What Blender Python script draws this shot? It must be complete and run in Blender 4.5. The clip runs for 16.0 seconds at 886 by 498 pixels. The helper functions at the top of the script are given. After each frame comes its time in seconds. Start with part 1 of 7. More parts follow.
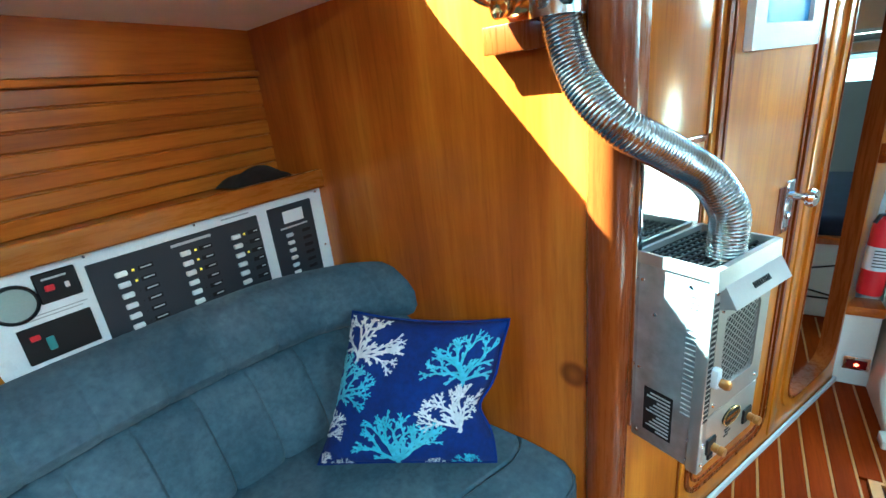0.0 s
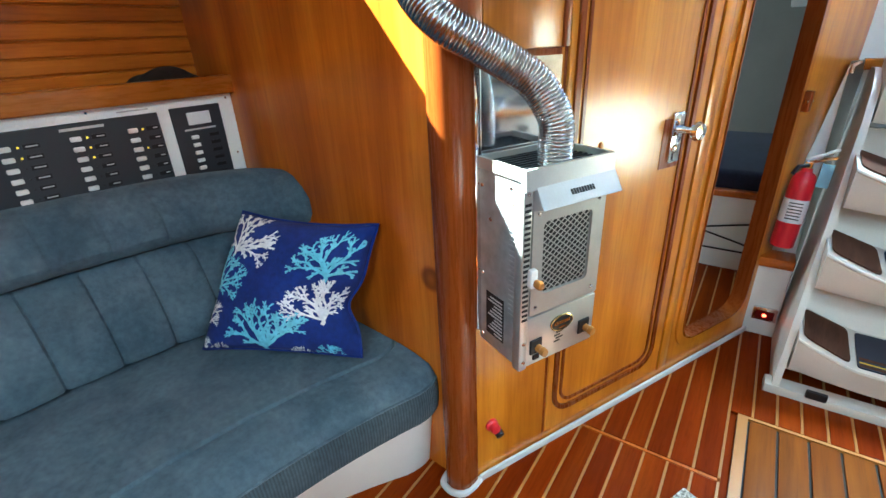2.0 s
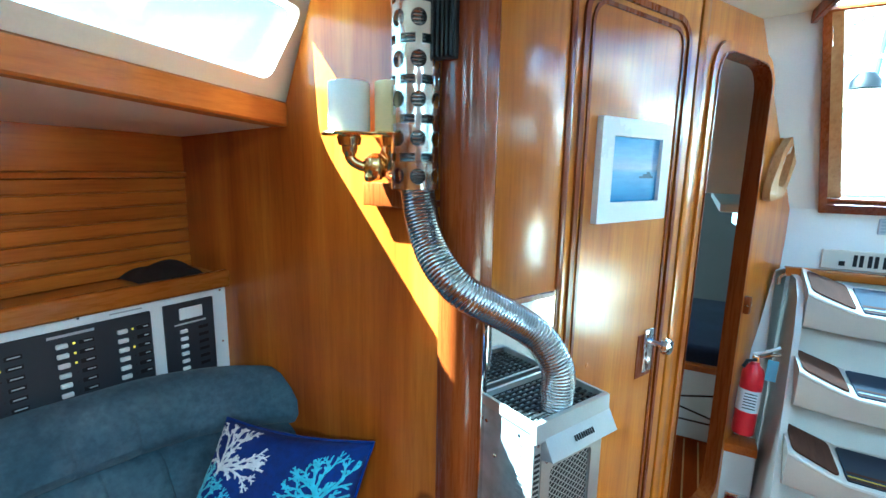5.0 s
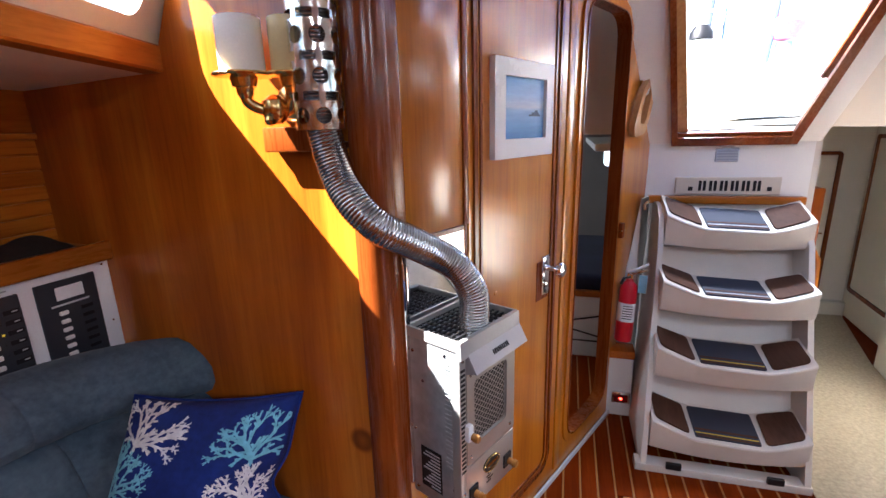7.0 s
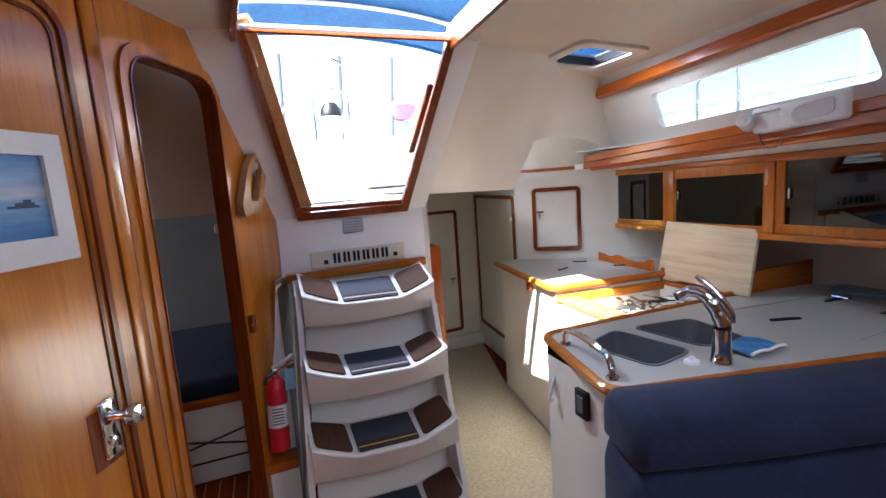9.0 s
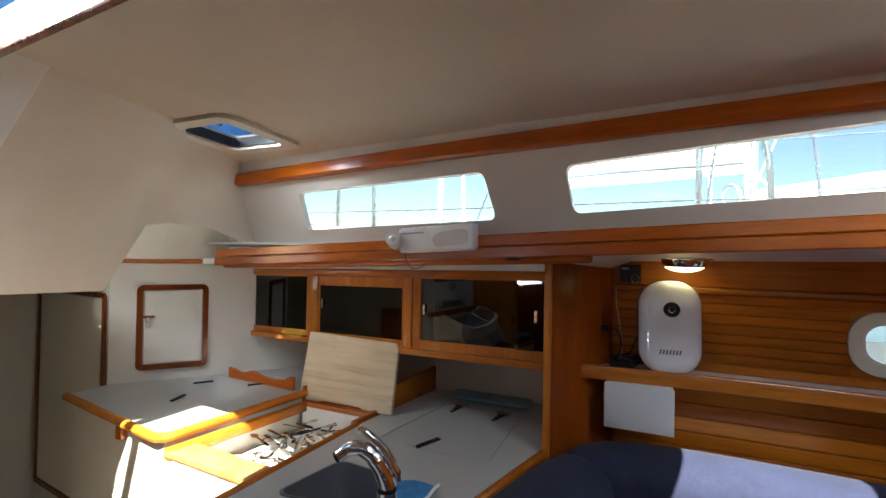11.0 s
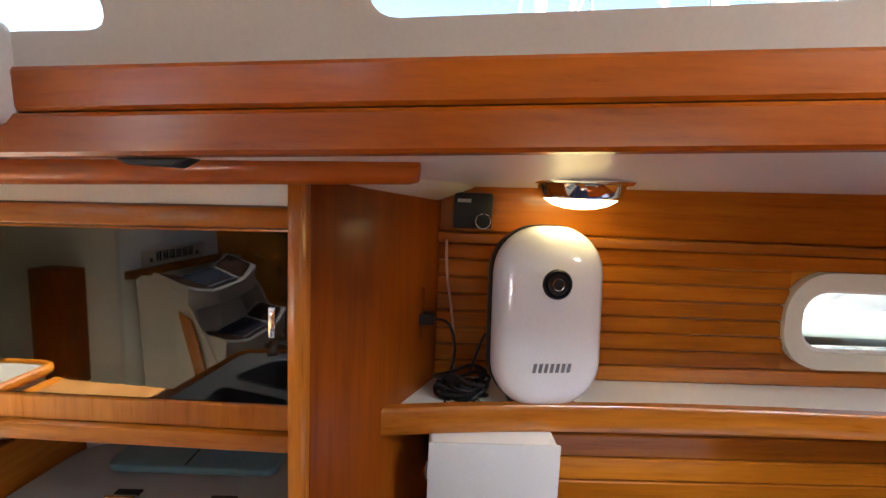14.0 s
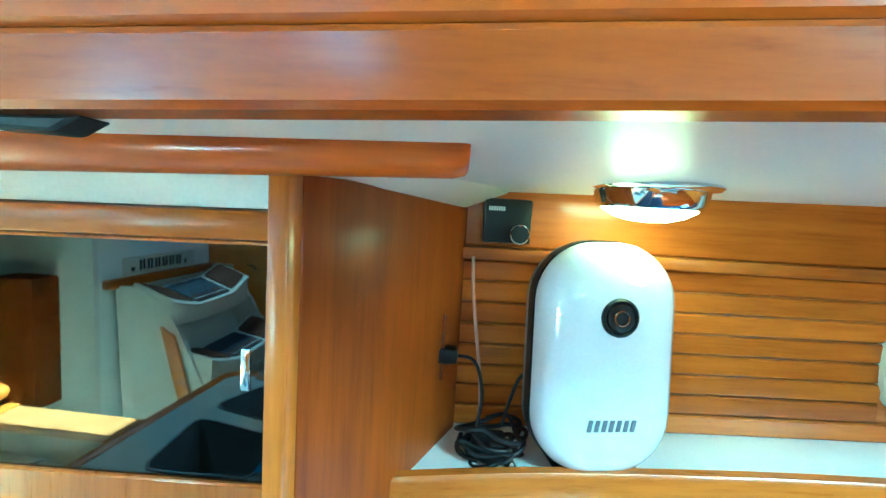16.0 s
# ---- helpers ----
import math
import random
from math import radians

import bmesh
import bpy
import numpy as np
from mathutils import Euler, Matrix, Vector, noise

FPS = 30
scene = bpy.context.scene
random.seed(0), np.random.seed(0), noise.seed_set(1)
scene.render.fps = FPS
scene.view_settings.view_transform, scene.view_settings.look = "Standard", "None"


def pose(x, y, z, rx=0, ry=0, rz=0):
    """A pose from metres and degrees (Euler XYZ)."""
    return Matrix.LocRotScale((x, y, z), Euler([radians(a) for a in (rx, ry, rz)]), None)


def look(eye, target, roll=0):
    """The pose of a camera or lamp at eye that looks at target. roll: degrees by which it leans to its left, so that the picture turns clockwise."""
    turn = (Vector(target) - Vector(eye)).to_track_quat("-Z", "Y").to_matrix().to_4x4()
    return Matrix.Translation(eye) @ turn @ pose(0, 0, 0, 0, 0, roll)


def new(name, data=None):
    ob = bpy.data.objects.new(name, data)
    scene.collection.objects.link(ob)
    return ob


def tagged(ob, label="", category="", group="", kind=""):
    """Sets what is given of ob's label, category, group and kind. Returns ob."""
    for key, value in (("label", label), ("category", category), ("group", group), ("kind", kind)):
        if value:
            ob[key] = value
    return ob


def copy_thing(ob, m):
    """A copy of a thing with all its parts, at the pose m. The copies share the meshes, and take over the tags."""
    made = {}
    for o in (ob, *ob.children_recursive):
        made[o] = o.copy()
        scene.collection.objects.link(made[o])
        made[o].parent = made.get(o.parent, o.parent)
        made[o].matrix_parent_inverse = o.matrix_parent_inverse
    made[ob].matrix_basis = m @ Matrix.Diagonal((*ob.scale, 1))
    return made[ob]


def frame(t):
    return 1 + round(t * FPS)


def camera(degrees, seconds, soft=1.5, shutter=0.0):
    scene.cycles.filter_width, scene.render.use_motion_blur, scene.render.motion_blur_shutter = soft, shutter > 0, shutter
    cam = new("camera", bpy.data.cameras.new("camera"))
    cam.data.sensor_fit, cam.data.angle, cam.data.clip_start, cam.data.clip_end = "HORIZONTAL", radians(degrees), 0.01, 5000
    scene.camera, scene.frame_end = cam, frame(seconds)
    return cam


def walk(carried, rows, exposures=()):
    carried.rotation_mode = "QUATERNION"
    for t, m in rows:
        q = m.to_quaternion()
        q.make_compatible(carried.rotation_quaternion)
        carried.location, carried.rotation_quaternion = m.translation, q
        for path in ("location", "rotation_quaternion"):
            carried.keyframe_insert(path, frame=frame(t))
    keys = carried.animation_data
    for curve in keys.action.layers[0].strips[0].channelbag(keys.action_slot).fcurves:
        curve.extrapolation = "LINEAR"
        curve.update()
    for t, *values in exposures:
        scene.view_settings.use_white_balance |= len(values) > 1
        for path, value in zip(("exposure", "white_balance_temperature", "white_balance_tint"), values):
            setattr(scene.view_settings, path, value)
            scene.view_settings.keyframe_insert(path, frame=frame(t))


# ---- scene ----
cam = camera(88.1, 16.0)
PATH = [
    (0, (0.227, -0.08, 1.344), (-0.817, 1.49, 0.679), -6.3),
    (0.5, (0.257, 0.061, 1.295), (-0.369, 1.751, 0.428), -0.3),
    (1, (0.343, 0.021, 1.25), (-0.439, 1.701, 0.498), -3.8),
    (1.5, (0.441, -0.043, 1.227), (-0.45, 1.55, 0.411), -2.2),
    (2, (0.563, 0.028, 1.218), (-0.487, 1.511, 0.382), -2.7),
    (2.5, (0.615, 0.064, 1.208), (-0.563, 1.443, 0.365), -5.5),
    (3, (0.6, 0.07, 1.205), (-0.678, 1.349, 0.351), -6.2),
    (3.5, (0.59, 0.075, 1.2), (-0.774, 1.252, 0.333), -6.4),
    (4, (0.553, 0.073, 1.248), (-0.81, 1.264, 0.397), -4.1),
    (4.5, (0.516, 0.021, 1.323), (-0.817, 1.367, 0.681), 1.3),
    (5, (0.447, -0.019, 1.479), (-0.496, 1.711, 1.132), 1.0),
    (5.2, (0.415, -0.039, 1.532), (-0.388, 1.761, 1.189), 0.7),
    (7.3, (0.43, -0.077, 1.404), (0.048, 1.817, 0.888), -2.3),
    (7.5, (0.43, -0.066, 1.392), (0.192, 1.851, 0.876), -2.6),
    (8, (0.487, -0.067, 1.391), (0.469, 1.878, 0.926), -3.7),
    (8.5, (0.602, 0.081, 1.411), (0.9, 2.021, 1.026), -6.0),
    (9, (0.76, 0.223, 1.456), (1.47, 2.07, 1.165), -4.1),
    (9.5, (0.874, 0.316, 1.486), (1.898, 2.022, 1.285), -0.8),
    (10, (0.913, 0.435, 1.517), (2.325, 1.845, 1.382), 1.9),
    (10.2, (0.913, 0.479, 1.531), (2.437, 1.773, 1.469), 2.6),
    (12.3, (1.478, 0.631, 1.553), (3.442, 0.962, 1.37), 0.7),
    (12.5, (1.552, 0.648, 1.542), (3.521, 0.947, 1.359), 1.7),
    (13, (1.691, 0.703, 1.521), (3.667, 0.956, 1.348), 2.1),
    (13.5, (1.846, 0.755, 1.529), (3.831, 0.787, 1.288), 2.2),
    (14, (2.089, 0.749, 1.519), (4.072, 0.692, 1.272), 2.4),
    (14.5, (2.307, 0.737, 1.499), (4.291, 0.623, 1.278), 1.9),
    (15, (2.379, 0.74, 1.485), (4.361, 0.587, 1.264), 3.0),
    (15.5, (2.355, 0.754, 1.488), (4.339, 0.619, 1.268), 3.3),
    (16, (2.276, 0.79, 1.507), (4.265, 0.731, 1.307), 3.5),
]
walk(cam, [(t, look(eye, target, roll)) for t, eye, target, roll in PATH], exposures=[(0, 4.96, 4400, -27), (0.5, 4.76, 4750, -21), (1.0, 4.62, 6200, 10), (1.5, 4.60, 6350, 14), (2.0, 4.80, 5250, -11), (2.5, 5.00, 4500, -20), (3.0, 5.15, 4200, -26), (4.5, 5.12, 4000, -30), (5.0, 4.76, 4200, -24), (5.2, 4.64, 4400, -14), (7.5, 3.82, 5850, 18), (8.5, 3.52, 5700, 17), (9.0, 3.37, 5650, 15), (10, 2.72, 5850, 12), (12.5, 3.44, 6450, 4), (13.5, 3.62, 6350, 4), (14.0, 4.17, 6900, 12), (14.5, 4.74, 5150, -9), (15.0, 5.10, 3800, -33), (15.5, 5.44, 3750, -38), (16, 5.68, 3800, -48)])

# ---- world, sun, window light and fill lamps ----
world = bpy.data.worlds.new("sky")
scene.world = world
world.use_nodes = True
wn = world.node_tree
sky = wn.nodes.new("ShaderNodeTexSky")
sky.sky_type, sky.sun_disc = "NISHITA", False
SUN_WAY = Vector((1.0, 0.42, -1.27)).normalized()      # the way the sunlight travels
sky.sun_elevation = math.asin(-SUN_WAY.z)
sky.sun_rotation = math.atan2(-SUN_WAY.x, -SUN_WAY.y)
wn.links.new(sky.outputs[0], wn.nodes["Background"].inputs[0])
wn.nodes["Background"].inputs[1].default_value = 0.05

sun = new("sun", bpy.data.lights.new("sun", "SUN"))
sun.data.energy, sun.data.angle, sun.data.color = 5.0, radians(0.5), (1.0, 0.93, 0.80)
sun.matrix_world = look((0, 0, 8), Vector((0, 0, 8)) + SUN_WAY)


def area_lamp(name, eye, target, sx, sy, power, color=(0.90, 0.96, 1.0)):
    """An area lamp: sky light at an opening, or added fill."""
    lamp = new(name, bpy.data.lights.new(name, "AREA"))
    lamp.data.shape, lamp.data.size, lamp.data.size_y = "RECTANGLE", sx, sy
    lamp.data.energy, lamp.data.color = power, color
    lamp.matrix_world = look(eye, target)
    return lamp


area_lamp("saloon_hatch_light", (1.90, -0.16, 2.06), (1.90, -0.16, 0.0), 0.42, 0.50, 1.45)
# added fill from an unseen place forward in the saloon
area_lamp("forward_fill", (1.05, -1.30, 2.07), (1.05, -1.30, 0.0), 0.60, 0.60, 2.2)
area_lamp("galley_hatch_light", (2.24, 1.98, 2.008), (2.78, 1.45, 0.80), 0.14, 0.20, 0.42)
area_lamp("dodger_window_light", (1.17, 2.72, 2.455), (1.60, 1.30, 0.80), 0.58, 0.17, 5.2)
# added fill lamp: the cabin side has no opening here
area_lamp("aft_cabin_fill", (-1.43, 3.0, 1.15), (0.5, 2.9, 0.3), 0.55, 0.22, 2.4)

# ---- materials ----
def nodes_of(name):
    m = bpy.data.materials.new(name)
    m.use_nodes = True
    return m, m.node_tree, m.node_tree.nodes["Principled BSDF"]


def link(nt, a, b):
    nt.links.new(a, b)


def coords(nt, scale, obj=True):
    tc = nt.nodes.new("ShaderNodeTexCoord")
    mp = nt.nodes.new("ShaderNodeMapping")
    mp.inputs["Scale"].default_value = scale
    link(nt, tc.outputs["Object"], mp.inputs["Vector"])
    return mp


def noise_tex(nt, vec, scale, detail=4.0, rough=0.55, distort=0.0):
    n = nt.nodes.new("ShaderNodeTexNoise")
    n.inputs["Scale"].default_value = scale
    n.inputs["Detail"].default_value = detail
    n.inputs["Roughness"].default_value = rough
    n.inputs["Distortion"].default_value = distort
    link(nt, vec.outputs[0], n.inputs["Vector"])
    return n


def ramp(nt, fac, stops):
    r = nt.nodes.new("ShaderNodeValToRGB")
    els = r.color_ramp.elements
    els[0].position, els[0].color = stops[0][0], (*stops[0][1], 1)
    els[1].position, els[1].color = stops[-1][0], (*stops[-1][1], 1)
    for p, c in stops[1:-1]:
        e = els.new(p)
        e.color = (*c, 1)
    link(nt, fac, r.inputs[0])
    return r


def mix_color(nt, mode, fac, a, b):
    m = nt.nodes.new("ShaderNodeMix")
    m.data_type, m.blend_type = "RGBA", mode
    if isinstance(fac, (int, float)):
        m.inputs[0].default_value = fac
    else:
        link(nt, fac, m.inputs[0])
    link(nt, a, m.inputs[6])
    if isinstance(b, tuple):
        m.inputs[7].default_value = (*b, 1)
    else:
        link(nt, b, m.inputs[7])
    return m.outputs[2]


def bump(nt, bsdf, height, strength, dist=0.002):
    b = nt.nodes.new("ShaderNodeBump")
    b.inputs["Strength"].default_value = strength
    b.inputs["Distance"].default_value = dist
    link(nt, height, b.inputs["Height"])
    link(nt, b.outputs[0], bsdf.inputs["Normal"])


def wood(name, dark, mid, light, axis="z", rough=0.36, coat=0.5, fine=90.0, spread=0.28, knot=None, gloss=0.19, streak=0.42, spec=0.1):
    """Varnished wood with long grain along one axis."""
    m, nt, bs = nodes_of(name)
    s = {"x": (0.06, 1, 1), "y": (1, 0.06, 1), "z": (1, 1, 0.06)}[axis]
    info = nt.nodes.new("ShaderNodeObjectInfo")
    mp = coords(nt, s)
    shift = nt.nodes.new("ShaderNodeVectorMath")
    shift.operation = "SCALE"
    shift.inputs[0].default_value = (7.3, 5.1, 3.7)
    link(nt, info.outputs["Random"], shift.inputs["Scale"])
    link(nt, shift.outputs[0], mp.inputs["Location"])
    broad = noise_tex(nt, mp, 7.0, 5.0, 0.6, 0.6)
    grain = noise_tex(nt, mp, fine, 4.0, 0.7, 0.2)
    mp2 = coords(nt, (1, 1, 1))
    stain = noise_tex(nt, mp2, 1.6, 3.0)
    r = ramp(nt, broad.outputs["Fac"], [(0.5 - spread, dark), (0.5, mid), (0.5 + spread, light)])
    g = ramp(nt, grain.outputs["Fac"], [(0.30, (0.42, 0.28, 0.17)), (0.46, (0.85, 0.80, 0.74)), (0.62, (1.1, 1.12, 1.1))])
    c = mix_color(nt, "MULTIPLY", streak, r.outputs[0], g.outputs[0])
    st = ramp(nt, stain.outputs["Fac"], [(0.3, (0.74, 0.62, 0.5)), (0.65, (1.06, 1.08, 1.0))])
    c = mix_color(nt, "MULTIPLY", 0.8, c, st.outputs[0])
    if knot:
        tc = nt.nodes.new("ShaderNodeTexCoord")
        dist = nt.nodes.new("ShaderNodeVectorMath")
        dist.operation = "DISTANCE"
        dist.inputs[1].default_value = knot[:3]
        link(nt, tc.outputs["Object"], dist.inputs[0])
        rings = ramp(nt, dist.outputs["Value"], [(0.0, (0.55, 0.5, 0.45)), (knot[3] * 0.5, (0.38, 0.30, 0.26)), (knot[3] * 0.8, (0.30, 0.22, 0.2)), (knot[3], (0.6, 0.5, 0.45)), (knot[3] * 1.25, (1, 1, 1))])
        c = mix_color(nt, "MULTIPLY", 0.9, c, rings.outputs[0])
    vary = nt.nodes.new("ShaderNodeMapRange")
    vary.inputs["To Min"].default_value, vary.inputs["To Max"].default_value = 0.86, 1.1
    link(nt, info.outputs["Random"], vary.inputs[0])
    hsv = nt.nodes.new("ShaderNodeHueSaturation")
    link(nt, vary.outputs[0], hsv.inputs["Value"])
    link(nt, c, hsv.inputs["Color"])
    link(nt, hsv.outputs[0], bs.inputs["Base Color"])
    rr = nt.nodes.new("ShaderNodeMapRange")
    rr.inputs["To Min"].default_value, rr.inputs["To Max"].default_value = rough - 0.08, rough + 0.14
    link(nt, grain.outputs["Fac"], rr.inputs[0])
    link(nt, rr.outputs[0], bs.inputs["Roughness"])
    bs.inputs["Coat Weight"].default_value = coat
    bs.inputs["Coat Roughness"].default_value = gloss
    bs.inputs["Coat IOR"].default_value = 1.7
    bs.inputs["Specular IOR Level"].default_value = spec
    bump(nt, bs, grain.outputs["Fac"], 0.12, 0.001)
    return m


def paint(name, base, rough=0.4, var=0.10, scale=3.0, grain=220.0, relief=0.06, metal=0.0, coat=0.0, spec=0.5):
    """Paint, moulded plastic or plain metal with stains and a fine texture."""
    m, nt, bs = nodes_of(name)
    mp = coords(nt, (1, 1, 1))
    a = noise_tex(nt, mp, scale, 5.0, 0.6)
    b = noise_tex(nt, mp, grain, 2.0)
    lo = tuple(max(0.0, v * (1 - var)) for v in base)
    hi = tuple(min(1.0, v * (1 + var * 0.5)) for v in base)
    r = ramp(nt, a.outputs["Fac"], [(0.3, lo), (0.65, hi)])
    g = ramp(nt, b.outputs["Fac"], [(0.3, (0.93, 0.93, 0.93)), (0.7, (1, 1, 1))])
    link(nt, mix_color(nt, "MULTIPLY", 0.7, r.outputs[0], g.outputs[0]), bs.inputs["Base Color"])
    rr = nt.nodes.new("ShaderNodeMapRange")
    rr.inputs["To Min"].default_value, rr.inputs["To Max"].default_value = max(0.02, rough - 0.08), rough + 0.1
    link(nt, a.outputs["Fac"], rr.inputs[0])
    link(nt, rr.outputs[0], bs.inputs["Roughness"])
    bs.inputs["Metallic"].default_value = metal
    bs.inputs["Coat Weight"].default_value = coat
    bs.inputs["Coat Roughness"].default_value = 0.06
    bs.inputs["Specular IOR Level"].default_value = spec
    bump(nt, bs, b.outputs["Fac"], relief, 0.001)
    return m


def fabric(name, base, light, weave=420.0, rough=0.92, sheen=0.15):
    """Upholstery or canvas: nap, mottling and weave."""
    m, nt, bs = nodes_of(name)
    mp = coords(nt, (1, 1, 1))
    a = noise_tex(nt, mp, 5.0, 6.0, 0.65, 0.4)
    b = noise_tex(nt, mp, weave, 2.0, 0.6)
    c = noise_tex(nt, mp, 60.0, 3.0, 0.6)
    r = ramp(nt, a.outputs["Fac"], [(0.32, base), (0.68, light)])
    g = ramp(nt, c.outputs["Fac"], [(0.3, (0.66, 0.67, 0.70)), (0.7, (1.12, 1.12, 1.12))])
    col = mix_color(nt, "MULTIPLY", 0.8, r.outputs[0], g.outputs[0])
    link(nt, col, bs.inputs["Base Color"])
    bs.inputs["Roughness"].default_value = rough
    bs.inputs["Sheen Weight"].default_value = sheen
    bs.inputs["Sheen Roughness"].default_value = 0.4
    bump(nt, bs, b.outputs["Fac"], 0.35, 0.0015)
    return m


def steel(name, base=(0.62, 0.62, 0.60), rough=0.22, stretch=(1, 1, 30), scale=25.0, smear=0.12):
    m, nt, bs = nodes_of(name)
    mp = coords(nt, stretch)
    a = noise_tex(nt, mp, scale, 3.0)
    mp2 = coords(nt, (1, 1, 1))
    b = noise_tex(nt, mp2, 9.0, 4.0)
    rr = nt.nodes.new("ShaderNodeMapRange")
    rr.inputs["To Min"].default_value, rr.inputs["To Max"].default_value = max(0.03, rough - smear), rough + smear
    link(nt, b.outputs["Fac"], rr.inputs[0])
    link(nt, rr.outputs[0], bs.inputs["Roughness"])
    r = ramp(nt, a.outputs["Fac"], [(0.3, tuple(v * 0.88 for v in base)), (0.7, base)])
    link(nt, r.outputs[0], bs.inputs["Base Color"])
    bs.inputs["Metallic"].default_value = 1.0
    bump(nt, bs, a.outputs["Fac"], 0.05, 0.0008)
    return m


def glass(name, color=(1, 1, 1), rough=0.0, gloss=0.04):
    """Thin pane: mostly clear, with a gloss."""
    m = bpy.data.materials.new(name)
    m.use_nodes = True
    nt = m.node_tree
    nt.nodes.clear()
    out = nt.nodes.new("ShaderNodeOutputMaterial")
    tr = nt.nodes.new("ShaderNodeBsdfTransparent")
    tr.inputs[0].default_value = (*color, 1)
    gl = nt.nodes.new("ShaderNodeBsdfGlossy")
    gl.inputs["Roughness"].default_value = rough
    lw = nt.nodes.new("ShaderNodeLayerWeight")
    lw.inputs[0].default_value = 0.5
    p5 = nt.nodes.new("ShaderNodeMath")
    p5.operation = "POWER"
    p5.inputs[1].default_value = 5.0
    link(nt, lw.outputs["Facing"], p5.inputs[0])
    fr = nt.nodes.new("ShaderNodeMath")
    fr.operation = "MULTIPLY_ADD"
    fr.inputs[1].default_value, fr.inputs[2].default_value = 0.94, gloss
    link(nt, p5.outputs[0], fr.inputs[0])
    mx = nt.nodes.new("ShaderNodeMixShader")
    link(nt, fr.outputs[0], mx.inputs[0])
    link(nt, tr.outputs[0], mx.inputs[1])
    link(nt, gl.outputs[0], mx.inputs[2])
    link(nt, mx.outputs[0], out.inputs[0])
    return m


def glow(name, color, strength):
    m, nt, bs = nodes_of(name)
    bs.inputs["Base Color"].default_value = (*color, 1)
    bs.inputs["Emission Color"].default_value = (*color, 1)
    bs.inputs["Emission Strength"].default_value = strength
    return m


TEAK_V = wood("varnished teak upright grain", (0.29, 0.07, 0.007), (0.47, 0.15, 0.014), (0.6, 0.245, 0.03), "z")
TEAK_Y = wood("varnished teak lengthwise grain", (0.29, 0.07, 0.007), (0.47, 0.15, 0.014), (0.6, 0.245, 0.03), "y")
TEAK_X = wood("varnished teak crosswise grain", (0.29, 0.07, 0.007), (0.47, 0.15, 0.014), (0.6, 0.245, 0.03), "x")
DOOR_V = wood("honey teak door veneer", (0.32, 0.088, 0.004), (0.5, 0.175, 0.008), (0.63, 0.265, 0.018), "z", rough=0.32, coat=1.0, gloss=0.18, streak=0.34)
BULK_W = wood("varnished teak bulkhead", (0.28, 0.056, 0.003), (0.48, 0.128, 0.006), (0.64, 0.225, 0.018), "z", coat=0.45, gloss=0.17, streak=0.34, knot=(-0.052, 0.840, 0.667, 0.032))
MAHOG_Y = wood("red mahogany trim", (0.27, 0.052, 0.004), (0.45, 0.108, 0.007), (0.56, 0.165, 0.013), "y", rough=0.28)
MAHOG_V = wood("dark mahogany post", (0.11, 0.020, 0.004), (0.20, 0.042, 0.006), (0.29, 0.078, 0.010), "z", rough=0.25)
FLOOR_W = wood("glossy sole teak", (0.085, 0.009, 0.0005), (0.165, 0.022, 0.0008), (0.26, 0.05, 0.002), "y", rough=0.4, coat=0.06, gloss=0.08, spec=0.02)
GRATE_W = wood("worn grate teak", (0.09, 0.022, 0.002), (0.165, 0.048, 0.004), (0.24, 0.082, 0.009), "y", rough=0.5, coat=0.1)
HOLLY = paint("pale holly strip", (0.34, 0.14, 0.025), 0.3, coat=0.5)
BOARD = wood("bare maple board", (0.74, 0.63, 0.47), (0.79, 0.69, 0.53), (0.82, 0.73, 0.58), "y", rough=0.6, coat=0.0, fine=30.0, spread=0.6)
CREAM = paint("cream moulded liner", (0.68, 0.645, 0.565), 0.38, 0.06)
STEP_W = paint("beige-grey moulded gelcoat", (0.66, 0.615, 0.55), 0.36, 0.07)
WHITE = paint("white gelcoat", (0.82, 0.82, 0.78), 0.32, 0.05)
LINER = paint("cream vinyl headliner", (0.62, 0.57, 0.47), 0.62, 0.05, relief=0.25)
PLASTIC_W = paint("white plastic", (0.82, 0.83, 0.83), 0.28, 0.03, relief=0.02)
PLASTIC_K = paint("black plastic", (0.010, 0.010, 0.011), 0.42, 0.2, spec=0.3)
NAVY = fabric("navy upholstery", (0.006, 0.009, 0.030), (0.013, 0.019, 0.052), sheen=0.03)
GREYBLUE = fabric("slate blue upholstery", (0.044, 0.076, 0.106), (0.112, 0.160, 0.200))
COUNTER = paint("grey laminate", (0.40, 0.40, 0.38), 0.32, 0.05)
CARPET = fabric("beige carpet", (0.44, 0.385, 0.265), (0.48, 0.425, 0.30), weave=260.0, sheen=0.1)
def ribbed(name, base, light, pitch):
    """Corduroy-like upholstery with upright ribs."""
    m = fabric(name, base, light)
    nt = m.node_tree
    bs = nt.nodes["Principled BSDF"]
    w = nt.nodes.new("ShaderNodeTexWave")
    w.bands_direction = "Y"
    w.inputs["Scale"].default_value = 0.314 / pitch
    w.inputs["Distortion"].default_value = 0.6
    mp = coords(nt, (1, 1, 1))
    link(nt, mp.outputs[0], w.inputs["Vector"])
    g = ramp(nt, w.outputs["Fac"], [(0.2, (0.55, 0.55, 0.55)), (0.7, (1, 1, 1))])
    old = bs.inputs["Base Color"].links[0].from_socket
    link(nt, mix_color(nt, "MULTIPLY", 0.8, old, g.outputs[0]), bs.inputs["Base Color"])
    bump(nt, bs, w.outputs["Fac"], 0.6, 0.002)
    return m


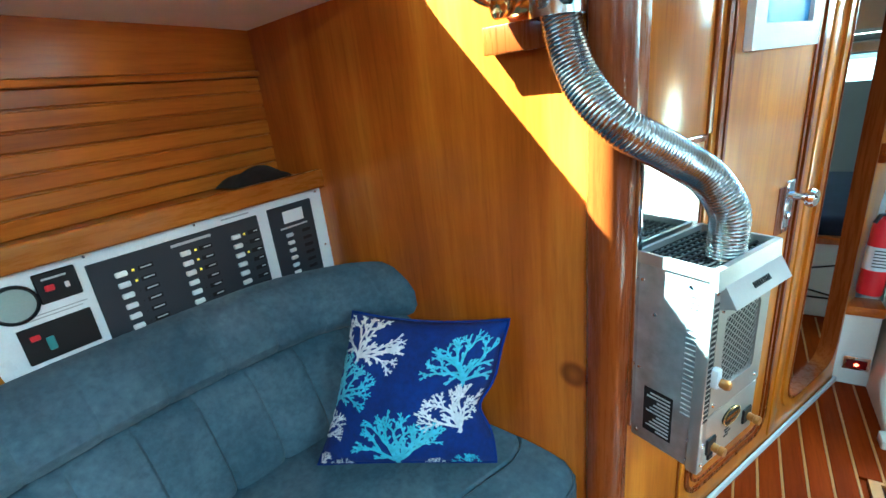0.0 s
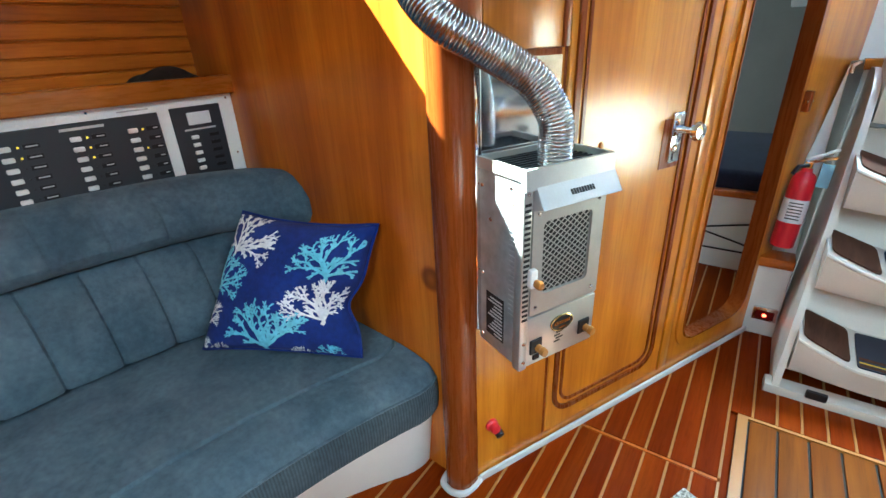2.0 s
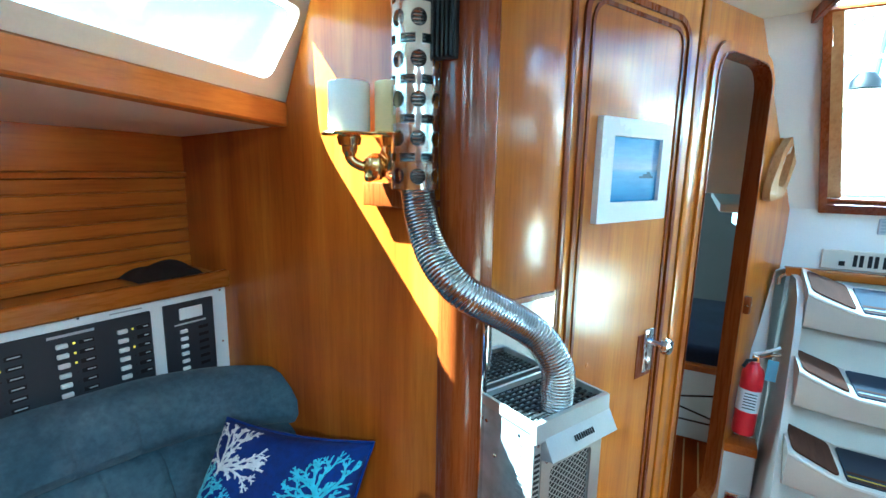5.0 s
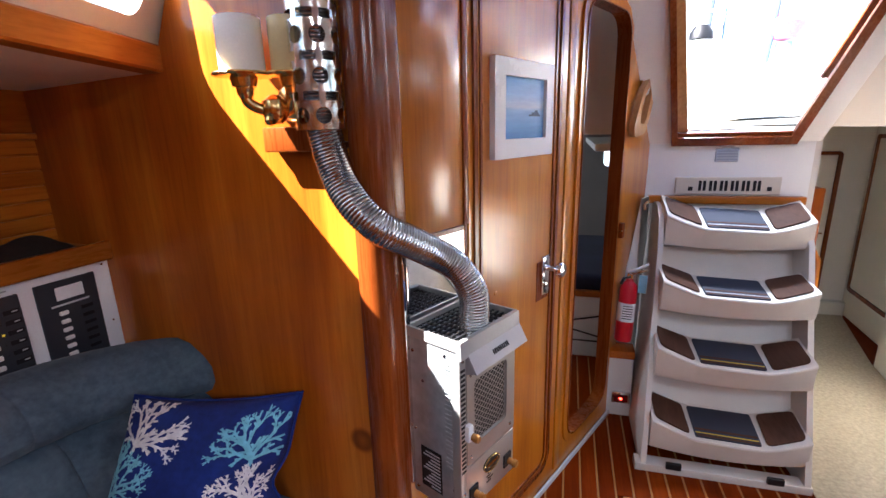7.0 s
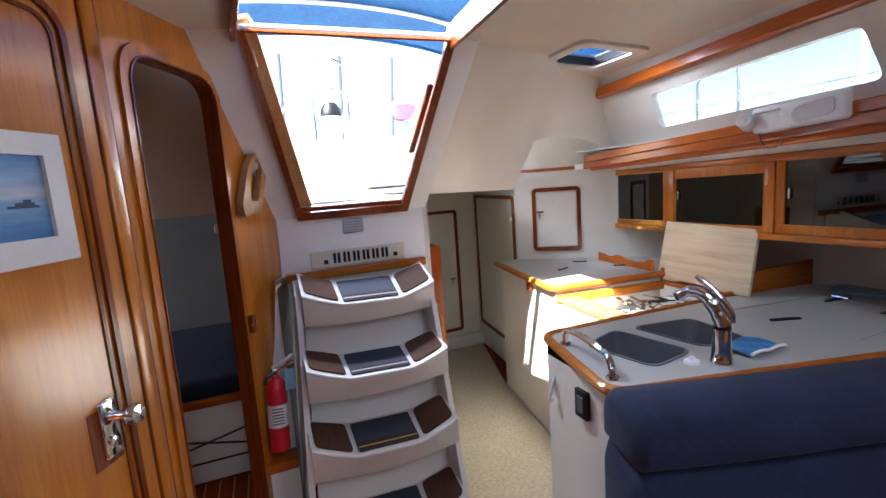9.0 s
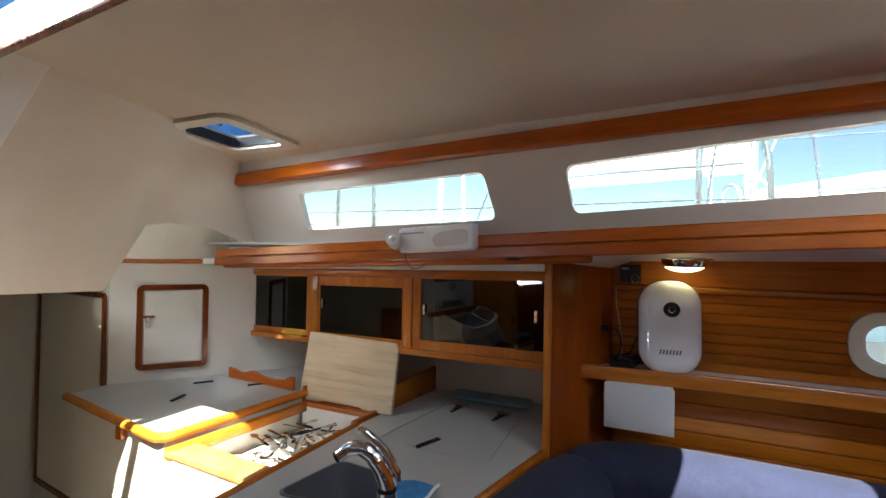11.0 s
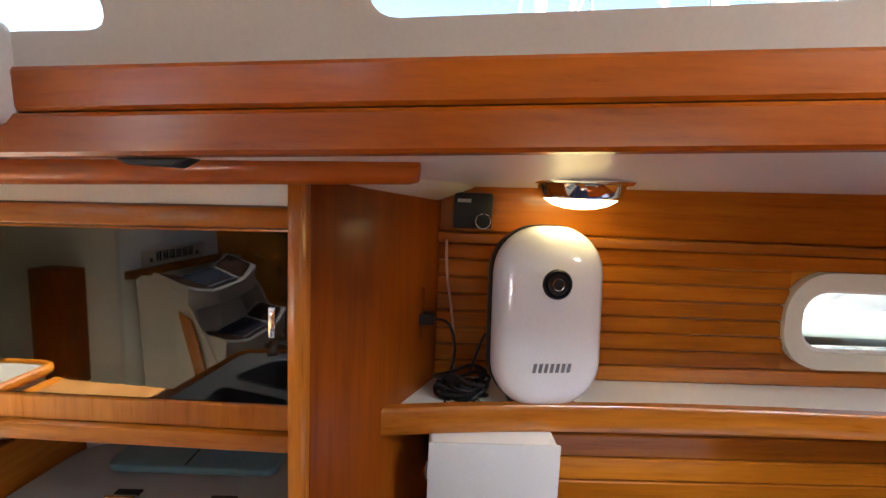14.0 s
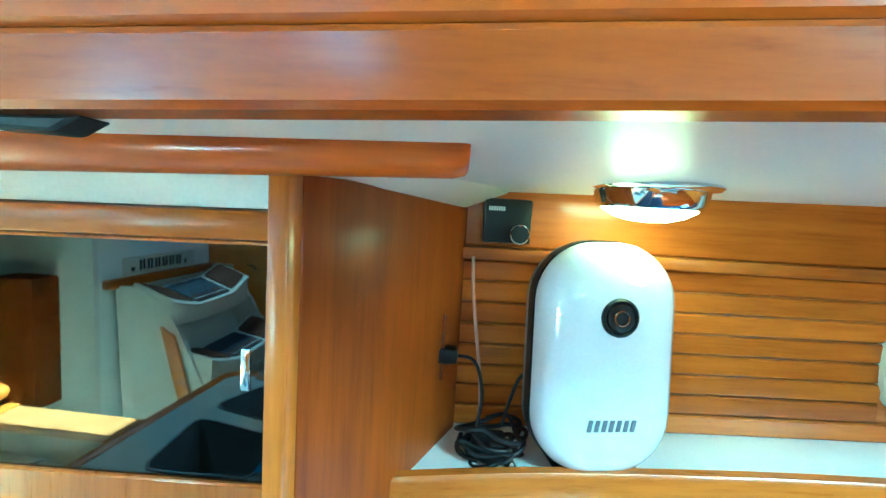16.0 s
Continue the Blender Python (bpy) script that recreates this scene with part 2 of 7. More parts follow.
RIBBED = ribbed("ribbed slate upholstery", (0.042, 0.066, 0.086), (0.075, 0.11, 0.135), 0.0075)
CHROME = steel("chrome", (0.80, 0.80, 0.80), 0.07, (1, 1, 1), 40, 0.04)
STEEL = steel("brushed stainless", (0.66, 0.66, 0.63), 0.26)
GALV = paint("bright galvanised sheet", (0.47, 0.50, 0.51), 0.36, 0.24, 26.0, 90.0, metal=0.65)
SATIN = paint("satin sheet steel", (0.50, 0.49, 0.46), 0.32, 0.12, 8.0, 300.0, metal=0.7)
PANEL_W = wood("dark red teak panel", (0.15, 0.028, 0.002), (0.27, 0.062, 0.005), (0.38, 0.11, 0.009), "z", rough=0.42, coat=0.08)
CLEAR = glass("tinted window pane", (0.74, 0.765, 0.745))
SMOKE = glass("smoked pane", (0.17, 0.16, 0.15), rough=0.02, gloss=0.09)


# ---- mesh helpers ----
def box(x0, x1, y0, y1, z0, z1, bev=0.0, seg=2, m=None):
    bm = bmesh.new()
    bmesh.ops.create_cube(bm, size=1.0)
    for v in bm.verts:
        v.co = Vector(((x0 + x1) / 2 + v.co.x * (x1 - x0), (y0 + y1) / 2 + v.co.y * (y1 - y0), (z0 + z1) / 2 + v.co.z * (z1 - z0)))
    if bev:
        bmesh.ops.bevel(bm, geom=bm.edges[:], offset=bev, segments=seg, profile=0.5, affect="EDGES")
    if m is not None:
        bm.transform(m)
    return bm


def loft(sections, closed=False, caps=True):
    """A skin over rows of points; closed joins each row's end to its start."""
    bm = bmesh.new()
    rows = [[bm.verts.new(p) for p in s] for s in sections]
    n = len(rows[0])
    for a, b in zip(rows, rows[1:]):
        for i in range(n if closed else n - 1):
            j = (i + 1) % n
            bm.faces.new((a[i], a[j], b[j], b[i]))
    if closed and caps:
        bm.faces.new(rows[0][::-1])
        bm.faces.new(rows[-1])
    bmesh.ops.recalc_face_normals(bm, faces=bm.faces[:])
    return bm


def slab(pts, vec, bev=0.0, seg=2):
    """A flat polygon, given as 3D points, pushed along vec."""
    bm = bmesh.new()
    vec = Vector(vec)
    lo = [bm.verts.new(p) for p in pts]
    hi = [bm.verts.new(Vector(p) + vec) for p in pts]
    n = len(pts)
    bm.faces.new(lo)
    bm.faces.new(hi[::-1])
    for i in range(n):
        j = (i + 1) % n
        bm.faces.new((lo[i], hi[i], hi[j], lo[j]))
    bmesh.ops.recalc_face_normals(bm, faces=bm.faces[:])
    if bev:
        bmesh.ops.bevel(bm, geom=bm.edges[:], offset=bev, segments=seg, profile=0.5, affect="EDGES")
    return bm


def holed(outer, holes, place, vec):
    """A plate with openings: loops of (u, v), laid out by place(u, v) and pushed along vec."""
    bm = bmesh.new()
    edges = []
    for loop in [outer, *holes]:
        vs = [bm.verts.new(place(u, v)) for u, v in loop]
        edges += [bm.edges.new((vs[i], vs[(i + 1) % len(vs)])) for i in range(len(vs))]
    bmesh.ops.triangle_fill(bm, use_beauty=True, use_dissolve=False, edges=edges)
    got = bmesh.ops.extrude_face_region(bm, geom=bm.faces[:])
    bmesh.ops.translate(bm, vec=Vector(vec), verts=[g for g in got["geom"] if isinstance(g, bmesh.types.BMVert)])
    bmesh.ops.recalc_face_normals(bm, faces=bm.faces[:])
    return bm


def rrect(u0, u1, v0, v1, r, n=6):
    """A rounded rectangle as a loop of (u, v)."""
    pts = []
    for cu, cv, a0 in ((u1 - r, v1 - r, 0), (u0 + r, v1 - r, 90), (u0 + r, v0 + r, 180), (u1 - r, v0 + r, 270)):
        for i in range(n + 1):
            a = radians(a0 + 90 * i / n)
            pts.append((cu + r * math.cos(a), cv + r * math.sin(a)))
    return pts


def round_poly(pts, r, n=5):
    """A polygon in (u, v) with its corners rounded."""
    out = []
    k = len(pts)
    for i in range(k):
        p, a, b = Vector(pts[i]), Vector(pts[i - 1]), Vector(pts[(i + 1) % k])
        d1, d2 = (a - p).normalized(), (b - p).normalized()
        rr = min(r, (a - p).length * 0.45, (b - p).length * 0.45)
        s, e = p + d1 * rr, p + d2 * rr
        for j in range(n + 1):
            t = j / n
            q = s * (1 - t) ** 2 + p * 2 * t * (1 - t) + e * t ** 2
            out.append((q.x, q.y))
    return out


def ring(outer, inner, place, vec):
    """A frame between two loops of as many points."""
    bm = bmesh.new()
    vec = Vector(vec)
    o = [bm.verts.new(place(*p)) for p in outer]
    i_ = [bm.verts.new(place(*p)) for p in inner]
    o2 = [bm.verts.new(v.co + vec) for v in o]
    i2 = [bm.verts.new(v.co + vec) for v in i_]
    n = len(o)
    for a in range(n):
        b = (a + 1) % n
        for q in ((o[a], o[b], i_[b], i_[a]), (o2[a], i2[a], i2[b], o2[b]), (o[a], o2[a], o2[b], o[b]), (i_[a], i_[b], i2[b], i2[a])):
            bm.faces.new(q)
    bmesh.ops.recalc_face_normals(bm, faces=bm.faces[:])
    return bm


def tube(pts, r, seg=10, closed=False, caps=True):
    """A round bar along points; r may be one number or one per point."""
    pts = [Vector(p) for p in pts]
    n = len(pts)
    rs = r if isinstance(r, (list, tuple)) else [r] * n
    up = Vector((0, 0, 1))
    secs = []
    side = None
    for i, p in enumerate(pts):
        a = pts[(i - 1) % n] if closed or i else p
        b = pts[(i + 1) % n] if closed or i < n - 1 else p
        d = (b - a).normalized()
        if side is None:
            side = d.cross(up if abs(d.z) < 0.95 else Vector((1, 0, 0))).normalized()
        else:
            side = (side - d * side.dot(d)).normalized()
        w = d.cross(side)
        secs.append([p + (side * math.cos(2 * math.pi * k / seg) + w * math.sin(2 * math.pi * k / seg)) * rs[i] for k in range(seg)])
    if closed:
        secs.append(secs[0])
    return loft(secs, True, caps and not closed)


def lathe(prof, m, seg=24):
    """A turned body: (radius, height) pairs round the axis of the pose m."""
    secs = [[m @ Vector((r * math.cos(2 * math.pi * k / seg), r * math.sin(2 * math.pi * k / seg), z)) for k in range(seg)] for r, z in prof]
    return loft(secs, True, True)


def spline(pts, n=8):
    """Catmull-Rom points through pts."""
    p = [Vector(q) for q in pts]
    p = [p[0] * 2 - p[1], *p, p[-1] * 2 - p[-2]]
    out = []
    for i in range(1, len(p) - 2):
        for k in range(n):
            t = k / n
            out.append(0.5 * (2 * p[i] + (p[i + 1] - p[i - 1]) * t + (2 * p[i - 1] - 5 * p[i] + 4 * p[i + 1] - p[i + 2]) * t * t + (3 * p[i] - p[i - 1] - 3 * p[i + 1] + p[i + 2]) * t ** 3))
    out.append(p[-2])
    return out


def joined(*bms):
    """Several pieces of one part as one mesh."""
    out = bmesh.new()
    for b in bms:
        me = bpy.data.meshes.new("tmp")
        b.to_mesh(me)
        b.free()
        out.from_mesh(me)
        bpy.data.meshes.remove(me)
    return out


def mesh_of(bm, name, material, smooth=35):
    me = bpy.data.meshes.new(name)
    bm.to_mesh(me)
    bm.free()
    me.materials.append(material)
    if smooth:
        me.shade_smooth()
        me.set_sharp_from_angle(angle=radians(smooth))
    return me


def thing(name, at, label, category, group="", kind=""):
    ob = new(name)
    ob.location = at
    return tagged(ob, label, category, group, kind)


def root_place(ob):
    while ob.parent:
        ob = ob.parent
    return Vector(ob.location)


def part(name, bm, material, parent, label="", smooth=35):
    """One mesh, given in world places, under a thing or a part."""
    bm.transform(Matrix.Translation(-root_place(parent)))
    ob = new(name, mesh_of(bm, name, material, smooth))
    ob.parent = parent
    return tagged(ob, label)


def solo(name, bm, material, label, category="", group="", kind="", at=None, smooth=35):
    """A thing or a piece of the setting that is one mesh."""
    if at is not None:
        bm.transform(Matrix.Translation(-Vector(at)))
    ob = new(name, mesh_of(bm, name, material, smooth))
    if at is not None:
        ob.location = at
    return tagged(ob, label, category, group, kind)


def struct(name, bm, material, label, smooth=35):
    return solo(name, bm, material, label, kind="structure", smooth=smooth)


# frames of the two bulkheads: along, into the wall, up
WALL = pose(0.406, 1.587, 0, 0, 0, 64.6)
BULK = pose(-0.097, 0.844, 0, 0, 0, -5.8)


def on_wall(s, d, z):
    return WALL @ Vector((s, d, z))


def on_bulk(s, d, z):
    return BULK @ Vector((s, d, z))

# ---- large structure ----
def ceil_z(x):
    return 2.015 - 0.05 * ((x - 1.17) / 1.4) ** 2


def port_x(y, z):
    """The cabin's side with the long windows, port."""
    return 2.60 + 0.095 * (y - 1.0) - 0.50 * (z - 1.68)


def starb_x(y, z):
    return 2.06 - port_x(y, z)


# sole
struct("floor", box(-1.5, 3.5, -2.6, 4.0, -0.06, -0.012), FLOOR_W, "glossy varnished teak and holly cabin sole")
struct("carpet", slab([(1.415, 1.59, -0.011), (1.66, 1.575, -0.011), (2.10, 1.70, -0.011), (2.10, 2.17, -0.011), (2.235, 3.0, -0.011), (2.48, 3.9, -0.011), (1.40, 3.9, -0.011)], (0, 0, 0.012), 0.003), CARPET, "beige carpet in the galley passage")

# doors' bulkhead, starboard, at a slant
op = round_poly([(0.115, 0.125), (0.535, 0.125), (0.555, 1.865), (0.135, 1.865)], 0.10, 7)
struct("wall_starboard", holed([(-0.85, 0.0), (0.62, 0.0), (0.66, 0.30), (0.74, 0.75), (0.93, 1.06), (0.955, 1.34), (0.74, 2.03), (-0.85, 2.03)], [op], lambda u, v: on_wall(u, 0, v), on_wall(0, 0.03, 0) - on_wall(0, 0, 0)), DOOR_V, "varnished honey teak bulkhead with a doorway")
struct("post", loft([[Vector((x, y, z)) for x, y in ((-0.014, 0.845), (-0.015, 0.814), (-0.008, 0.799), (0.008, 0.790), (0.030, 0.789), (0.052, 0.797), (0.064, 0.813), (0.070, 0.85))] for z in (0.0, 0.7, 1.4, 2.0)], True), MAHOG_V, "dark varnished mahogany corner post")
# bulkhead across the boat behind the settee
struct("wall_aft_settee", slab([on_bulk(u, 0.0, v) for u, v in ((-1.5, -0.02), (0.085, -0.02), (0.085, 1.995), (-0.27, 1.995), (-0.465, 1.585), (-1.5, 1.585))], BULK.to_3x3() @ Vector((0, 0.025, 0))), BULK_W, "varnished teak bulkhead with upright grain")
# starboard hull side
struct("hull_side_starboard", box(-1.14, -1.10, -2.6, 1.0, 0.4, 1.62), TEAK_Y, "teak-lined hull side")

# coachroof sides with long windows
def side_wall(name, fx, sign, wins, low):
    outer = [(-2.6, low), (0.85, low - 0.135), (4.0, low - 0.24), (4.0, 2.06), (-2.6, 2.06)]
    return struct(name, holed(outer, [round_poly(w, 0.03) for w in wins], lambda y, z: Vector((fx(y, z), y, z)), (sign * 0.035, 0, 0)), paint("cream cabin side", (0.64, 0.615, 0.565), 0.4, 0.05), "cream moulded cabin side with long windows")


W1 = [(1.095, 1.676), (2.063, 1.649), (2.051, 1.815), (1.123, 1.839)]
W2 = [(-0.75, 1.76), (0.818, 1.689), (0.836, 1.838), (-0.70, 1.92)]
WS = [(-0.70, 1.75), (0.826, 1.69), (0.87, 1.856), (-0.65, 1.92)]
side_wall("wall_port_upper", port_x, 1, [W1, W2], 1.71)
side_wall("wall_starboard_upper", starb_x, -1, [WS], 1.735)

# ceiling, notched for the companionway, with hatch openings
def ceil_at(x, y):
    return Vector((x, y, ceil_z(x)))


HATCH = rrect(2.10, 2.40, 1.88, 2.18, 0.03)
SKY = rrect(1.66, 2.05, -0.42, 0.10, 0.05)
# unseen opening, made only for the forward fill lamp
SKY2 = rrect(0.74, 1.36, -1.61, -0.99, 0.05)
struct("ceiling", holed([(-0.46, -2.6), (2.47, -2.6), (2.62, 2.46), (1.62, 2.28), (1.525, 1.99), (1.47, 1.15), (0.80, 1.15), (0.745, 1.99), (0.60, 2.25), (-0.50, 2.5)], [HATCH, SKY, SKY2], ceil_at, (0, 0, 0.05)), LINER, "cream headliner with deck hatches", smooth=60)

# companionway bulkhead: upright below, leaning forward above the sill
struct("wall_companionway", box(0.80, 1.515, 2.44, 2.47, 0.0, 1.345), WHITE, "white bulkhead below the companionway")
lean = lambda u, z: Vector((u, 2.43 - (z - 1.345) * 0.68, z))
struct("wall_companionway_upper", holed([(0.72, 1.335), (1.53, 1.335), (1.66, 2.02), (0.58, 2.02)], [[(0.915, 1.37), (1.42, 1.37), (1.53, 2.012), (0.765, 2.012)]], lean, (0, 0.03, 0.02)), WHITE, "white moulded companionway surround")

# hull side, port
PORT = rrect(-0.73, -0.086, 1.200, 1.336, 0.055)
struct("hull_side_port", holed([(-2.6, 0.3), (0.80, 0.3), (0.80, 1.60), (-2.6, 1.60)], [PORT], lambda y, z: Vector((3.075, y, z)), (0.03, 0, 0)), TEAK_Y, "teak-lined hull side")
struct("deck_underside_port", loft([[(2.59 + 0.095 * (y - 0.8) + dx, y, z) for dx, z in ((-0.085, zi), (0.46, zo), (0.95, zo - 0.01), (0.95, zo + 0.03), (-0.085, zi + 0.03))] for y, zi, zo in ((-2.6, 1.705, 1.62), (-0.3, 1.604, 1.556), (0.79, 1.556, 1.530), (2.9, 1.464, 1.460))], True), WHITE, "white painted underside of the side deck")
struct("deck_underside_starboard", loft([[(2.06 - (2.59 + 0.095 * (y - 0.8) + dx), y, z) for dx, z in ((0.0, zi), (0.46, zo), (0.95, zo - 0.01), (0.95, zo + 0.03), (0.0, zi + 0.03))] for y, zi, zo in ((-2.6, 1.74, 1.64), (-0.3, 1.632, 1.590), (0.79, 1.588, 1.575), (2.9, 1.515, 1.515))], True), WHITE, "white painted underside of the side deck")
struct("wall_galley", box(3.22, 3.26, 0.7, 2.8, 0.3, 1.58), CREAM, "cream galley wall at the hull")
# slanted bulkhead aft of the galley
struct("wall_galley_aft", slab([(2.385, 3.0, 0.0), (3.30, 2.26, 0.0), (3.32, 2.285, 0.0), (2.40, 3.03, 0.0)], (0, 0, 1.70)), CREAM, "cream bulkhead behind the galley counter")
struct("wall_passage_port", slab([(2.385, 3.0, 0.0), (2.475, 3.88, 0.0), (2.50, 3.88, 0.0), (2.41, 3.0, 0.0)], (0, 0, 1.5)), CREAM, "cream passage wall")
struct("wall_passage_aft", box(1.2, 2.6, 3.86, 3.89, 0.0, 1.5), CREAM, "cream bulkhead at the end of the passage")
struct("wall_passage_starboard", box(1.515, 1.54, 2.44, 3.88, 0.0, 1.40), CREAM, "cream passage wall beside the engine box")
# cockpit well seen from below
struct("cockpit_well", loft([[(1.515, 2.43, 1.40), (1.53, 2.2, 1.70), (1.57, 1.99, 2.02)], [(2.06, 2.46, 1.385), (2.05, 2.25, 1.72), (2.06, 2.06, 2.02)], [(2.22, 2.47, 1.645), (2.22, 2.4, 1.80), (2.25, 2.2, 2.02)], [(2.32, 2.47, 1.660), (2.31, 2.40, 1.80), (2.32, 2.22, 2.02)], [(2.53, 2.47, 1.647), (2.52, 2.42, 1.80), (2.51, 2.28, 2.02)], [(2.70, 2.47, 1.592), (2.68, 2.44, 1.80), (2.66, 2.36, 2.02)], [(2.84, 2.47, 1.580), (2.78, 2.46, 1.80), (2.75, 2.40, 2.02)]]), CREAM, "cream moulded underside of the cockpit", smooth=60)
struct("cockpit_underside_port", slab([(2.05, 2.46, 1.715), (3.34, 2.46, 1.715), (3.34, 3.10, 1.715), (1.90, 3.10, 1.715)], (0, 0, 0.03)), CREAM, "cream underside of the cockpit seat")
struct("cockpit_underside", slab([(1.515, 2.46, 1.415), (2.06, 2.49, 1.415), (2.35, 3.9, 1.40), (1.515, 3.9, 1.40)], (0, 0, 0.03)), CREAM, "cream underside of the cockpit sole")
# closing walls
struct("wall_forward", box(-1.5, 3.4, -2.64, -2.6, -0.05, 2.05), TEAK_V, "teak bulkhead forward")
struct("wall_hull_aft", holed([(-1.6, -0.05), (3.5, -0.05), (3.5, 1.36), (-1.6, 1.36)], [rrect(0.70, 1.07, 1.10, 1.265, 0.04)], lambda x, z: Vector((x, 4.0, z)), (0, 0.03, 0)), CREAM, "cream bulkhead aft")
struct("hull_port_low", holed([(-2.6, -0.05), (4.0, -0.05), (4.0, 1.62), (-2.6, 1.62)], [rrect(-1.0, 0.0, 1.10, 1.45, 0.05)], lambda y, z: Vector((3.30, y, z)), (0.04, 0, 0)), CREAM, "cream hull side")
struct("hull_starboard_low", box(-1.5, -1.46, -2.6, 4.0, -0.05, 1.62), CREAM, "cream hull side")

# settee, starboard
def bow(y):
    return (min(max(y, -0.9), 0.95) / 0.9) ** 2


def seat_front(y):
    return -0.22 + 0.24 * bow(y) - 0.10 * max(0.0, (y - 0.74) / 0.15) ** 2


def seat_back(y):
    return -0.83 + 0.21 * bow(y) + 0.08 * max(0.0, (y - 0.62) / 0.24) ** 2


settee = thing("settee", (-0.5, 0.2, 0), "curved settee in slate blue velour with channelled back", "sofa")
SEAMS = [-0.69 + 0.131 * i for i in range(12)]
ROLL_SEAMS = [s + 0.075 for s in SEAMS]
ys = sorted([-1.0 + 0.02 * i for i in range(96)] + [s + d for s in SEAMS + ROLL_SEAMS for d in (-0.007, -0.0025, 0.0, 0.0025, 0.007)])


def stitch(y, seams, depth, w=0.0045):
    """A pulled-in seam of the upholstery, with a softly puffed channel between."""
    d = min(abs(y - s) for s in seams)
    return depth * math.exp(-(d / w) ** 2) + 0.006 * math.exp(-(d / 0.02) ** 2)



def clip_bulk(p):
    """Keeps a point clear of the bulkhead at the settee's end."""
    return Vector((p.x, min(p.y, 0.830 - 0.1016 * p.x), p.z))

prof = [(0.02, 0.255), (0.0, 0.24), (0.0, 0.235)]


def seat_sec(y):
    f, b = seat_front(y), seat_back(y) - 0.10
    return [Vector(p) for p in ((b, y, 0.26), (f - 0.02, y, 0.245), (f, y, 0.262), (f + 0.004, y, 0.33), (f - 0.002, y, 0.372), (f - 0.022, y, 0.394), (f - 0.06, y, 0.405), (f - 0.10, y, 0.410), (f - 0.141, y, 0.413), (f - 0.146, y, 0.408), (f - 0.149, y, 0.398), (f - 0.152, y, 0.408), (f - 0.157, y, 0.413), (f - 0.30, y, 0.416), (f - 0.45, y, 0.415), (b, y, 0.41))]


part("seat_cushion", loft([[clip_bulk(p) for p in seat_sec(y)] for y in ys], True), GREYBLUE, settee)


part("front_band", loft([[clip_bulk(Vector((seat_front(y) + dx, y, z))) for dx, z in ((-0.012, 0.247), (0.003, 0.258), (0.0075, 0.29), (0.0075, 0.335), (0.004, 0.360), (-0.004, 0.362), (-0.01, 0.30))] for y in ys], True), RIBBED, settee, "darker ribbed front band")
part("piping", tube([clip_bulk(Vector((seat_front(y) + 0.003, y, 0.364))) - Vector((0, 0.003, 0)) for y in ys], 0.0035, 6), GREYBLUE, settee)


def back_sec(y):
    g = stitch(y, SEAMS, 0.009)
    b = seat_back(y)
    return [Vector((b + dx - g * k, y, z)) for dx, z, k in ((-0.14, 0.42, 0), (-0.045, 0.40, 0), (0.010, 0.421, 0.5), (0.038, 0.432, 1), (0.046, 0.455, 1), (0.043, 0.50, 1), (0.014, 0.60, 1), (-0.015, 0.670, 1), (-0.045, 0.695, 0.7), (-0.07, 0.706, 0.3), (-0.14, 0.70, 0))]


def roll_sec(y):
    g = 0.5 * stitch(y, ROLL_SEAMS, 0.007)
    b = seat_back(y)
    e = max(0.0, (y - 0.80) / 0.10)
    q = 0.014 * e * e
    return [Vector((b + dx - (g + q) * k, y, z - q * (z > 0.8))) for dx, z, k in ((-0.16, 0.71, 0), (-0.05, 0.705, 0.6), (-0.018, 0.72, 1), (0.0, 0.75, 1), (-0.004, 0.795, 1), (-0.03, 0.84, 1), (-0.075, 0.872, 1), (-0.125, 0.882, 0.7), (-0.18, 0.868, 0.2), (-0.20, 0.80, 0))]


part("backrest", loft([[clip_bulk(p) for p in back_sec(y)] for y in ys], True), GREYBLUE, settee)
part("headroll", loft([[clip_bulk(p) for p in roll_sec(y)] for y in ys], True), GREYBLUE, settee)
part("base", loft([[Vector((seat_front(y) - 0.02, y, 0.25)), Vector((seat_front(y) - 0.03 - 0.17 * (1 - bow(y)), y, -0.012)), Vector((seat_back(y), y, -0.012)), Vector((seat_back(y), y, 0.25))] for y in ys], True), WHITE, settee, "white moulded base")

# port settee along the galley and the hull
pset = thing("settee", (2.4, 0.4, 0), "navy blue upholstered dinette settee beside the galley", "sofa")
line = spline([(1.60, 1.13), (1.9, 1.035), (2.3, 0.925), (2.60, 0.835), (2.80, 0.72), (2.86, 0.50), (2.86, 0.1), (2.83, -0.4), (2.78, -1.0)], 8)


def along(line, sec):
    out = []
    for i, p in enumerate(line):
        d = (Vector(line[min(i + 1, len(line) - 1)]) - Vector(line[max(i - 1, 0)])).normalized()
        n = Vector((d.y, -d.x))            # towards the cabin
        g = 0.10 * math.exp(-((i - 27) / 0.7) ** 2)        # pulled in at the corner seam
        out.append([Vector((p[0] + n.x * o * (1 - 2 * g), p[1] + n.y * o * (1 - 2 * g), z - g * (z - 0.72) * 1.5)) for o, z in sec])
    return out


def capped(line, sec, bulge=0.04):
    """The same run with a padded, rounded end."""
    rows = along(line, sec)
    d = (Vector((*line[1][:2], 0)) - Vector((*line[0][:2], 0))).normalized()
    c = sum(rows[0], Vector()) / len(rows[0])
    caps = [[c + (p - c) * f - d * (bulge * g) for p in rows[0]] for f, g in ((0.25, 1.0), (0.62, 0.93), (0.82, 0.74), (0.93, 0.45), (0.98, 0.2))]
    return caps + rows


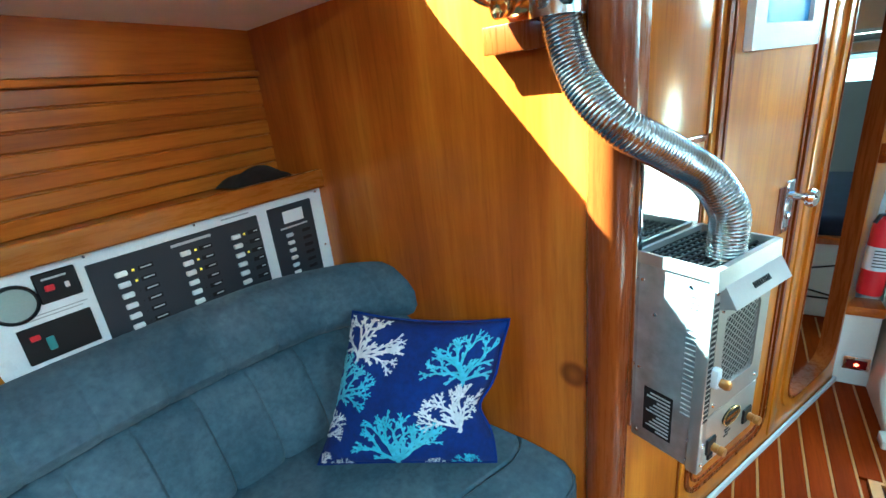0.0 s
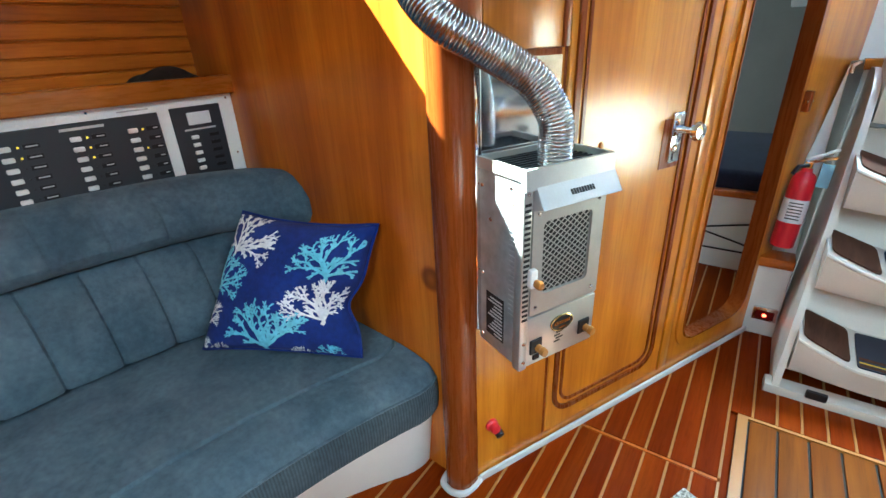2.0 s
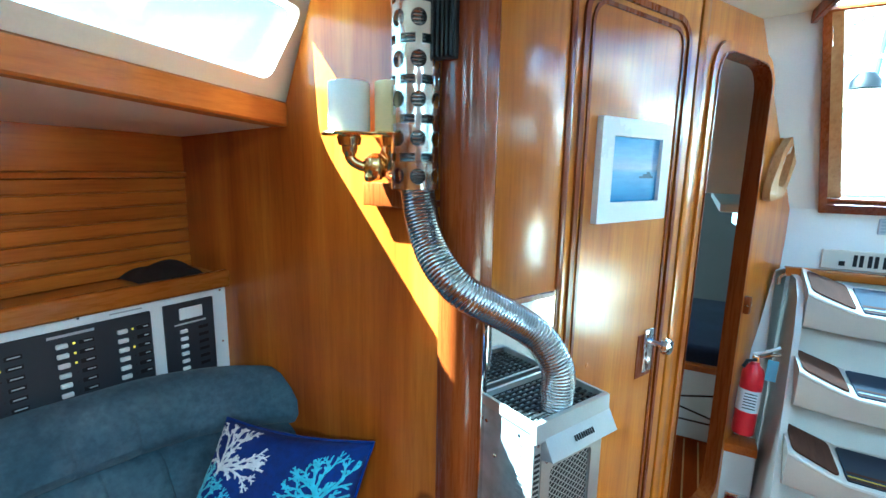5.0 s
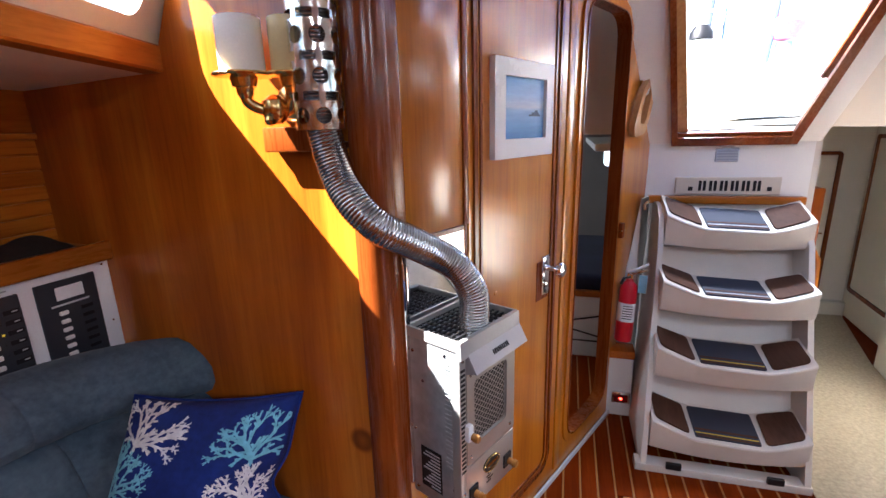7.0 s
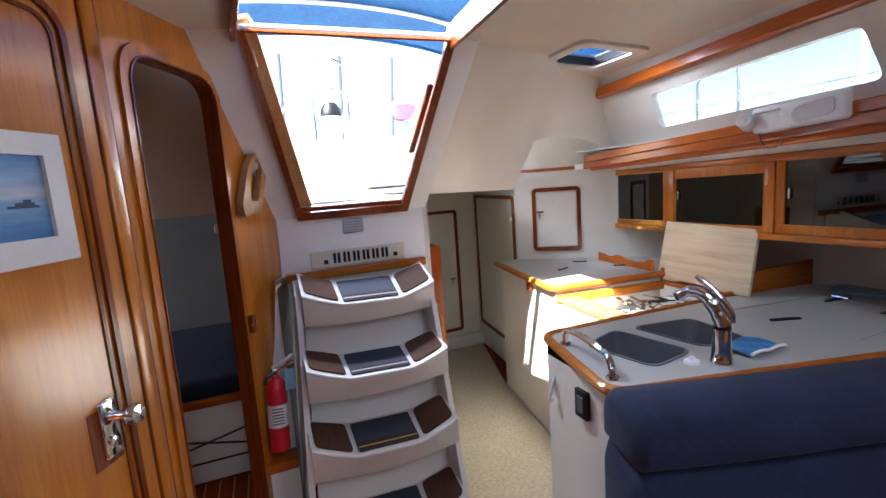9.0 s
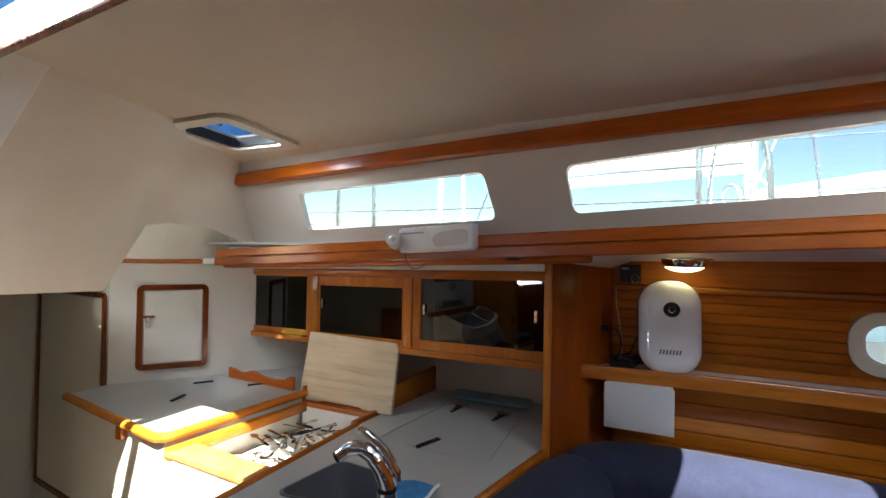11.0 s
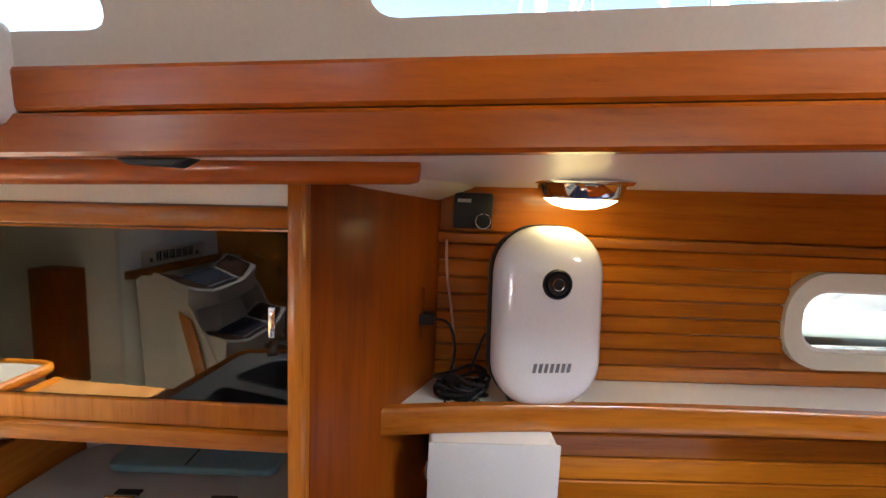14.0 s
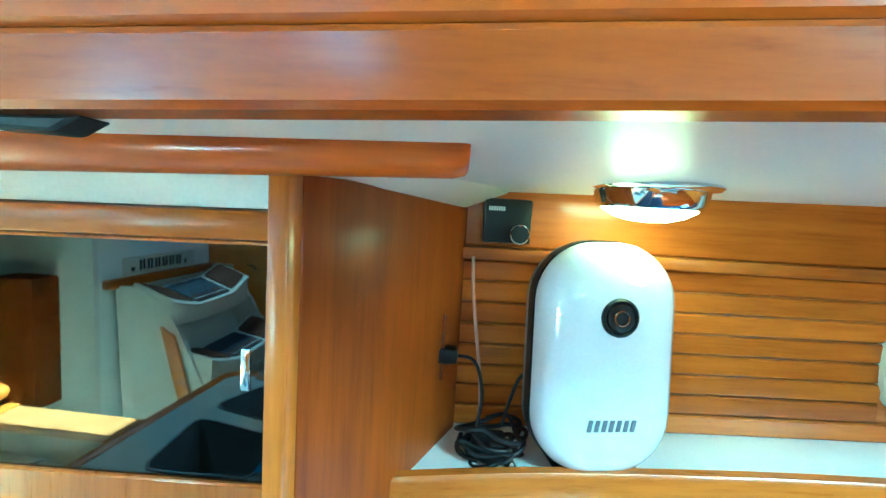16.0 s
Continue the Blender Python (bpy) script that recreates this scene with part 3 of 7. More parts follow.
part("headroll", loft(capped(line, [(-0.095, 0.70), (0.10, 0.70), (0.135, 0.73), (0.145, 0.78), (0.125, 0.83), (0.08, 0.862), (0.02, 0.870), (-0.05, 0.858), (-0.085, 0.83), (-0.098, 0.78)]), True), NAVY, pset)
part("backrest", loft(capped(line, [(-0.085, 0.335), (-0.004, 0.33), (0.02, 0.40), (0.16, 0.40), (0.165, 0.5), (0.14, 0.62), (0.115, 0.68), (0.09, 0.698), (-0.085, 0.698), (-0.10, 0.66), (-0.10, 0.38)]), True), NAVY, pset)
part("seat_cushion", loft(along(line, [(0.0, 0.28), (0.62, 0.28), (0.64, 0.31), (0.64, 0.38), (0.61, 0.41), (0.0, 0.415)]), True), NAVY, pset)
part("base", loft(along(line, [(-0.05, -0.012), (0.56, -0.012), (0.58, 0.28), (-0.05, 0.28)]), True), WHITE, pset, "white moulded base")

# cockpit above and aft, and the deck outside
cockpit = thing("cockpit", (1.17, 3.5, 1.4), "white moulded cockpit with seats and a footwell", "cockpit", kind="structure")
part("footwell", box(0.55, 1.51, 2.475, 5.2, 1.30, 1.34, 0.01), WHITE, cockpit)
part("seat_port", box(1.51, 2.78, 3.06, 5.2, 1.45, 1.76, 0.02), WHITE, cockpit)
part("seat_starboard", box(-0.55, 0.55, 2.475, 5.2, 1.42, 1.72, 0.02), WHITE, cockpit)
part("coaming_port", box(2.60, 2.80, 2.5, 5.2, 1.70, 1.98, 0.03), WHITE, cockpit)
part("coaming_starboard", box(-0.60, -0.40, 2.5, 5.2, 1.70, 1.98, 0.03), WHITE, cockpit)
part("transom", box(-0.6, 2.8, 5.2, 5.3, 1.2, 1.95, 0.02), WHITE, cockpit)
struct("water", box(-400, 400, -400, 400, -1.1, -1.0), paint("harbour water", (0.05, 0.08, 0.09), 0.12), "harbour water round the boat")

# ---- doors, post and trim of the slanted bulkhead ----
OUT = on_wall(0, -1, 0) - on_wall(0, 0, 0)      # from the bulkhead into the cabin


def wall_ring(u0, u1, v0, v1, r, w, d0, depth):
    a = rrect(u0, u1, v0, v1, r, 7)
    b = rrect(u0 + w, u1 - w, v0 + w, v1 - w, max(0.01, r - w), 7)
    return ring(a, b, lambda u, v: on_wall(u, d0, v), OUT * depth)


locker = thing("door_1", on_wall(-0.27, 0, 0.1), "varnished honey teak locker door with rounded moulding", "door", kind="structure")
part("leaf", box(-0.548, -0.004, -0.008, -0.002, 0.055, 1.99, 0.002, 1, m=WALL), DOOR_V, locker)
part("moulding", wall_ring(-0.528, -0.05, 0.115, 1.905, 0.075, 0.016, -0.008, 0.007), MAHOG_V, locker, "dark rounded moulding")
part("inner_bead", wall_ring(-0.498, -0.08, 0.145, 1.875, 0.055, 0.010, -0.008, 0.004), MAHOG_V, locker)
lockh = part("lock_plate", box(-0.150, -0.098, -0.016, -0.008, 0.865, 1.005, 0.006, 3, m=WALL), CHROME, locker, "chrome lock plate")
part("knob", lathe([(0.0, 0.0), (0.012, 0.0), (0.010, 0.018), (0.012, 0.026), (0.024, 0.032), (0.027, 0.042), (0.022, 0.052), (0.0, 0.055)], WALL @ pose(-0.098, -0.016, 0.955, 90), 20), CHROME, lockh)
part("keyhole_cover", lathe([(0.0, 0), (0.011, 0), (0.011, 0.006), (0.0, 0.008)], WALL @ pose(-0.128, -0.016, 0.905, 90), 16), CHROME, lockh)
# thin dark rectangle, set left of and below the lock plate
part("lock_backing", box(-0.178, -0.094, -0.0095, -0.008, 0.85, 0.99, 0.001, 1, m=WALL), MAHOG_V, locker)
part("button", lathe([(0.0, 0), (0.008, 0), (0.008, 0.003), (0.0, 0.004)], WALL @ pose(-0.42, -0.008, 0.955, 90), 12), DOOR_V, locker)

doorway = thing("door_2", on_wall(0.33, 0, 0.1), "open doorway to the aft cabin with rounded teak frame", "door", kind="structure")
o1 = round_poly([(0.085, 0.095), (0.562, 0.095), (0.585, 1.895), (0.105, 1.895)], 0.12, 7)
o2 = round_poly([(0.115, 0.125), (0.535, 0.125), (0.555, 1.865), (0.135, 1.865)], 0.10, 7)
part("frame", ring(o1, o2, lambda u, v: on_wall(u, 0.001, v), OUT * 0.010), DOOR_V, doorway)
o3 = round_poly([(0.120, 0.130), (0.530, 0.130), (0.550, 1.860), (0.140, 1.860)], 0.10, 7)
part("reveal", ring(o2, o3, lambda u, v: on_wall(u, 0.045, v), OUT * 0.058), MAHOG_V, doorway, "dark mahogany reveal")
for u0, u1 in ((-0.006, 0.004), (0.052, 0.060)):
    part("stile_groove", box(u0, u1, -0.004, -0.001, 0.05, 1.99, m=WALL), MAHOG_V, doorway)
part("stile", box(0.006, 0.050, -0.010, -0.001, 0.05, 1.99, 0.003, 2, m=WALL), DOOR_V, doorway)
lt = part("latch", box(0.566, 0.592, -0.030, -0.001, 0.93, 1.0, 0.004, 2, m=WALL), MAHOG_V, doorway, "small wooden latch block")
part("bolt", tube([on_wall(0.556, -0.022, 0.965), on_wall(0.60, -0.022, 0.965)], 0.006, 8), CHROME, lt)

# panel above the heater
upper = thing("panel", on_wall(-0.68, 0, 1.2), "honey teak panel above the heater with dark edges", "panel", kind="structure")
part("board", box(-0.782, -0.575, -0.012, -0.001, 1.19, 1.99, 0.003, 2, m=WALL), DOOR_V, upper)
part("outer_stile", box(-0.86, -0.784, -0.015, -0.001, 1.176, 1.99, 0.004, 2, m=WALL), MAHOG_V, upper, "dark mahogany stile")
part("edge_strip", box(-0.575, -0.555, -0.016, -0.001, 1.19, 1.99, 0.003, 2, m=WALL), MAHOG_V, upper)
part("lower_edge", box(-0.782, -0.575, -0.014, -0.001, 1.176, 1.19, 0.002, 1, m=WALL), MAHOG_V, upper)
part("stile_gap", box(-0.5555, -0.5485, -0.003, -0.001, 0.05, 1.19, m=WALL), MAHOG_V, upper)

struct("baseboard", joined(box(-0.80, 0.62, -0.014, -0.004, -0.010, 0.022, 0.003, 2, m=WALL), tube(spline([on_wall(-0.80, -0.010, 0.006), (0.068, 0.826, 0.006), (0.056, 0.793, 0.006), (0.030, 0.780, 0.006), (0.006, 0.781, 0.006), (-0.018, 0.795, 0.006), (-0.024, 0.838, 0.006)], 5), 0.010, 8)), paint("grey rubber strip", (0.55, 0.56, 0.56), 0.6), "pale grey rubber strip along the foot of the bulkhead")

# picture on the locker door
pic = thing("picture", on_wall(-0.29, -0.02, 1.347), "blue seascape with a small boat in a white frame", "picture")
PS = lambda u, v: on_wall(u, -0.0085, v)
part("frame", ring(rrect(-0.452, -0.131, 1.347, 1.612, 0.004, 2), rrect(-0.401, -0.176, 1.400, 1.567, 0.002, 2), PS, OUT * 0.018), PLASTIC_W, pic, "white frame and mount")


def sea_picture():
    m, nt, bs = nodes_of("printed seascape")
    tc = nt.nodes.new("ShaderNodeTexCoord")
    sp = nt.nodes.new("ShaderNodeSeparateXYZ")
    link(nt, tc.outputs["Generated"], sp.inputs[0])
    r = ramp(nt, sp.outputs["Z"], [(0.0, (0.06, 0.22, 0.50)), (0.22, (0.16, 0.36, 0.66)), (0.46, (0.30, 0.50, 0.74)), (0.52, (0.55, 0.62, 0.74)), (0.72, (0.32, 0.52, 0.80)), (1.0, (0.10, 0.30, 0.66))])
    mp = coords(nt, (1, 1, 7))
    n = noise_tex(nt, mp, 9.0, 5.0)
    g = ramp(nt, n.outputs["Fac"], [(0.35, (0.72, 0.76, 0.85)), (0.65, (1.1, 1.08, 1.02))])
    link(nt, mix_color(nt, "MULTIPLY", 0.8, r.outputs[0], g.outputs[0]), bs.inputs["Base Color"])
    bs.inputs["Roughness"].default_value = 0.3
    return m


part("print", box(-0.403, -0.174, -0.0165, -0.009, 1.398, 1.569, m=WALL), sea_picture(), pic, "blue seascape print")
part("boat_shape", joined(box(-0.262, -0.196, -0.0172, -0.0166, 1.462, 1.467, m=WALL), box(-0.246, -0.205, -0.0172, -0.0166, 1.467, 1.473, m=WALL), box(-0.228, -0.212, -0.0172, -0.0166, 1.473, 1.479, m=WALL)), paint("dark print ink", (0.05, 0.09, 0.16), 0.4), pic)

# wooden handhold ring beside the companionway
hold = thing("handhold", on_wall(0.80, -0.02, 1.4), "pale wooden handhold ring by the companionway", "handhold")
ho = round_poly([(0.600, 1.375), (0.735, 1.390), (0.875, 1.625), (0.765, 1.640), (0.675, 1.575), (0.590, 1.425)], 0.028, 6)
hi = []
for u, v in ho:
    a = math.atan2(v - 1.505, u - 0.722)
    r = 1 / math.sqrt((math.cos(a - 1.05) / 0.094) ** 2 + (math.sin(a - 1.05) / 0.042) ** 2)
    hi.append((0.722 + r * math.cos(a), 1.505 + r * math.sin(a)))
part("ring", ring(ho, hi, lambda u, v: on_wall(u, -0.012, v), OUT * 0.026), wood("pale and sunlit teak", (0.36, 0.17, 0.06), (0.46, 0.24, 0.09), (0.56, 0.32, 0.14), "z", rough=0.42), hold)
part("block", box(0.64, 0.70, -0.012, -0.001, 1.40, 1.44, 0.003, 2, m=WALL), DOOR_V, hold)
part("block", box(0.72, 0.78, -0.012, -0.001, 1.585, 1.62, 0.003, 2, m=WALL), DOOR_V, hold)

# ---- heater ----
HEAT = WALL @ Matrix.Translation((-0.039, 0, 0)) @ Matrix.Diagonal((0.9, 1, 1, 1))


def on_heat(s, d, z):
    return HEAT @ Vector((s, d, z))


heater = thing("cabin_heater", on_heat(-0.72, -0.1, 0.526), "stainless steel cabin heater on a polished backplate", "heater")
part("backplate", joined(box(-0.845, -0.583, -0.004, -0.001, 0.565, 1.176, 0.001, 1, m=HEAT), box(-0.858, -0.838, -0.022, -0.001, 0.555, 1.176, 0.004, 2, m=HEAT)), CHROME, heater, "mirror polished steel backplate")
body = part("casing", box(-0.845, -0.595, -0.165, -0.015, 0.530, 0.965, 0.004, 2, m=HEAT), GALV, heater)
# side: rows of slots and the specification plate
DARKGAP = paint("dark gap", (0.01, 0.01, 0.011), 0.7)
for k in range(24):
    z = 0.655 + k * 0.0118
    part("louvre", slab([on_heat(-0.8453, d, zz) for d, zz in ((-0.150, z), (-0.128, z), (-0.128, z + 0.007), (-0.150, z + 0.007))], HEAT.to_3x3() @ Vector((-0.003, 0, 0)), 0.0012, 1), GALV, body)
plate = part("rating_plate", box(-0.8466, -0.8448, -0.112, -0.045, 0.565, 0.68, 0.0008, 1, m=HEAT), PLASTIC_K, body, "black rating plate with unreadable small print")
INK = paint("pale print", (0.55, 0.56, 0.56), 0.5)
part("fine_print", joined(*[box(-0.8472, -0.8466, -0.107, -0.107 + 0.03 + 0.024 * ((k * 7) % 4) / 3, 0.572 + k * 0.0095, 0.576 + k * 0.0095, m=HEAT) for k in range(11)]), INK, plate)
for d, z in ((-0.150, 0.55), (-0.150, 0.60), (-0.03, 0.55), (-0.03, 0.72), (-0.06, 0.86), (-0.03, 0.93), (-0.13, 0.945)):
    part("rivet", lathe([(0.0, 0.0), (0.005, 0.0), (0.004, 0.002), (0.0, 0.003)], HEAT @ pose(-0.845, d, z, 0, -90, 0), 10), CHROME, body)
# front: corner strip, hood, door and control panel
part("corner_strip", box(-0.852, -0.826, -0.176, -0.150, 0.528, 0.955, 0.004, 2, m=HEAT), SATIN, body)
for k in range(23):
    z = 0.660 + k * 0.0118
    part("vent_slot", box(-0.848, -0.831, -0.1768, -0.1758, z, z + 0.0062, m=HEAT), DARKGAP, body)
for z in (0.55, 0.60, 0.945):
    part("screw", lathe([(0.0, 0.0), (0.005, 0.0), (0.004, 0.002), (0.0, 0.003)], HEAT @ pose(-0.839, -0.176, z, 90), 10), CHROME, body)
hood = part("hood", joined(slab([on_heat(-0.85, -0.178, 0.990), on_heat(-0.85, -0.180, 0.950), on_heat(-0.85, -0.165, 0.950), on_heat(-0.85, -0.165, 0.990)], on_heat(0.262, 0, 0) - on_heat(0, 0, 0)), slab([on_heat(-0.822, -0.178, 0.958), on_heat(-0.822, -0.203, 0.915), on_heat(-0.822, -0.200, 0.913), on_heat(-0.822, -0.170, 0.950)], on_heat(0.236, 0, 0) - on_heat(0, 0, 0)), slab([on_heat(-0.8225, -0.172, 0.957), on_heat(-0.8225, -0.202, 0.916), on_heat(-0.8225, -0.172, 0.905)], on_heat(0.002, 0, 0) - on_heat(0, 0, 0))), paint("pale brushed hood", (0.50, 0.51, 0.53), 0.34, metal=0.6), body, "pale steel hood")
for k in range(9):
    part("maker_mark", slab([on_heat(-0.735 + k * 0.008, -0.1880, 0.940), on_heat(-0.7305 + k * 0.008, -0.1880, 0.940), on_heat(-0.7305 + k * 0.008, -0.1945, 0.931), on_heat(-0.735 + k * 0.008, -0.1945, 0.931)], OUT * 0.002), PLASTIC_K, hood)
part("top_rim", ring(rrect(-0.85, -0.588, -0.178, -0.012, 0.006, 2), rrect(-0.842, -0.596, -0.170, -0.020, 0.004, 2), lambda u, v: on_heat(u, v, 0.967), (0, 0, 0.024)), SATIN, body)
grille = joined(*[box(-0.846, -0.592, -0.168 + k * 0.0148, -0.163 + k * 0.0148, 0.974, 0.978, m=HEAT) for k in range(11)], *[box(-0.842 + k * 0.0225, -0.836 + k * 0.0225, -0.172, -0.018, 0.971, 0.975, m=HEAT) for k in range(12)])
part("top_grille", grille, PLASTIC_K, body, "black slotted top grille")
hdoor = part("door", ring(rrect(-0.822, -0.600, 0.665, 0.912, 0.004, 2), rrect(-0.790, -0.640, 0.712, 0.878, 0.012, 2), lambda u, v: on_heat(u, -0.166, v), OUT * 0.008), SATIN, body, "steel fire door with diamond mesh window")
part("window", box(-0.795, -0.635, -0.1660, -0.1652, 0.706, 0.884, m=HEAT), DARKGAP, hdoor, "dark fire window")
mesh_bars = []
U0, U1, V0, V1 = -0.790, -0.640, 0.712, 0.878
for sg in (1, -1):
    for k in range(-12, 14):
        # flat strips of the expanded mesh, cut to the opening
        um = (U0 + U1) / 2 + k * 0.0196
        t0, t1 = -1.0, 1.0
        du = sg * 0.083 / 0.72
        ta, tb = sorted(((U0 - um) / du, (U1 - um) / du))
        t0, t1 = max(t0, ta), min(t1, tb)
        if t1 - t0 > 0.05:
            ends = [Vector((um + du * t, (V0 + V1) / 2 + 0.083 * t)) for t in (t0, t1)]
            d = (ends[1] - ends[0]).normalized()
            w = Vector((-d.y, d.x)) * 0.0011
            mesh_bars.append(slab([on_heat(p.x, -0.1685 - 0.001 * (sg > 0), p.y) for p in (ends[0] - w, ends[1] - w, ends[1] + w, ends[0] + w)], OUT * 0.001))
part("mesh", joined(*mesh_bars), SATIN, hdoor)
for u, v in ((-0.806, 0.684), (-0.806, 0.898), (-0.622, 0.684), (-0.622, 0.898)):
    part("screw", lathe([(0.0, 0.0), (0.005, 0.0), (0.004, 0.002), (0.0, 0.003)], HEAT @ pose(u, -0.174, v, 90), 10), CHROME, hdoor)
hand_ = part("door_latch", box(-0.836, -0.815, -0.190, -0.174, 0.742, 0.785, 0.005, 2, m=HEAT), PLASTIC_W, body, "pale latch with a knob")
part("latch_knob", lathe([(0.0, 0.0), (0.009, 0.0), (0.011, 0.012), (0.008, 0.018), (0.0, 0.020)], HEAT @ pose(-0.822, -0.190, 0.755, 90), 14), HOLLY, hand_)
part("control_panel", box(-0.828, -0.597, -0.172, -0.160, 0.530, 0.658, 0.003, 2, m=HEAT), SATIN, body)
badge = part("badge", lathe([(0.0, 0.0), (0.024, 0.0), (0.024, 0.004), (0.021, 0.005), (0.0, 0.005)], HEAT @ pose(-0.715, -0.172, 0.618, 90) @ Matrix.Diagonal((1.5, 0.80, 1, 1)), 28), PLASTIC_K, body, "black oval badge with gold rim")
GOLD = steel("brass", (0.80, 0.56, 0.22), 0.18, (1, 1, 1), 30, 0.08)
part("badge_rim", tube([HEAT @ Vector((-0.715 + 0.036 * math.cos(a), -0.1765, 0.618 + 0.0192 * math.sin(a))) for a in [2 * math.pi * k / 28 for k in range(28)]], 0.0018, 6, True), GOLD, badge)
part("badge_mark", joined(*[box(-0.742 + k * 0.0078, -0.737 + k * 0.0078, -0.1785, -0.1768, 0.616, 0.625, m=HEAT) for k in range(7)], box(-0.727, -0.703, -0.1785, -0.1768, 0.606, 0.609, m=HEAT)), GOLD, badge)
for u in (-0.795, -0.632):
    cp = part("control_plate", box(u - 0.022, u + 0.018, -0.177, -0.171, 0.560, 0.600, 0.003, 1, m=HEAT), PLASTIC_K, body, "black control plate")
    part("control_knob", lathe([(0.0, 0.0), (0.010, 0.0), (0.009, 0.012), (0.011, 0.014), (0.010, 0.024), (0.0, 0.025)], HEAT @ pose(u + 0.003, -0.177, 0.575, 90), 16), HOLLY, cp, "cream control knob")
part("igniter", box(-0.805, -0.785, -0.176, -0.171, 0.543, 0.556, 0.001, 1, m=HEAT), PLASTIC_K, body)
part("panel_slots", joined(*[box(-0.735 + 0.006 * (k % 2), -0.715 + 0.010 * k % 0.02, -0.1728, -0.1718, 0.566 + k * 0.008, 0.570 + k * 0.008, m=HEAT) for k in range(4)]), DARKGAP, body)

# flue: ribbed flexible pipe with a perforated guard above
flue = thing("flue_pipe", (0.227, 0.90, 0.97), "ribbed stainless flexible flue rising from the heater", "pipe")
FP = spline([(0.229, 0.902, 0.968), (0.229, 0.902, 1.02), (0.229, 0.9, 1.067), (0.193, 0.882, 1.132), (0.159, 0.858, 1.163), (0.128, 0.825, 1.191), (0.096, 0.79, 1.218), (0.065, 0.76, 1.242), (0.018, 0.754, 1.289), (-0.02, 0.766, 1.346), (-0.048, 0.778, 1.43), (-0.055, 0.78, 1.52), (-0.056, 0.78, 1.75), (-0.056, 0.78, 1.985)], 12)


def even(pts, step):
    """The same line with points at even steps."""
    out, left = [pts[0]], step
    for a, b in zip(pts, pts[1:]):
        d = (b - a).length
        while d >= left:
            a = a + (b - a) * (left / d)
            out.append(a)
            d = (b - a).length
            left = step
        left -= d
    return out


FP = even(FP, 0.006)
for _ in range(10):
    FP = [FP[0]] + [(a + b * 2 + c) / 4 for a, b, c in zip(FP, FP[1:], FP[2:])] + [FP[-1]]
FP = even(FP, 0.0018)
for _ in range(40):
    FP = [FP[0]] + [(a + b * 2 + c) / 4 for a, b, c in zip(FP, FP[1:], FP[2:])] + [FP[-1]]
part("pipe", tube(FP, [0.0350 + (-0.0016, -0.0003, 0.0007, -0.0003)[k % 4] for k in range(len(FP))], 24), steel("ribbed flue steel", (0.44, 0.45, 0.46), 0.24, (1, 1, 1), 30, 0.05), flue, smooth=60)
def guard_mesh():
    """Sheet with rows of large punched holes, rolled round the flue."""
    bm = bmesh.new()
    R, cols, v = 0.048, 7, 0.0
    w = 2 * math.pi * R / cols
    roll = lambda u, v, r: Vector((-0.056 + r * math.cos(u / R), 0.780 + r * math.sin(u / R), 1.437 + v))
    for r in range(16):
        h = 0.020 if r % 2 else 0.052
        for c in range(cols):
            cu, cv = (c + 0.5 * (r % 2)) * w, v + h / 2
            loops = []
            for k in range(24):
                a = 2 * math.pi * k / 24 + math.pi / 4
                ca, sa = math.cos(a), math.sin(a)
                f = 1 / max(abs(ca), abs(sa))
                hole = (cu + ca * f * w * 0.36, cv + sa * f * h * 0.42) if r % 2 else (cu + ca * w * 0.36, cv + sa * h * 0.30)
                loops.append(((cu + ca * f * w / 2, cv + sa * f * h / 2), hole))
            o = [[bm.verts.new(roll(*p, rr)) for p, _ in loops] for rr in (R, R - 0.0015)]
            i_ = [[bm.verts.new(roll(*q, rr)) for _, q in loops] for rr in (R, R - 0.0015)]
            for k in range(24):
                j = (k + 1) % 24
                bm.faces.new((o[0][k], o[0][j], i_[0][j], i_[0][k]))
                bm.faces.new((o[1][j], o[1][k], i_[1][k], i_[1][j]))
                bm.faces.new((i_[0][k], i_[0][j], i_[1][j], i_[1][k]))
        v += h
    bmesh.ops.remove_doubles(bm, verts=bm.verts[:], dist=0.0002)
    return bm


gm = guard_mesh()
part("guard", gm, steel("polished guard steel", (0.80, 0.80, 0.79), 0.16, (1, 1, 1), 30, 0.06), flue, "polished perforated heat guard", smooth=60)

# red plug on the bulkhead
plug = thing("power_plug", on_wall(-0.751, -0.01, 0.185), "small red power plug cap on the bulkhead", "plug")
RED = paint("red plastic", (0.62, 0.015, 0.03), 0.3)
part("cap", lathe([(0.0, 0.0), (0.020, 0.0), (0.020, 0.008), (0.016, 0.012), (0.014, 0.028), (0.0, 0.030)], WALL @ pose(-0.754, -0.001, 0.195, 90), 18), RED, plug)
part("socket", lathe([(0.0, 0.0), (0.013, 0.0), (0.012, 0.020), (0.0, 0.021)], WALL @ pose(-0.741, -0.012, 0.173, 110), 14), PLASTIC_K, plug)

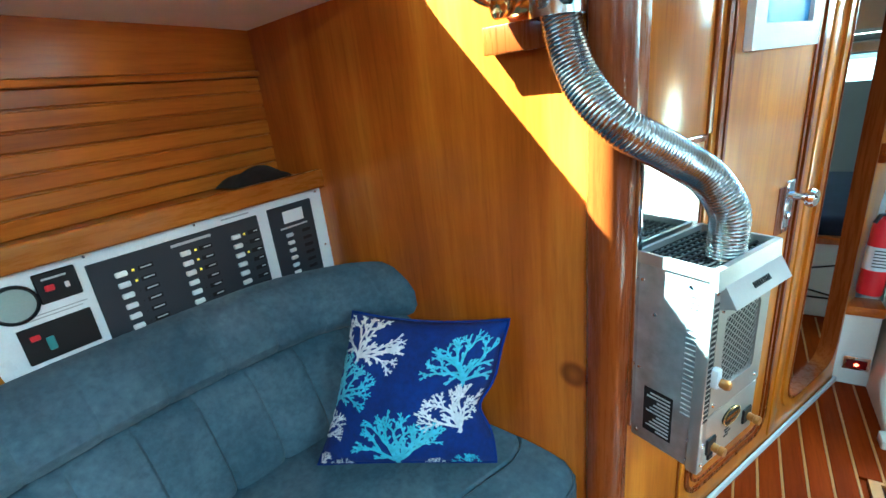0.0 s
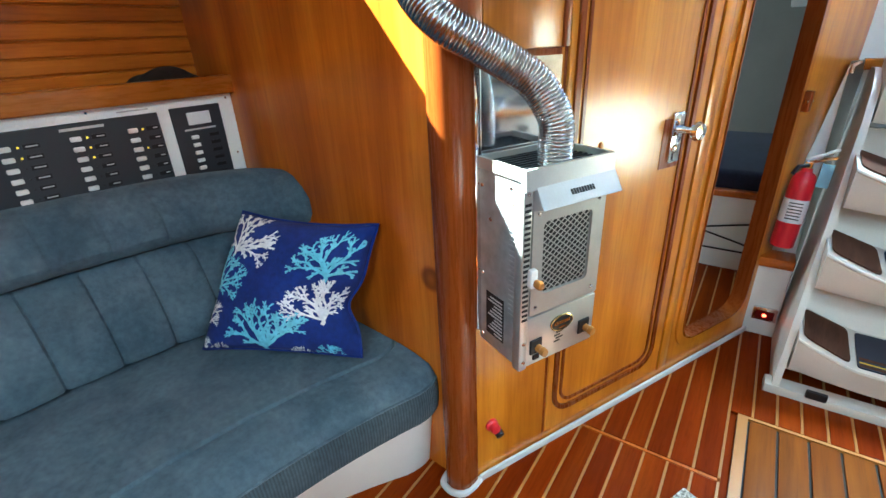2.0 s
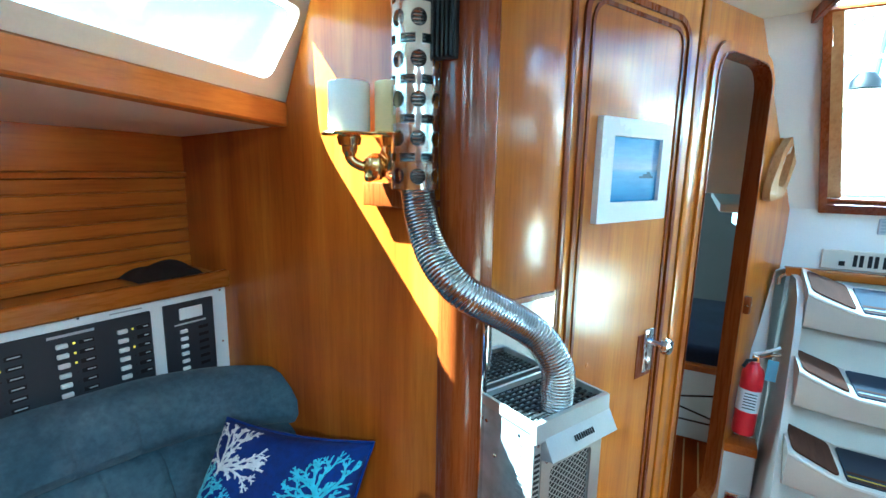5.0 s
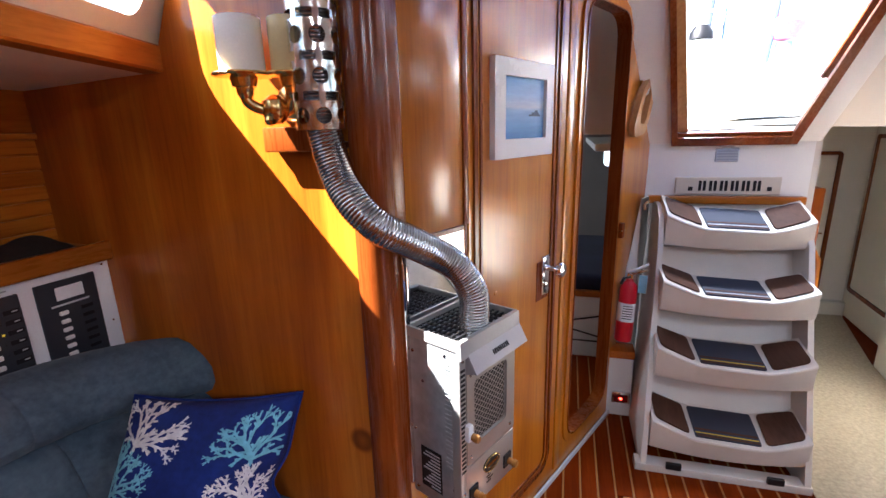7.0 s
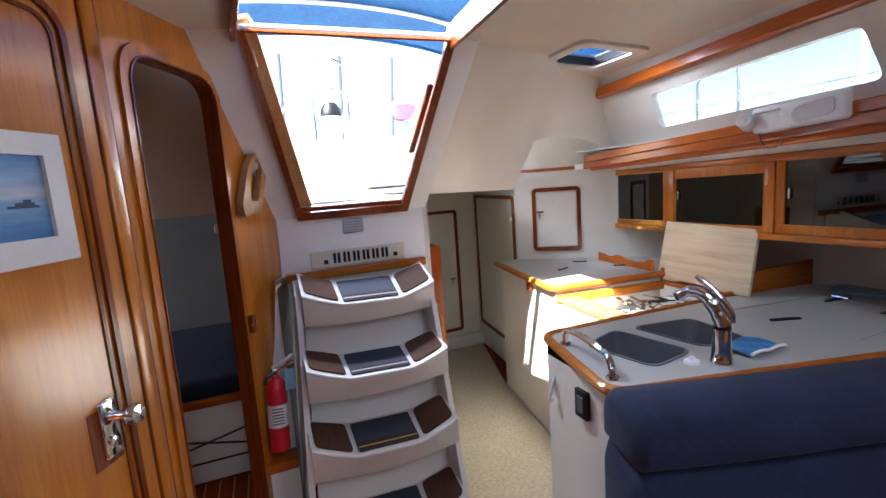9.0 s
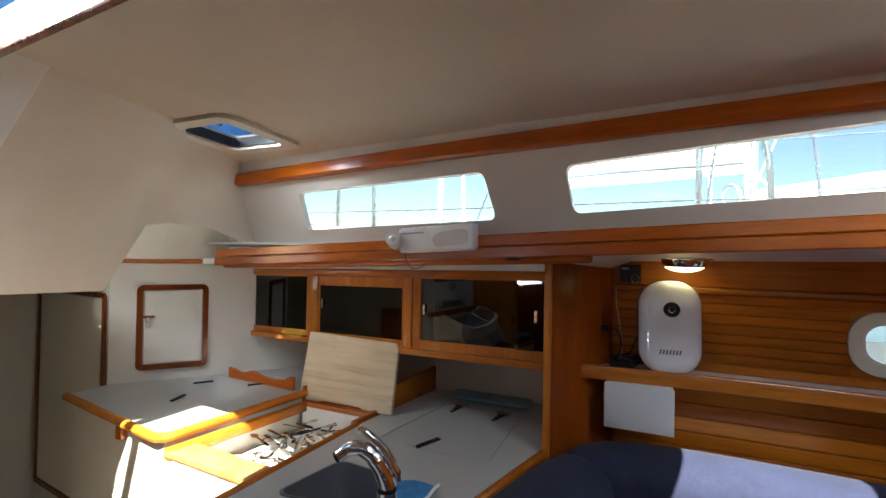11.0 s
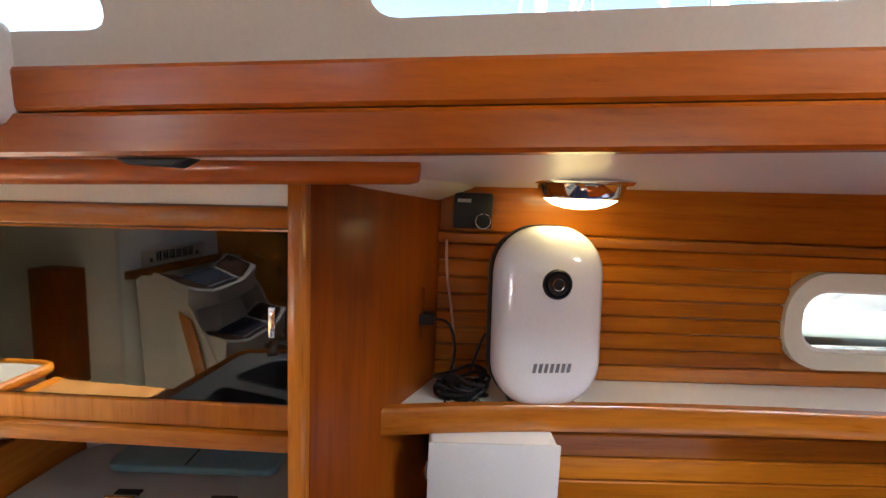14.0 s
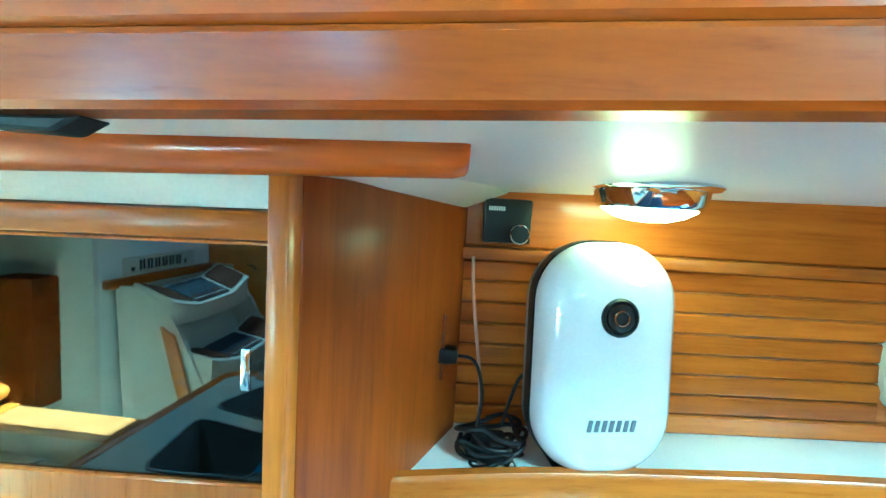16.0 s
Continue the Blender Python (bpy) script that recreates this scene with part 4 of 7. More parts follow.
# sconce, little shelf and louvre on the teak bulkhead
sc = thing("wall_sconce", (-0.2, 0.80, 1.5), "polished brass double wall lamp with white glass shades", "lamp")
OPAL = paint("opal glass", (0.85, 0.85, 0.82), 0.2)
# yellow base colour stands in for light shining through the second shade
OPAL2 = paint("lit-through opal glass", (0.72, 0.60, 0.30), 0.2)
part("wall_plate", lathe([(0.0, 0.0), (0.042, 0.0), (0.040, 0.010), (0.022, 0.020), (0.0, 0.022)], BULK @ pose(-0.060, 0.0, 1.492, 90), 24), GOLD, sc)
part("arm", tube(spline([(-0.160, 0.845, 1.490), (-0.162, 0.80, 1.478), (-0.178, 0.768, 1.480), (-0.196, 0.750, 1.494), (-0.198, 0.748, 1.515)], 6), 0.011, 12), GOLD, sc)
part("arm", tube(spline([(-0.156, 0.845, 1.490), (-0.150, 0.81, 1.478), (-0.130, 0.795, 1.482), (-0.116, 0.787, 1.498), (-0.114, 0.786, 1.515)], 6), 0.011, 12), GOLD, sc)
part("boss", lathe([(0.0, -0.030), (0.012, -0.028), (0.023, -0.018), (0.028, 0.0), (0.024, 0.017), (0.012, 0.027), (0.0, 0.030)], pose(-0.160, 0.785, 1.480), 22), GOLD, sc)
part("finial", lathe([(0.0, -0.012), (0.009, -0.008), (0.012, 0.0), (0.009, 0.008), (0.0, 0.012)], pose(-0.163, 0.768, 1.458), 16), GOLD, sc)
for x, y, r, mm in ((-0.198, 0.748, 0.043, OPAL), (-0.114, 0.786, 0.038, OPAL2)):
    k = r / 0.043
    cup = part("gallery", lathe([(0.0, -0.048), (0.010, -0.046), (0.016, -0.036), (0.017, -0.024), (0.023, -0.022), (0.026, -0.006), (0.056 * k, -0.003), (0.058 * k, 0.001), (0.056 * k, 0.004), (0.0, 0.005)], pose(x, y, 1.545), 28), GOLD, sc)
    part("shade", lathe([(0.040 * k, 0.004), (0.043 * k, 0.010), (0.0425 * k, 0.102), (0.040 * k, 0.104), (0.0385 * k, 0.100), (0.038 * k, 0.008)], pose(x, y, 1.545), 28), mm, cup, "frosted glass shade")
ledge = thing("small_shelf", on_bulk(0.0, -0.03, 1.40), "small dark mahogany ledge under the wall lamp", "shelf")
part("board", box(-0.125, 0.075, -0.030, 0.0, 1.398, 1.412, 0.004, 2, m=BULK), MAHOG_V, ledge)
part("front", box(-0.125, 0.075, -0.036, -0.026, 1.392, 1.445, 0.004, 2, m=BULK), MAHOG_V, ledge)
lou = thing("louvre", (0.018, 0.78, 1.668), "black ribbed louvre strip on the corner post", "vent")
part("backing", box(-0.016, 0.032, 0.777, 0.792, 1.682, 1.985, 0.002, 1), PLASTIC_K, lou)
for k in range(5):
    part("slat", box(-0.014 + k * 0.0095, -0.009 + k * 0.0095, 0.767, 0.777, 1.685, 1.982, 0.0015, 1), PLASTIC_K, lou)

# ---- steps ----
steps = thing("companionway_steps", (1.1, 2.0, 0), "white moulded companionway steps with dark nonskid treads", "steps")
# front edge's y and z, back's rise, centre's x
RUNG = [(2.145, 0.974, 0.056, 1.155), (1.965, 0.720, 0.026, 1.130), (1.855, 0.458, 0.028, 1.112), (1.765, 0.169, 0.032, 1.100)]
NAVYGRIP = paint("navy nonskid", (0.028, 0.034, 0.055), 0.75, 0.2, relief=0.4)
BROWNGRIP = wood("brown teak-look nonskid", (0.055, 0.028, 0.020), (0.085, 0.042, 0.030), (0.12, 0.06, 0.042), "y", rough=0.6, coat=0.0)
YELLOW = paint("yellow line", (0.75, 0.52, 0.02), 0.5)
SILVER = paint("pale line", (0.5, 0.5, 0.5), 0.5)
for x0, x1, sg in ((0.772, 0.845, 1), (1.395, 1.452, -1)):
    edge = [(1.80, -0.012), (1.735, 0.02), (1.79, 0.16), (2.13, 0.90), (2.20, 1.00), (2.30, 1.055), (2.42, 1.055), (2.42, -0.012)]
    rows_ = [[Vector((x0 + (x1 - x0) * max(z, 0.0) / 1.05 + dx, y, z)) for y, z in edge] for dx in (0.0, 0.022 * sg)]
    part("stringer", loft(rows_, True), STEP_W, steps)
part("back", slab([(0.815, 1.87, 0.03), (0.87, 2.26, 0.86), (1.425, 2.26, 0.86), (1.375, 1.87, 0.03)], (0, 0.02, 0)), STEP_W, steps)
part("foot", slab([(0.752, 1.735, -0.012), (1.405, 1.735, -0.012), (1.405, 1.80, -0.012), (0.752, 1.80, -0.012)], (0, 0, 0.045), 0.006, 2), STEP_W, steps)


for n, (yf, zt, rise, xc) in enumerate(RUNG):
    def top(x, y):
        """Height of the dished step: the ends turn up, the back is higher, the port end hangs a little."""
        e = max(0.0, abs(x - xc) - 0.125) / 0.16
        return zt + 0.050 * e * (0.75 + 0.25 * e) + rise * (y - yf) / 0.17 - 0.035 * (x - xc)

    def front(x):
        return yf - 0.020 * (1 - ((x - xc) / 0.29) ** 2)

    xs = [xc + 0.29 * (k / 14 - 1) for k in range(29)]
    secs = []
    for x in xs:
        f, hang = front(x), 0.085 + 0.012 * (1 - ((x - xc) / 0.29) ** 2)
        t_ = top(x, yf)
        secs.append([Vector(p) for p in ((x, f + 0.006, t_ - 0.016), (x, f + 0.001, t_ - 0.010), (x, f + 0.003, t_ - 0.003), (x, f + 0.010, top(x, f + 0.010)), (x, yf + 0.19, top(x, yf + 0.19)), (x, yf + 0.19, zt - 0.06), (x, f + 0.060, zt - hang), (x, f + 0.024, zt - hang + 0.004), (x, f + 0.012, zt - hang + 0.020))])
    step = part("step", loft(secs, True), STEP_W, steps)
    def mat_on(pts, lift_, thick, r):
        """A thin mat with rounded corners that follows the step's top."""
        return slab([(x, y, top(x, y) + lift_) for x, y in (round_poly(pts, r, 4) if r else pts)], (0, 0, thick))

    part("middle_tread", mat_on([(xc - 0.121, yf + 0.002), (xc + 0.121, yf + 0.002), (xc + 0.124, yf + 0.172), (xc - 0.124, yf + 0.172)], 0.001, 0.005, 0.010), NAVYGRIP, step, "navy nonskid tread")
    for k, mm in ((0, BROWNGRIP), (1, YELLOW if n > 1 else SILVER), (2, BROWNGRIP)):
        y0 = yf + 0.006 + k * 0.016
        part("tread_line", mat_on([(xc - 0.117, y0), (xc + 0.117, y0), (xc + 0.117, y0 + (0.011 if k != 1 else 0.005)), (xc - 0.117, y0 + (0.011 if k != 1 else 0.005))], 0.0062, 0.0006, 0), mm, step)
    for sg in (-1, 1):
        part("wedge_tread", mat_on([(xc + sg * 0.140, yf + 0.004), (xc + sg * 0.276, yf + 0.022), (xc + sg * 0.278, yf + 0.172), (xc + sg * 0.146, yf + 0.174)], 0.002, 0.005, 0.022), BROWNGRIP, step, "brown nonskid tread wedge")
for x in (0.90, 1.27):
    cl = part("clip", box(x - 0.03, x + 0.03, 1.722, 1.738, 0.03, 0.06, 0.004, 2), PLASTIC_K, steps, "dark hinge clip")
part("side_strip", slab([(1.452, 2.12, 0.86), (1.452, 2.19, 0.90), (1.400, 2.0, 0.02), (1.400, 1.93, 0.02)], (0.016, 0, 0), 0.003, 2), TEAK_V, steps, "teak strip on the side")
for x in (0.79,):
    part("catch", tube([(x, 2.20, 1.085), (x - 0.02, 2.17, 1.075), (x - 0.02, 2.16, 1.05)], 0.006, 8), CHROME, steps)

# bulkhead round the steps
struct("trim_companionway", box(0.82, 1.50, 2.40, 2.44, 1.045, 1.083, 0.004, 2), TEAK_X, "teak trim below the number board")
struct("wall_niche", slab([(0.655, 2.165, -0.012), (0.775, 2.165, -0.012), (0.775, 2.20, 0.30), (0.775, 2.30, 1.08), (0.83, 2.42, 1.08), (0.70, 2.30, 0.80), (0.665, 2.19, 0.30)], (0.0, 0.02, 0), 0.0), WHITE, "white panel beside the steps")
struct("trim_niche", box(0.64, 0.775, 2.10, 2.20, 0.325, 0.365, 0.004, 2), MAHOG_Y, "mahogany ledge beside the steps")
struct("wall_niche_base", box(0.652, 0.775, 2.125, 2.165, -0.012, 0.325, 0.003, 1), WHITE, "white base panel beside the steps")
alarm = thing("courtesy_light", (0.72, 2.12, 0.09), "small chrome step light glowing red", "light")
part("case", box(0.682, 0.768, 2.112, 2.128, 0.075, 0.135, 0.004, 2), CHROME, alarm)
part("lens", box(0.692, 0.758, 2.108, 2.113, 0.083, 0.122, 0.002, 1), paint("dark red lens", (0.12, 0.005, 0.005), 0.2), alarm)
part("lamp", lathe([(0.0, 0.0), (0.008, 0.0), (0.006, 0.003), (0.0, 0.004)], pose(0.725, 2.108, 0.102, 90), 12), glow("red glow", (1.0, 0.05, 0.02), 0.7), alarm)

ext = thing("fire_extinguisher", (0.71, 2.13, 0.40), "red fire extinguisher hung beside the steps", "extinguisher")
EM = pose(0.712, 2.105, 0.425, -6, 3, 0)
part("cylinder", lathe([(0.0, 0.0), (0.036, 0.0), (0.040, 0.008), (0.040, 0.255), (0.034, 0.278), (0.018, 0.292), (0.016, 0.305), (0.0, 0.306)], EM, 28), RED, ext)
part("label", lathe([(0.0404, 0.10), (0.0408, 0.10), (0.0408, 0.19), (0.0404, 0.19)], EM, 28), PLASTIC_W, ext, "white instruction label")
part("label_print", joined(*[box(-0.022, 0.022, -0.0415, -0.0408, 0.115 + k * 0.012, 0.119 + k * 0.012, m=EM) for k in range(6)]), PLASTIC_K, ext)
part("valve", joined(box(-0.012, 0.012, -0.012, 0.012, 0.300, 0.330, 0.003, 1, m=EM), tube([EM @ Vector(p) for p in ((0, 0.0, 0.325), (0.03, -0.02, 0.34), (0.075, -0.02, 0.355))], 0.006, 8)), CHROME, ext)
part("lever", tube([EM @ Vector(p) for p in ((-0.01, 0.0, 0.335), (0.03, -0.02, 0.358), (0.07, -0.022, 0.385))], 0.006, 8), PLASTIC_W, ext)
part("tag", box(0.035, 0.072, -0.03, -0.028, 0.245, 0.33, 0.001, 1, m=EM), paint("pale blue tag", (0.25, 0.50, 0.65), 0.5), ext, "pale blue inspection tag")
part("nozzle", tube([EM @ Vector(p) for p in ((0, -0.012, 0.315), (-0.03, -0.03, 0.31), (-0.042, -0.035, 0.28))], 0.007, 8), PLASTIC_K, ext)

nb = thing("number_board", (1.18, 2.43, 1.09), "pale board with bold black characters under the companionway", "sign")
part("board", box(0.942, 1.398, 2.426, 2.439, 1.090, 1.172, 0.003, 1), paint("pale board", (0.68, 0.62, 0.50), 0.5), nb)
bars = []
for k in range(6):
    x = 1.045 + k * 0.047
    bars += [box(x, x + 0.013, 2.4235, 2.4255, 1.107, 1.156), box(x + 0.020, x + 0.033, 2.4235, 2.4255, 1.107, 1.156)]
for x in (1.0, 1.34):
    bars.append(box(x, x + 0.02, 2.4235, 2.4255, 1.107, 1.127))
for bm_ in bars:
    part("character_bar", bm_, PLASTIC_K, nb)
gp = thing("grille_plate", (1.15, 2.43, 1.28), "small grey louvred plate on the white bulkhead", "vent")
part("plate", box(1.105, 1.205, 2.428, 2.439, 1.245, 1.31, 0.003, 1), paint("grey plate", (0.42, 0.45, 0.50), 0.4), gp)
for k in range(4):
    part("slat", box(1.112, 1.198, 2.4255, 2.428, 1.254 + k * 0.013, 1.261 + k * 0.013), paint("grey slat", (0.30, 0.33, 0.38), 0.4) if k == 0 else bpy.data.materials["grey slat"], gp)

# companionway frame
TR = lambda u, z: Vector((u, 2.43 - (z - 1.345) * 0.68 - 0.004, z))
co = [(0.905, 1.335), (1.43, 1.335), (1.545, 2.012), (0.75, 2.012)]
ci = [(0.925, 1.372), (1.395, 1.372), (1.508, 2.006), (0.775, 2.006)]
struct("trim_companionway_frame", ring(co, ci, TR, Vector((0, -0.016, -0.012))), MAHOG_V, "mahogany frame round the companionway")
struct("trim_companionway_sill", slab([(0.915, 2.47, 1.372), (1.42, 2.47, 1.372), (1.42, 2.40, 1.372), (0.915, 2.40, 1.372)], (0, 0, 0.012), 0.003, 1), MAHOG_V, "mahogany sill")
TK = lambda u, z: TR(u, z) + Vector((0, 0.03, 0))
struct("trim_washboard_track", slab([TK(0.735, 2.04), TK(0.790, 2.05), TK(0.812, 2.02), TK(0.975, 1.385), TK(0.905, 1.385)], (0, 0.04, 0.027), 0.003, 1), bpy.data.materials["pale and sunlit teak"], "teak track for the washboards")
latch_ = thing("hatch_latch", TK(0.775, 1.93), "small chrome latch on the washboard track", "latch")
part("plate", slab([TK(0.765, 1.965) + Vector((0, -0.006, 0)), TK(0.795, 1.965) + Vector((0, -0.006, 0)), TK(0.808, 1.91) + Vector((0, -0.006, 0)), TK(0.78, 1.91) + Vector((0, -0.006, 0))], (0, 0.006, 0.004), 0.001, 1), CHROME, latch_)
struct("trim_washboard_track_low", slab([TR(1.40, 1.60) + Vector((0, -0.01, 0)), TR(1.425, 1.60) + Vector((0, -0.01, 0)), TR(1.475, 1.86) + Vector((0, -0.01, 0)), TR(1.45, 1.86) + Vector((0, -0.01, 0))], (0, -0.012, -0.01), 0.002, 1), MAHOG_V, "teak track for the washboards")
for x0, x1, nm in ((1.47, 1.525, "trim_hatch_port"), (0.80, 0.745, "trim_hatch_starboard")):
    sg = 1 if x1 > x0 else -1
    struct(nm, slab([(x0, 1.15, 2.055), (x1, 1.99, 2.055), (x1, 1.99, 1.972), (x0, 1.15, 1.972)], (sg * 0.02, 0, 0), 0.003, 1), MAHOG_V, "mahogany coaming of the hatch")
struct("sliding_hatch", box(0.72, 1.55, 0.85, 1.325, 2.062, 2.085, 0.004, 2), WHITE, "white sliding hatch pushed partly back")
struct("trim_hatch_forward", box(0.80, 1.47, 1.13, 1.15, 1.972, 2.055, 0.003, 1), MAHOG_V, "mahogany coaming of the hatch")

# aft cabin behind the doorway
berth = thing("berth", (0.4, 3.2, 0), "aft cabin berth with navy mattress and white front", "bed")
part("front", box(-1.3, 1.18, 2.76, 2.79, -0.012, 0.41, 0.003, 1), WHITE, berth)
part("rail", box(-1.3, 1.18, 2.735, 2.79, 0.40, 0.435, 0.004, 2), MAHOG_Y, berth, "mahogany rail")
part("mattress", box(-1.3, 1.18, 2.78, 3.95, 0.36, 0.53, 0.04, 4), NAVY, berth)
part("base", box(-1.3, 1.18, 2.79, 3.95, 0.0, 0.36), WHITE, berth)
for a, b in (((-0.2, 0.08), (0.95, 0.34)), ((-0.2, 0.34), (0.95, 0.06)), ((-0.2, 0.10), (0.95, 0.10))):
    part("cord", tube([(a[0], 2.752, a[1]), (b[0], 2.752, b[1])], 0.005, 6), PLASTIC_K, berth, "dark cord stretched across")
# cream liner; its shade is put into a dark grey colour
struct("aft_cabin_panel", holed([(-1.45, 0.50), (1.2, 0.50), (1.2, 1.38), (-1.45, 1.38)], [rrect(0.70, 1.07, 1.10, 1.265, 0.04)], lambda x, z: Vector((x, 3.955, z)), (0, 0.03, 0)), paint("shaded cream liner", (0.17, 0.155, 0.135), 0.7, 0.12), "cream liner of the aft cabin, painted grey for shade")
# dark mahogany stands in for the shade on this pale side
struct("aft_cabin_side", box(-1.455, -1.43, 1.93, 3.95, 0.0, 1.38), MAHOG_V, "side lining of the aft cabin, darkened for shade")
struct("aft_cabin_lining", box(-1.45, 1.2, 2.5, 3.99, 1.385, 1.40), CREAM, "cream lining under the cockpit seat")
struct("aft_cabin_face", slab([(-1.4, 2.5, 1.388), (0.80, 2.47, 1.388), (0.72, 2.30, 2.0), (-1.4, 2.3, 2.0)], (0, 0.03, 0)), CREAM, "cream lining of the aft cabin")
struct("aft_cabin_wall", box(1.2, 1.22, 2.47, 3.98, -0.012, 1.30), CREAM, "cream partition of the aft cabin")
struct("aft_cabin_wall_fwd", box(-1.45, -0.6, 1.9, 1.93, -0.012, 1.6), CREAM, "cream partition of the aft cabin")

# ---- starboard shelf, switch panel and lining ----
def slide(y):
    return -0.885 - 0.11 * (0.925 - y)


PANEL = Matrix.Translation((-0.885, 0.925, 0)) @ Matrix.Rotation(math.atan2(-1, -0.11), 4, "Z")
# local x runs forward along the panel, local y points into the cabin


def panel_box(u0, u1, d0, d1, z0, z1, bev=0.0, seg=2):
    return box(u0, u1, d0, d1, z0, z1, bev, seg, m=PANEL)


swp = thing("switch_panel", (-0.93, 0.5, 0.86), "white electrical panel with black breaker boards", "panel")
part("backing", panel_box(0.0, 0.865, -0.02, 0.0, 0.80, 1.093, 0.002, 1), PLASTIC_W, swp)
part("end_stile", slab([PANEL @ Vector(p) for p in ((0.865, 0.004, 1.10), (0.905, 0.004, 1.10), (0.865, 0.004, 0.80), (0.825, 0.004, 0.80))], PANEL.to_3x3() @ Vector((0, -0.03, 0)), 0.002, 1), DOOR_V, swp, "teak end stile")
BLK = paint("breaker board black", (0.022, 0.026, 0.034), 0.42, 0.15)
main = part("breaker_board", panel_box(0.232, 0.645, 0.0, 0.008, 0.80, 1.058, 0.002, 1), BLK, swp, "black breaker board")
part("title", panel_box(0.37, 0.47, 0.008, 0.0088, 1.040, 1.047), INK, main)
TOG = paint("white toggle", (0.80, 0.80, 0.78), 0.35)
LED = glow("amber pilot light", (1.0, 0.70, 0.05), 0.03)
for c in range(3):
    for r in range(7):
        u, z = (0.588, 0.443, 0.308)[c] - (0.012 if (c, r) == (0, 6) else 0.0), 1.018 - r * 0.0265
        tg = part("toggle", panel_box(u - 0.0125, u + 0.0125, 0.008, 0.018, z - 0.0062, z + 0.0062, 0.003, 2), TOG, main)
        part("tag", panel_box(u - 0.070, u - 0.036, 0.008, 0.0092, z - 0.006, z + 0.006), PLASTIC_K, main)
        part("tag_print", panel_box(u - 0.066, u - 0.042 - 0.006 * ((r * 3 + c) % 3), 0.0092, 0.0097, z - 0.0015, z + 0.0015), INK, main)
        if (c, r) in ((0, 0), (0, 1), (0, 6), (1, 0), (1, 1), (1, 2), (2, 0), (2, 2)):
            part("pilot_light", panel_box(u - 0.029, u - 0.024, 0.008, 0.010, z - 0.0025, z + 0.0025), LED, main)
        else:
            part("pilot_light", panel_box(u - 0.028, u - 0.025, 0.008, 0.009, z - 0.0015, z + 0.0015), PLASTIC_K, main)
ac = part("small_breaker_board", panel_box(0.048, 0.198, 0.0, 0.008, 0.82, 1.062, 0.002, 1), BLK, swp, "black shore power board")
part("meter", panel_box(0.085, 0.155, 0.008, 0.012, 1.008, 1.045, 0.002, 1), PLASTIC_W, ac)
part("title", panel_box(0.075, 0.170, 0.008, 0.0088, 0.992, 0.997), INK, ac)
for r in range(6):
    z = 0.972 - r * 0.024
    part("toggle", panel_box(0.135, 0.157, 0.008, 0.016, z - 0.0055, z + 0.0055, 0.002, 1), TOG, ac)
    part("tag", panel_box(0.070, 0.100, 0.008, 0.0092, z - 0.005, z + 0.005), PLASTIC_K, ac)
gm_ = PANEL @ pose(0.775, 0.0, 1.022, -90)
gauge = part("round_gauge", lathe([(0.0, 0.0), (0.041, 0.0), (0.041, 0.008), (0.037, 0.011), (0.036, 0.006), (0.0, 0.006)], gm_, 32), PLASTIC_K, swp, "round battery monitor with grey screen")
part("screen", lathe([(0.0, 0.0063), (0.034, 0.0063), (0.034, 0.0075), (0.0, 0.0075)], gm_, 28), paint("lcd grey", (0.34, 0.40, 0.37), 0.25), gauge)
g2 = part("gas_control", panel_box(0.650 + 0.012, 0.735, 0.0, 0.007, 1.005, 1.070, 0.002, 1), PLASTIC_K, swp, "black gas control plate")
part("red_key", panel_box(0.705, 0.722, 0.007, 0.012, 1.030, 1.043, 0.002, 1), RED, g2)
part("key", panel_box(0.680, 0.688, 0.007, 0.012, 1.028, 1.040, 0.001, 1), TOG, g2)
part("print", panel_box(0.680, 0.722, 0.007, 0.0076, 1.054, 1.058), INK, g2)
g3 = part("charger_remote", panel_box(0.662, 0.790, 0.0, 0.007, 0.888, 0.968, 0.002, 1), PLASTIC_K, swp, "black charger remote")
part("red_lamp", panel_box(0.758, 0.775, 0.007, 0.011, 0.938, 0.950, 0.002, 1), RED, g3)
part("rocker", panel_box(0.738, 0.752, 0.007, 0.012, 0.908, 0.938, 0.002, 1), paint("teal rocker", (0.10, 0.32, 0.32), 0.3), g3)
for u, z in ((0.02, 1.075), (0.02, 0.9), (0.40, 1.078), (0.845, 1.075), (0.64, 1.078)):
    part("screw", lathe([(0.0, 0.0), (0.004, 0.0), (0.003, 0.002), (0.0, 0.002)], PANEL @ pose(u, 0.0, z, -90), 8), CHROME, swp)
GREYPRINT = paint("grey print", (0.4, 0.4, 0.4), 0.5)
for u0, u1, z0, z1 in ((0.66, 0.79, 0.985, 0.987), (0.67, 0.78, 0.978, 0.980), (0.25, 0.33, 1.068, 1.072)):
    part("print", panel_box(u0, u1, 0.0, 0.0006, z0, z1), GREYPRINT, swp)

struct("shelf_starboard", slab([(slide(0.945) - 0.02, 0.945, 1.105), (slide(-1.2) - 0.02, -1.2, 1.105), (-1.12, -1.2, 1.105), (-1.12, 0.955, 1.105)], (0, 0, 0.02)), TEAK_Y, "teak shelf behind the settee")
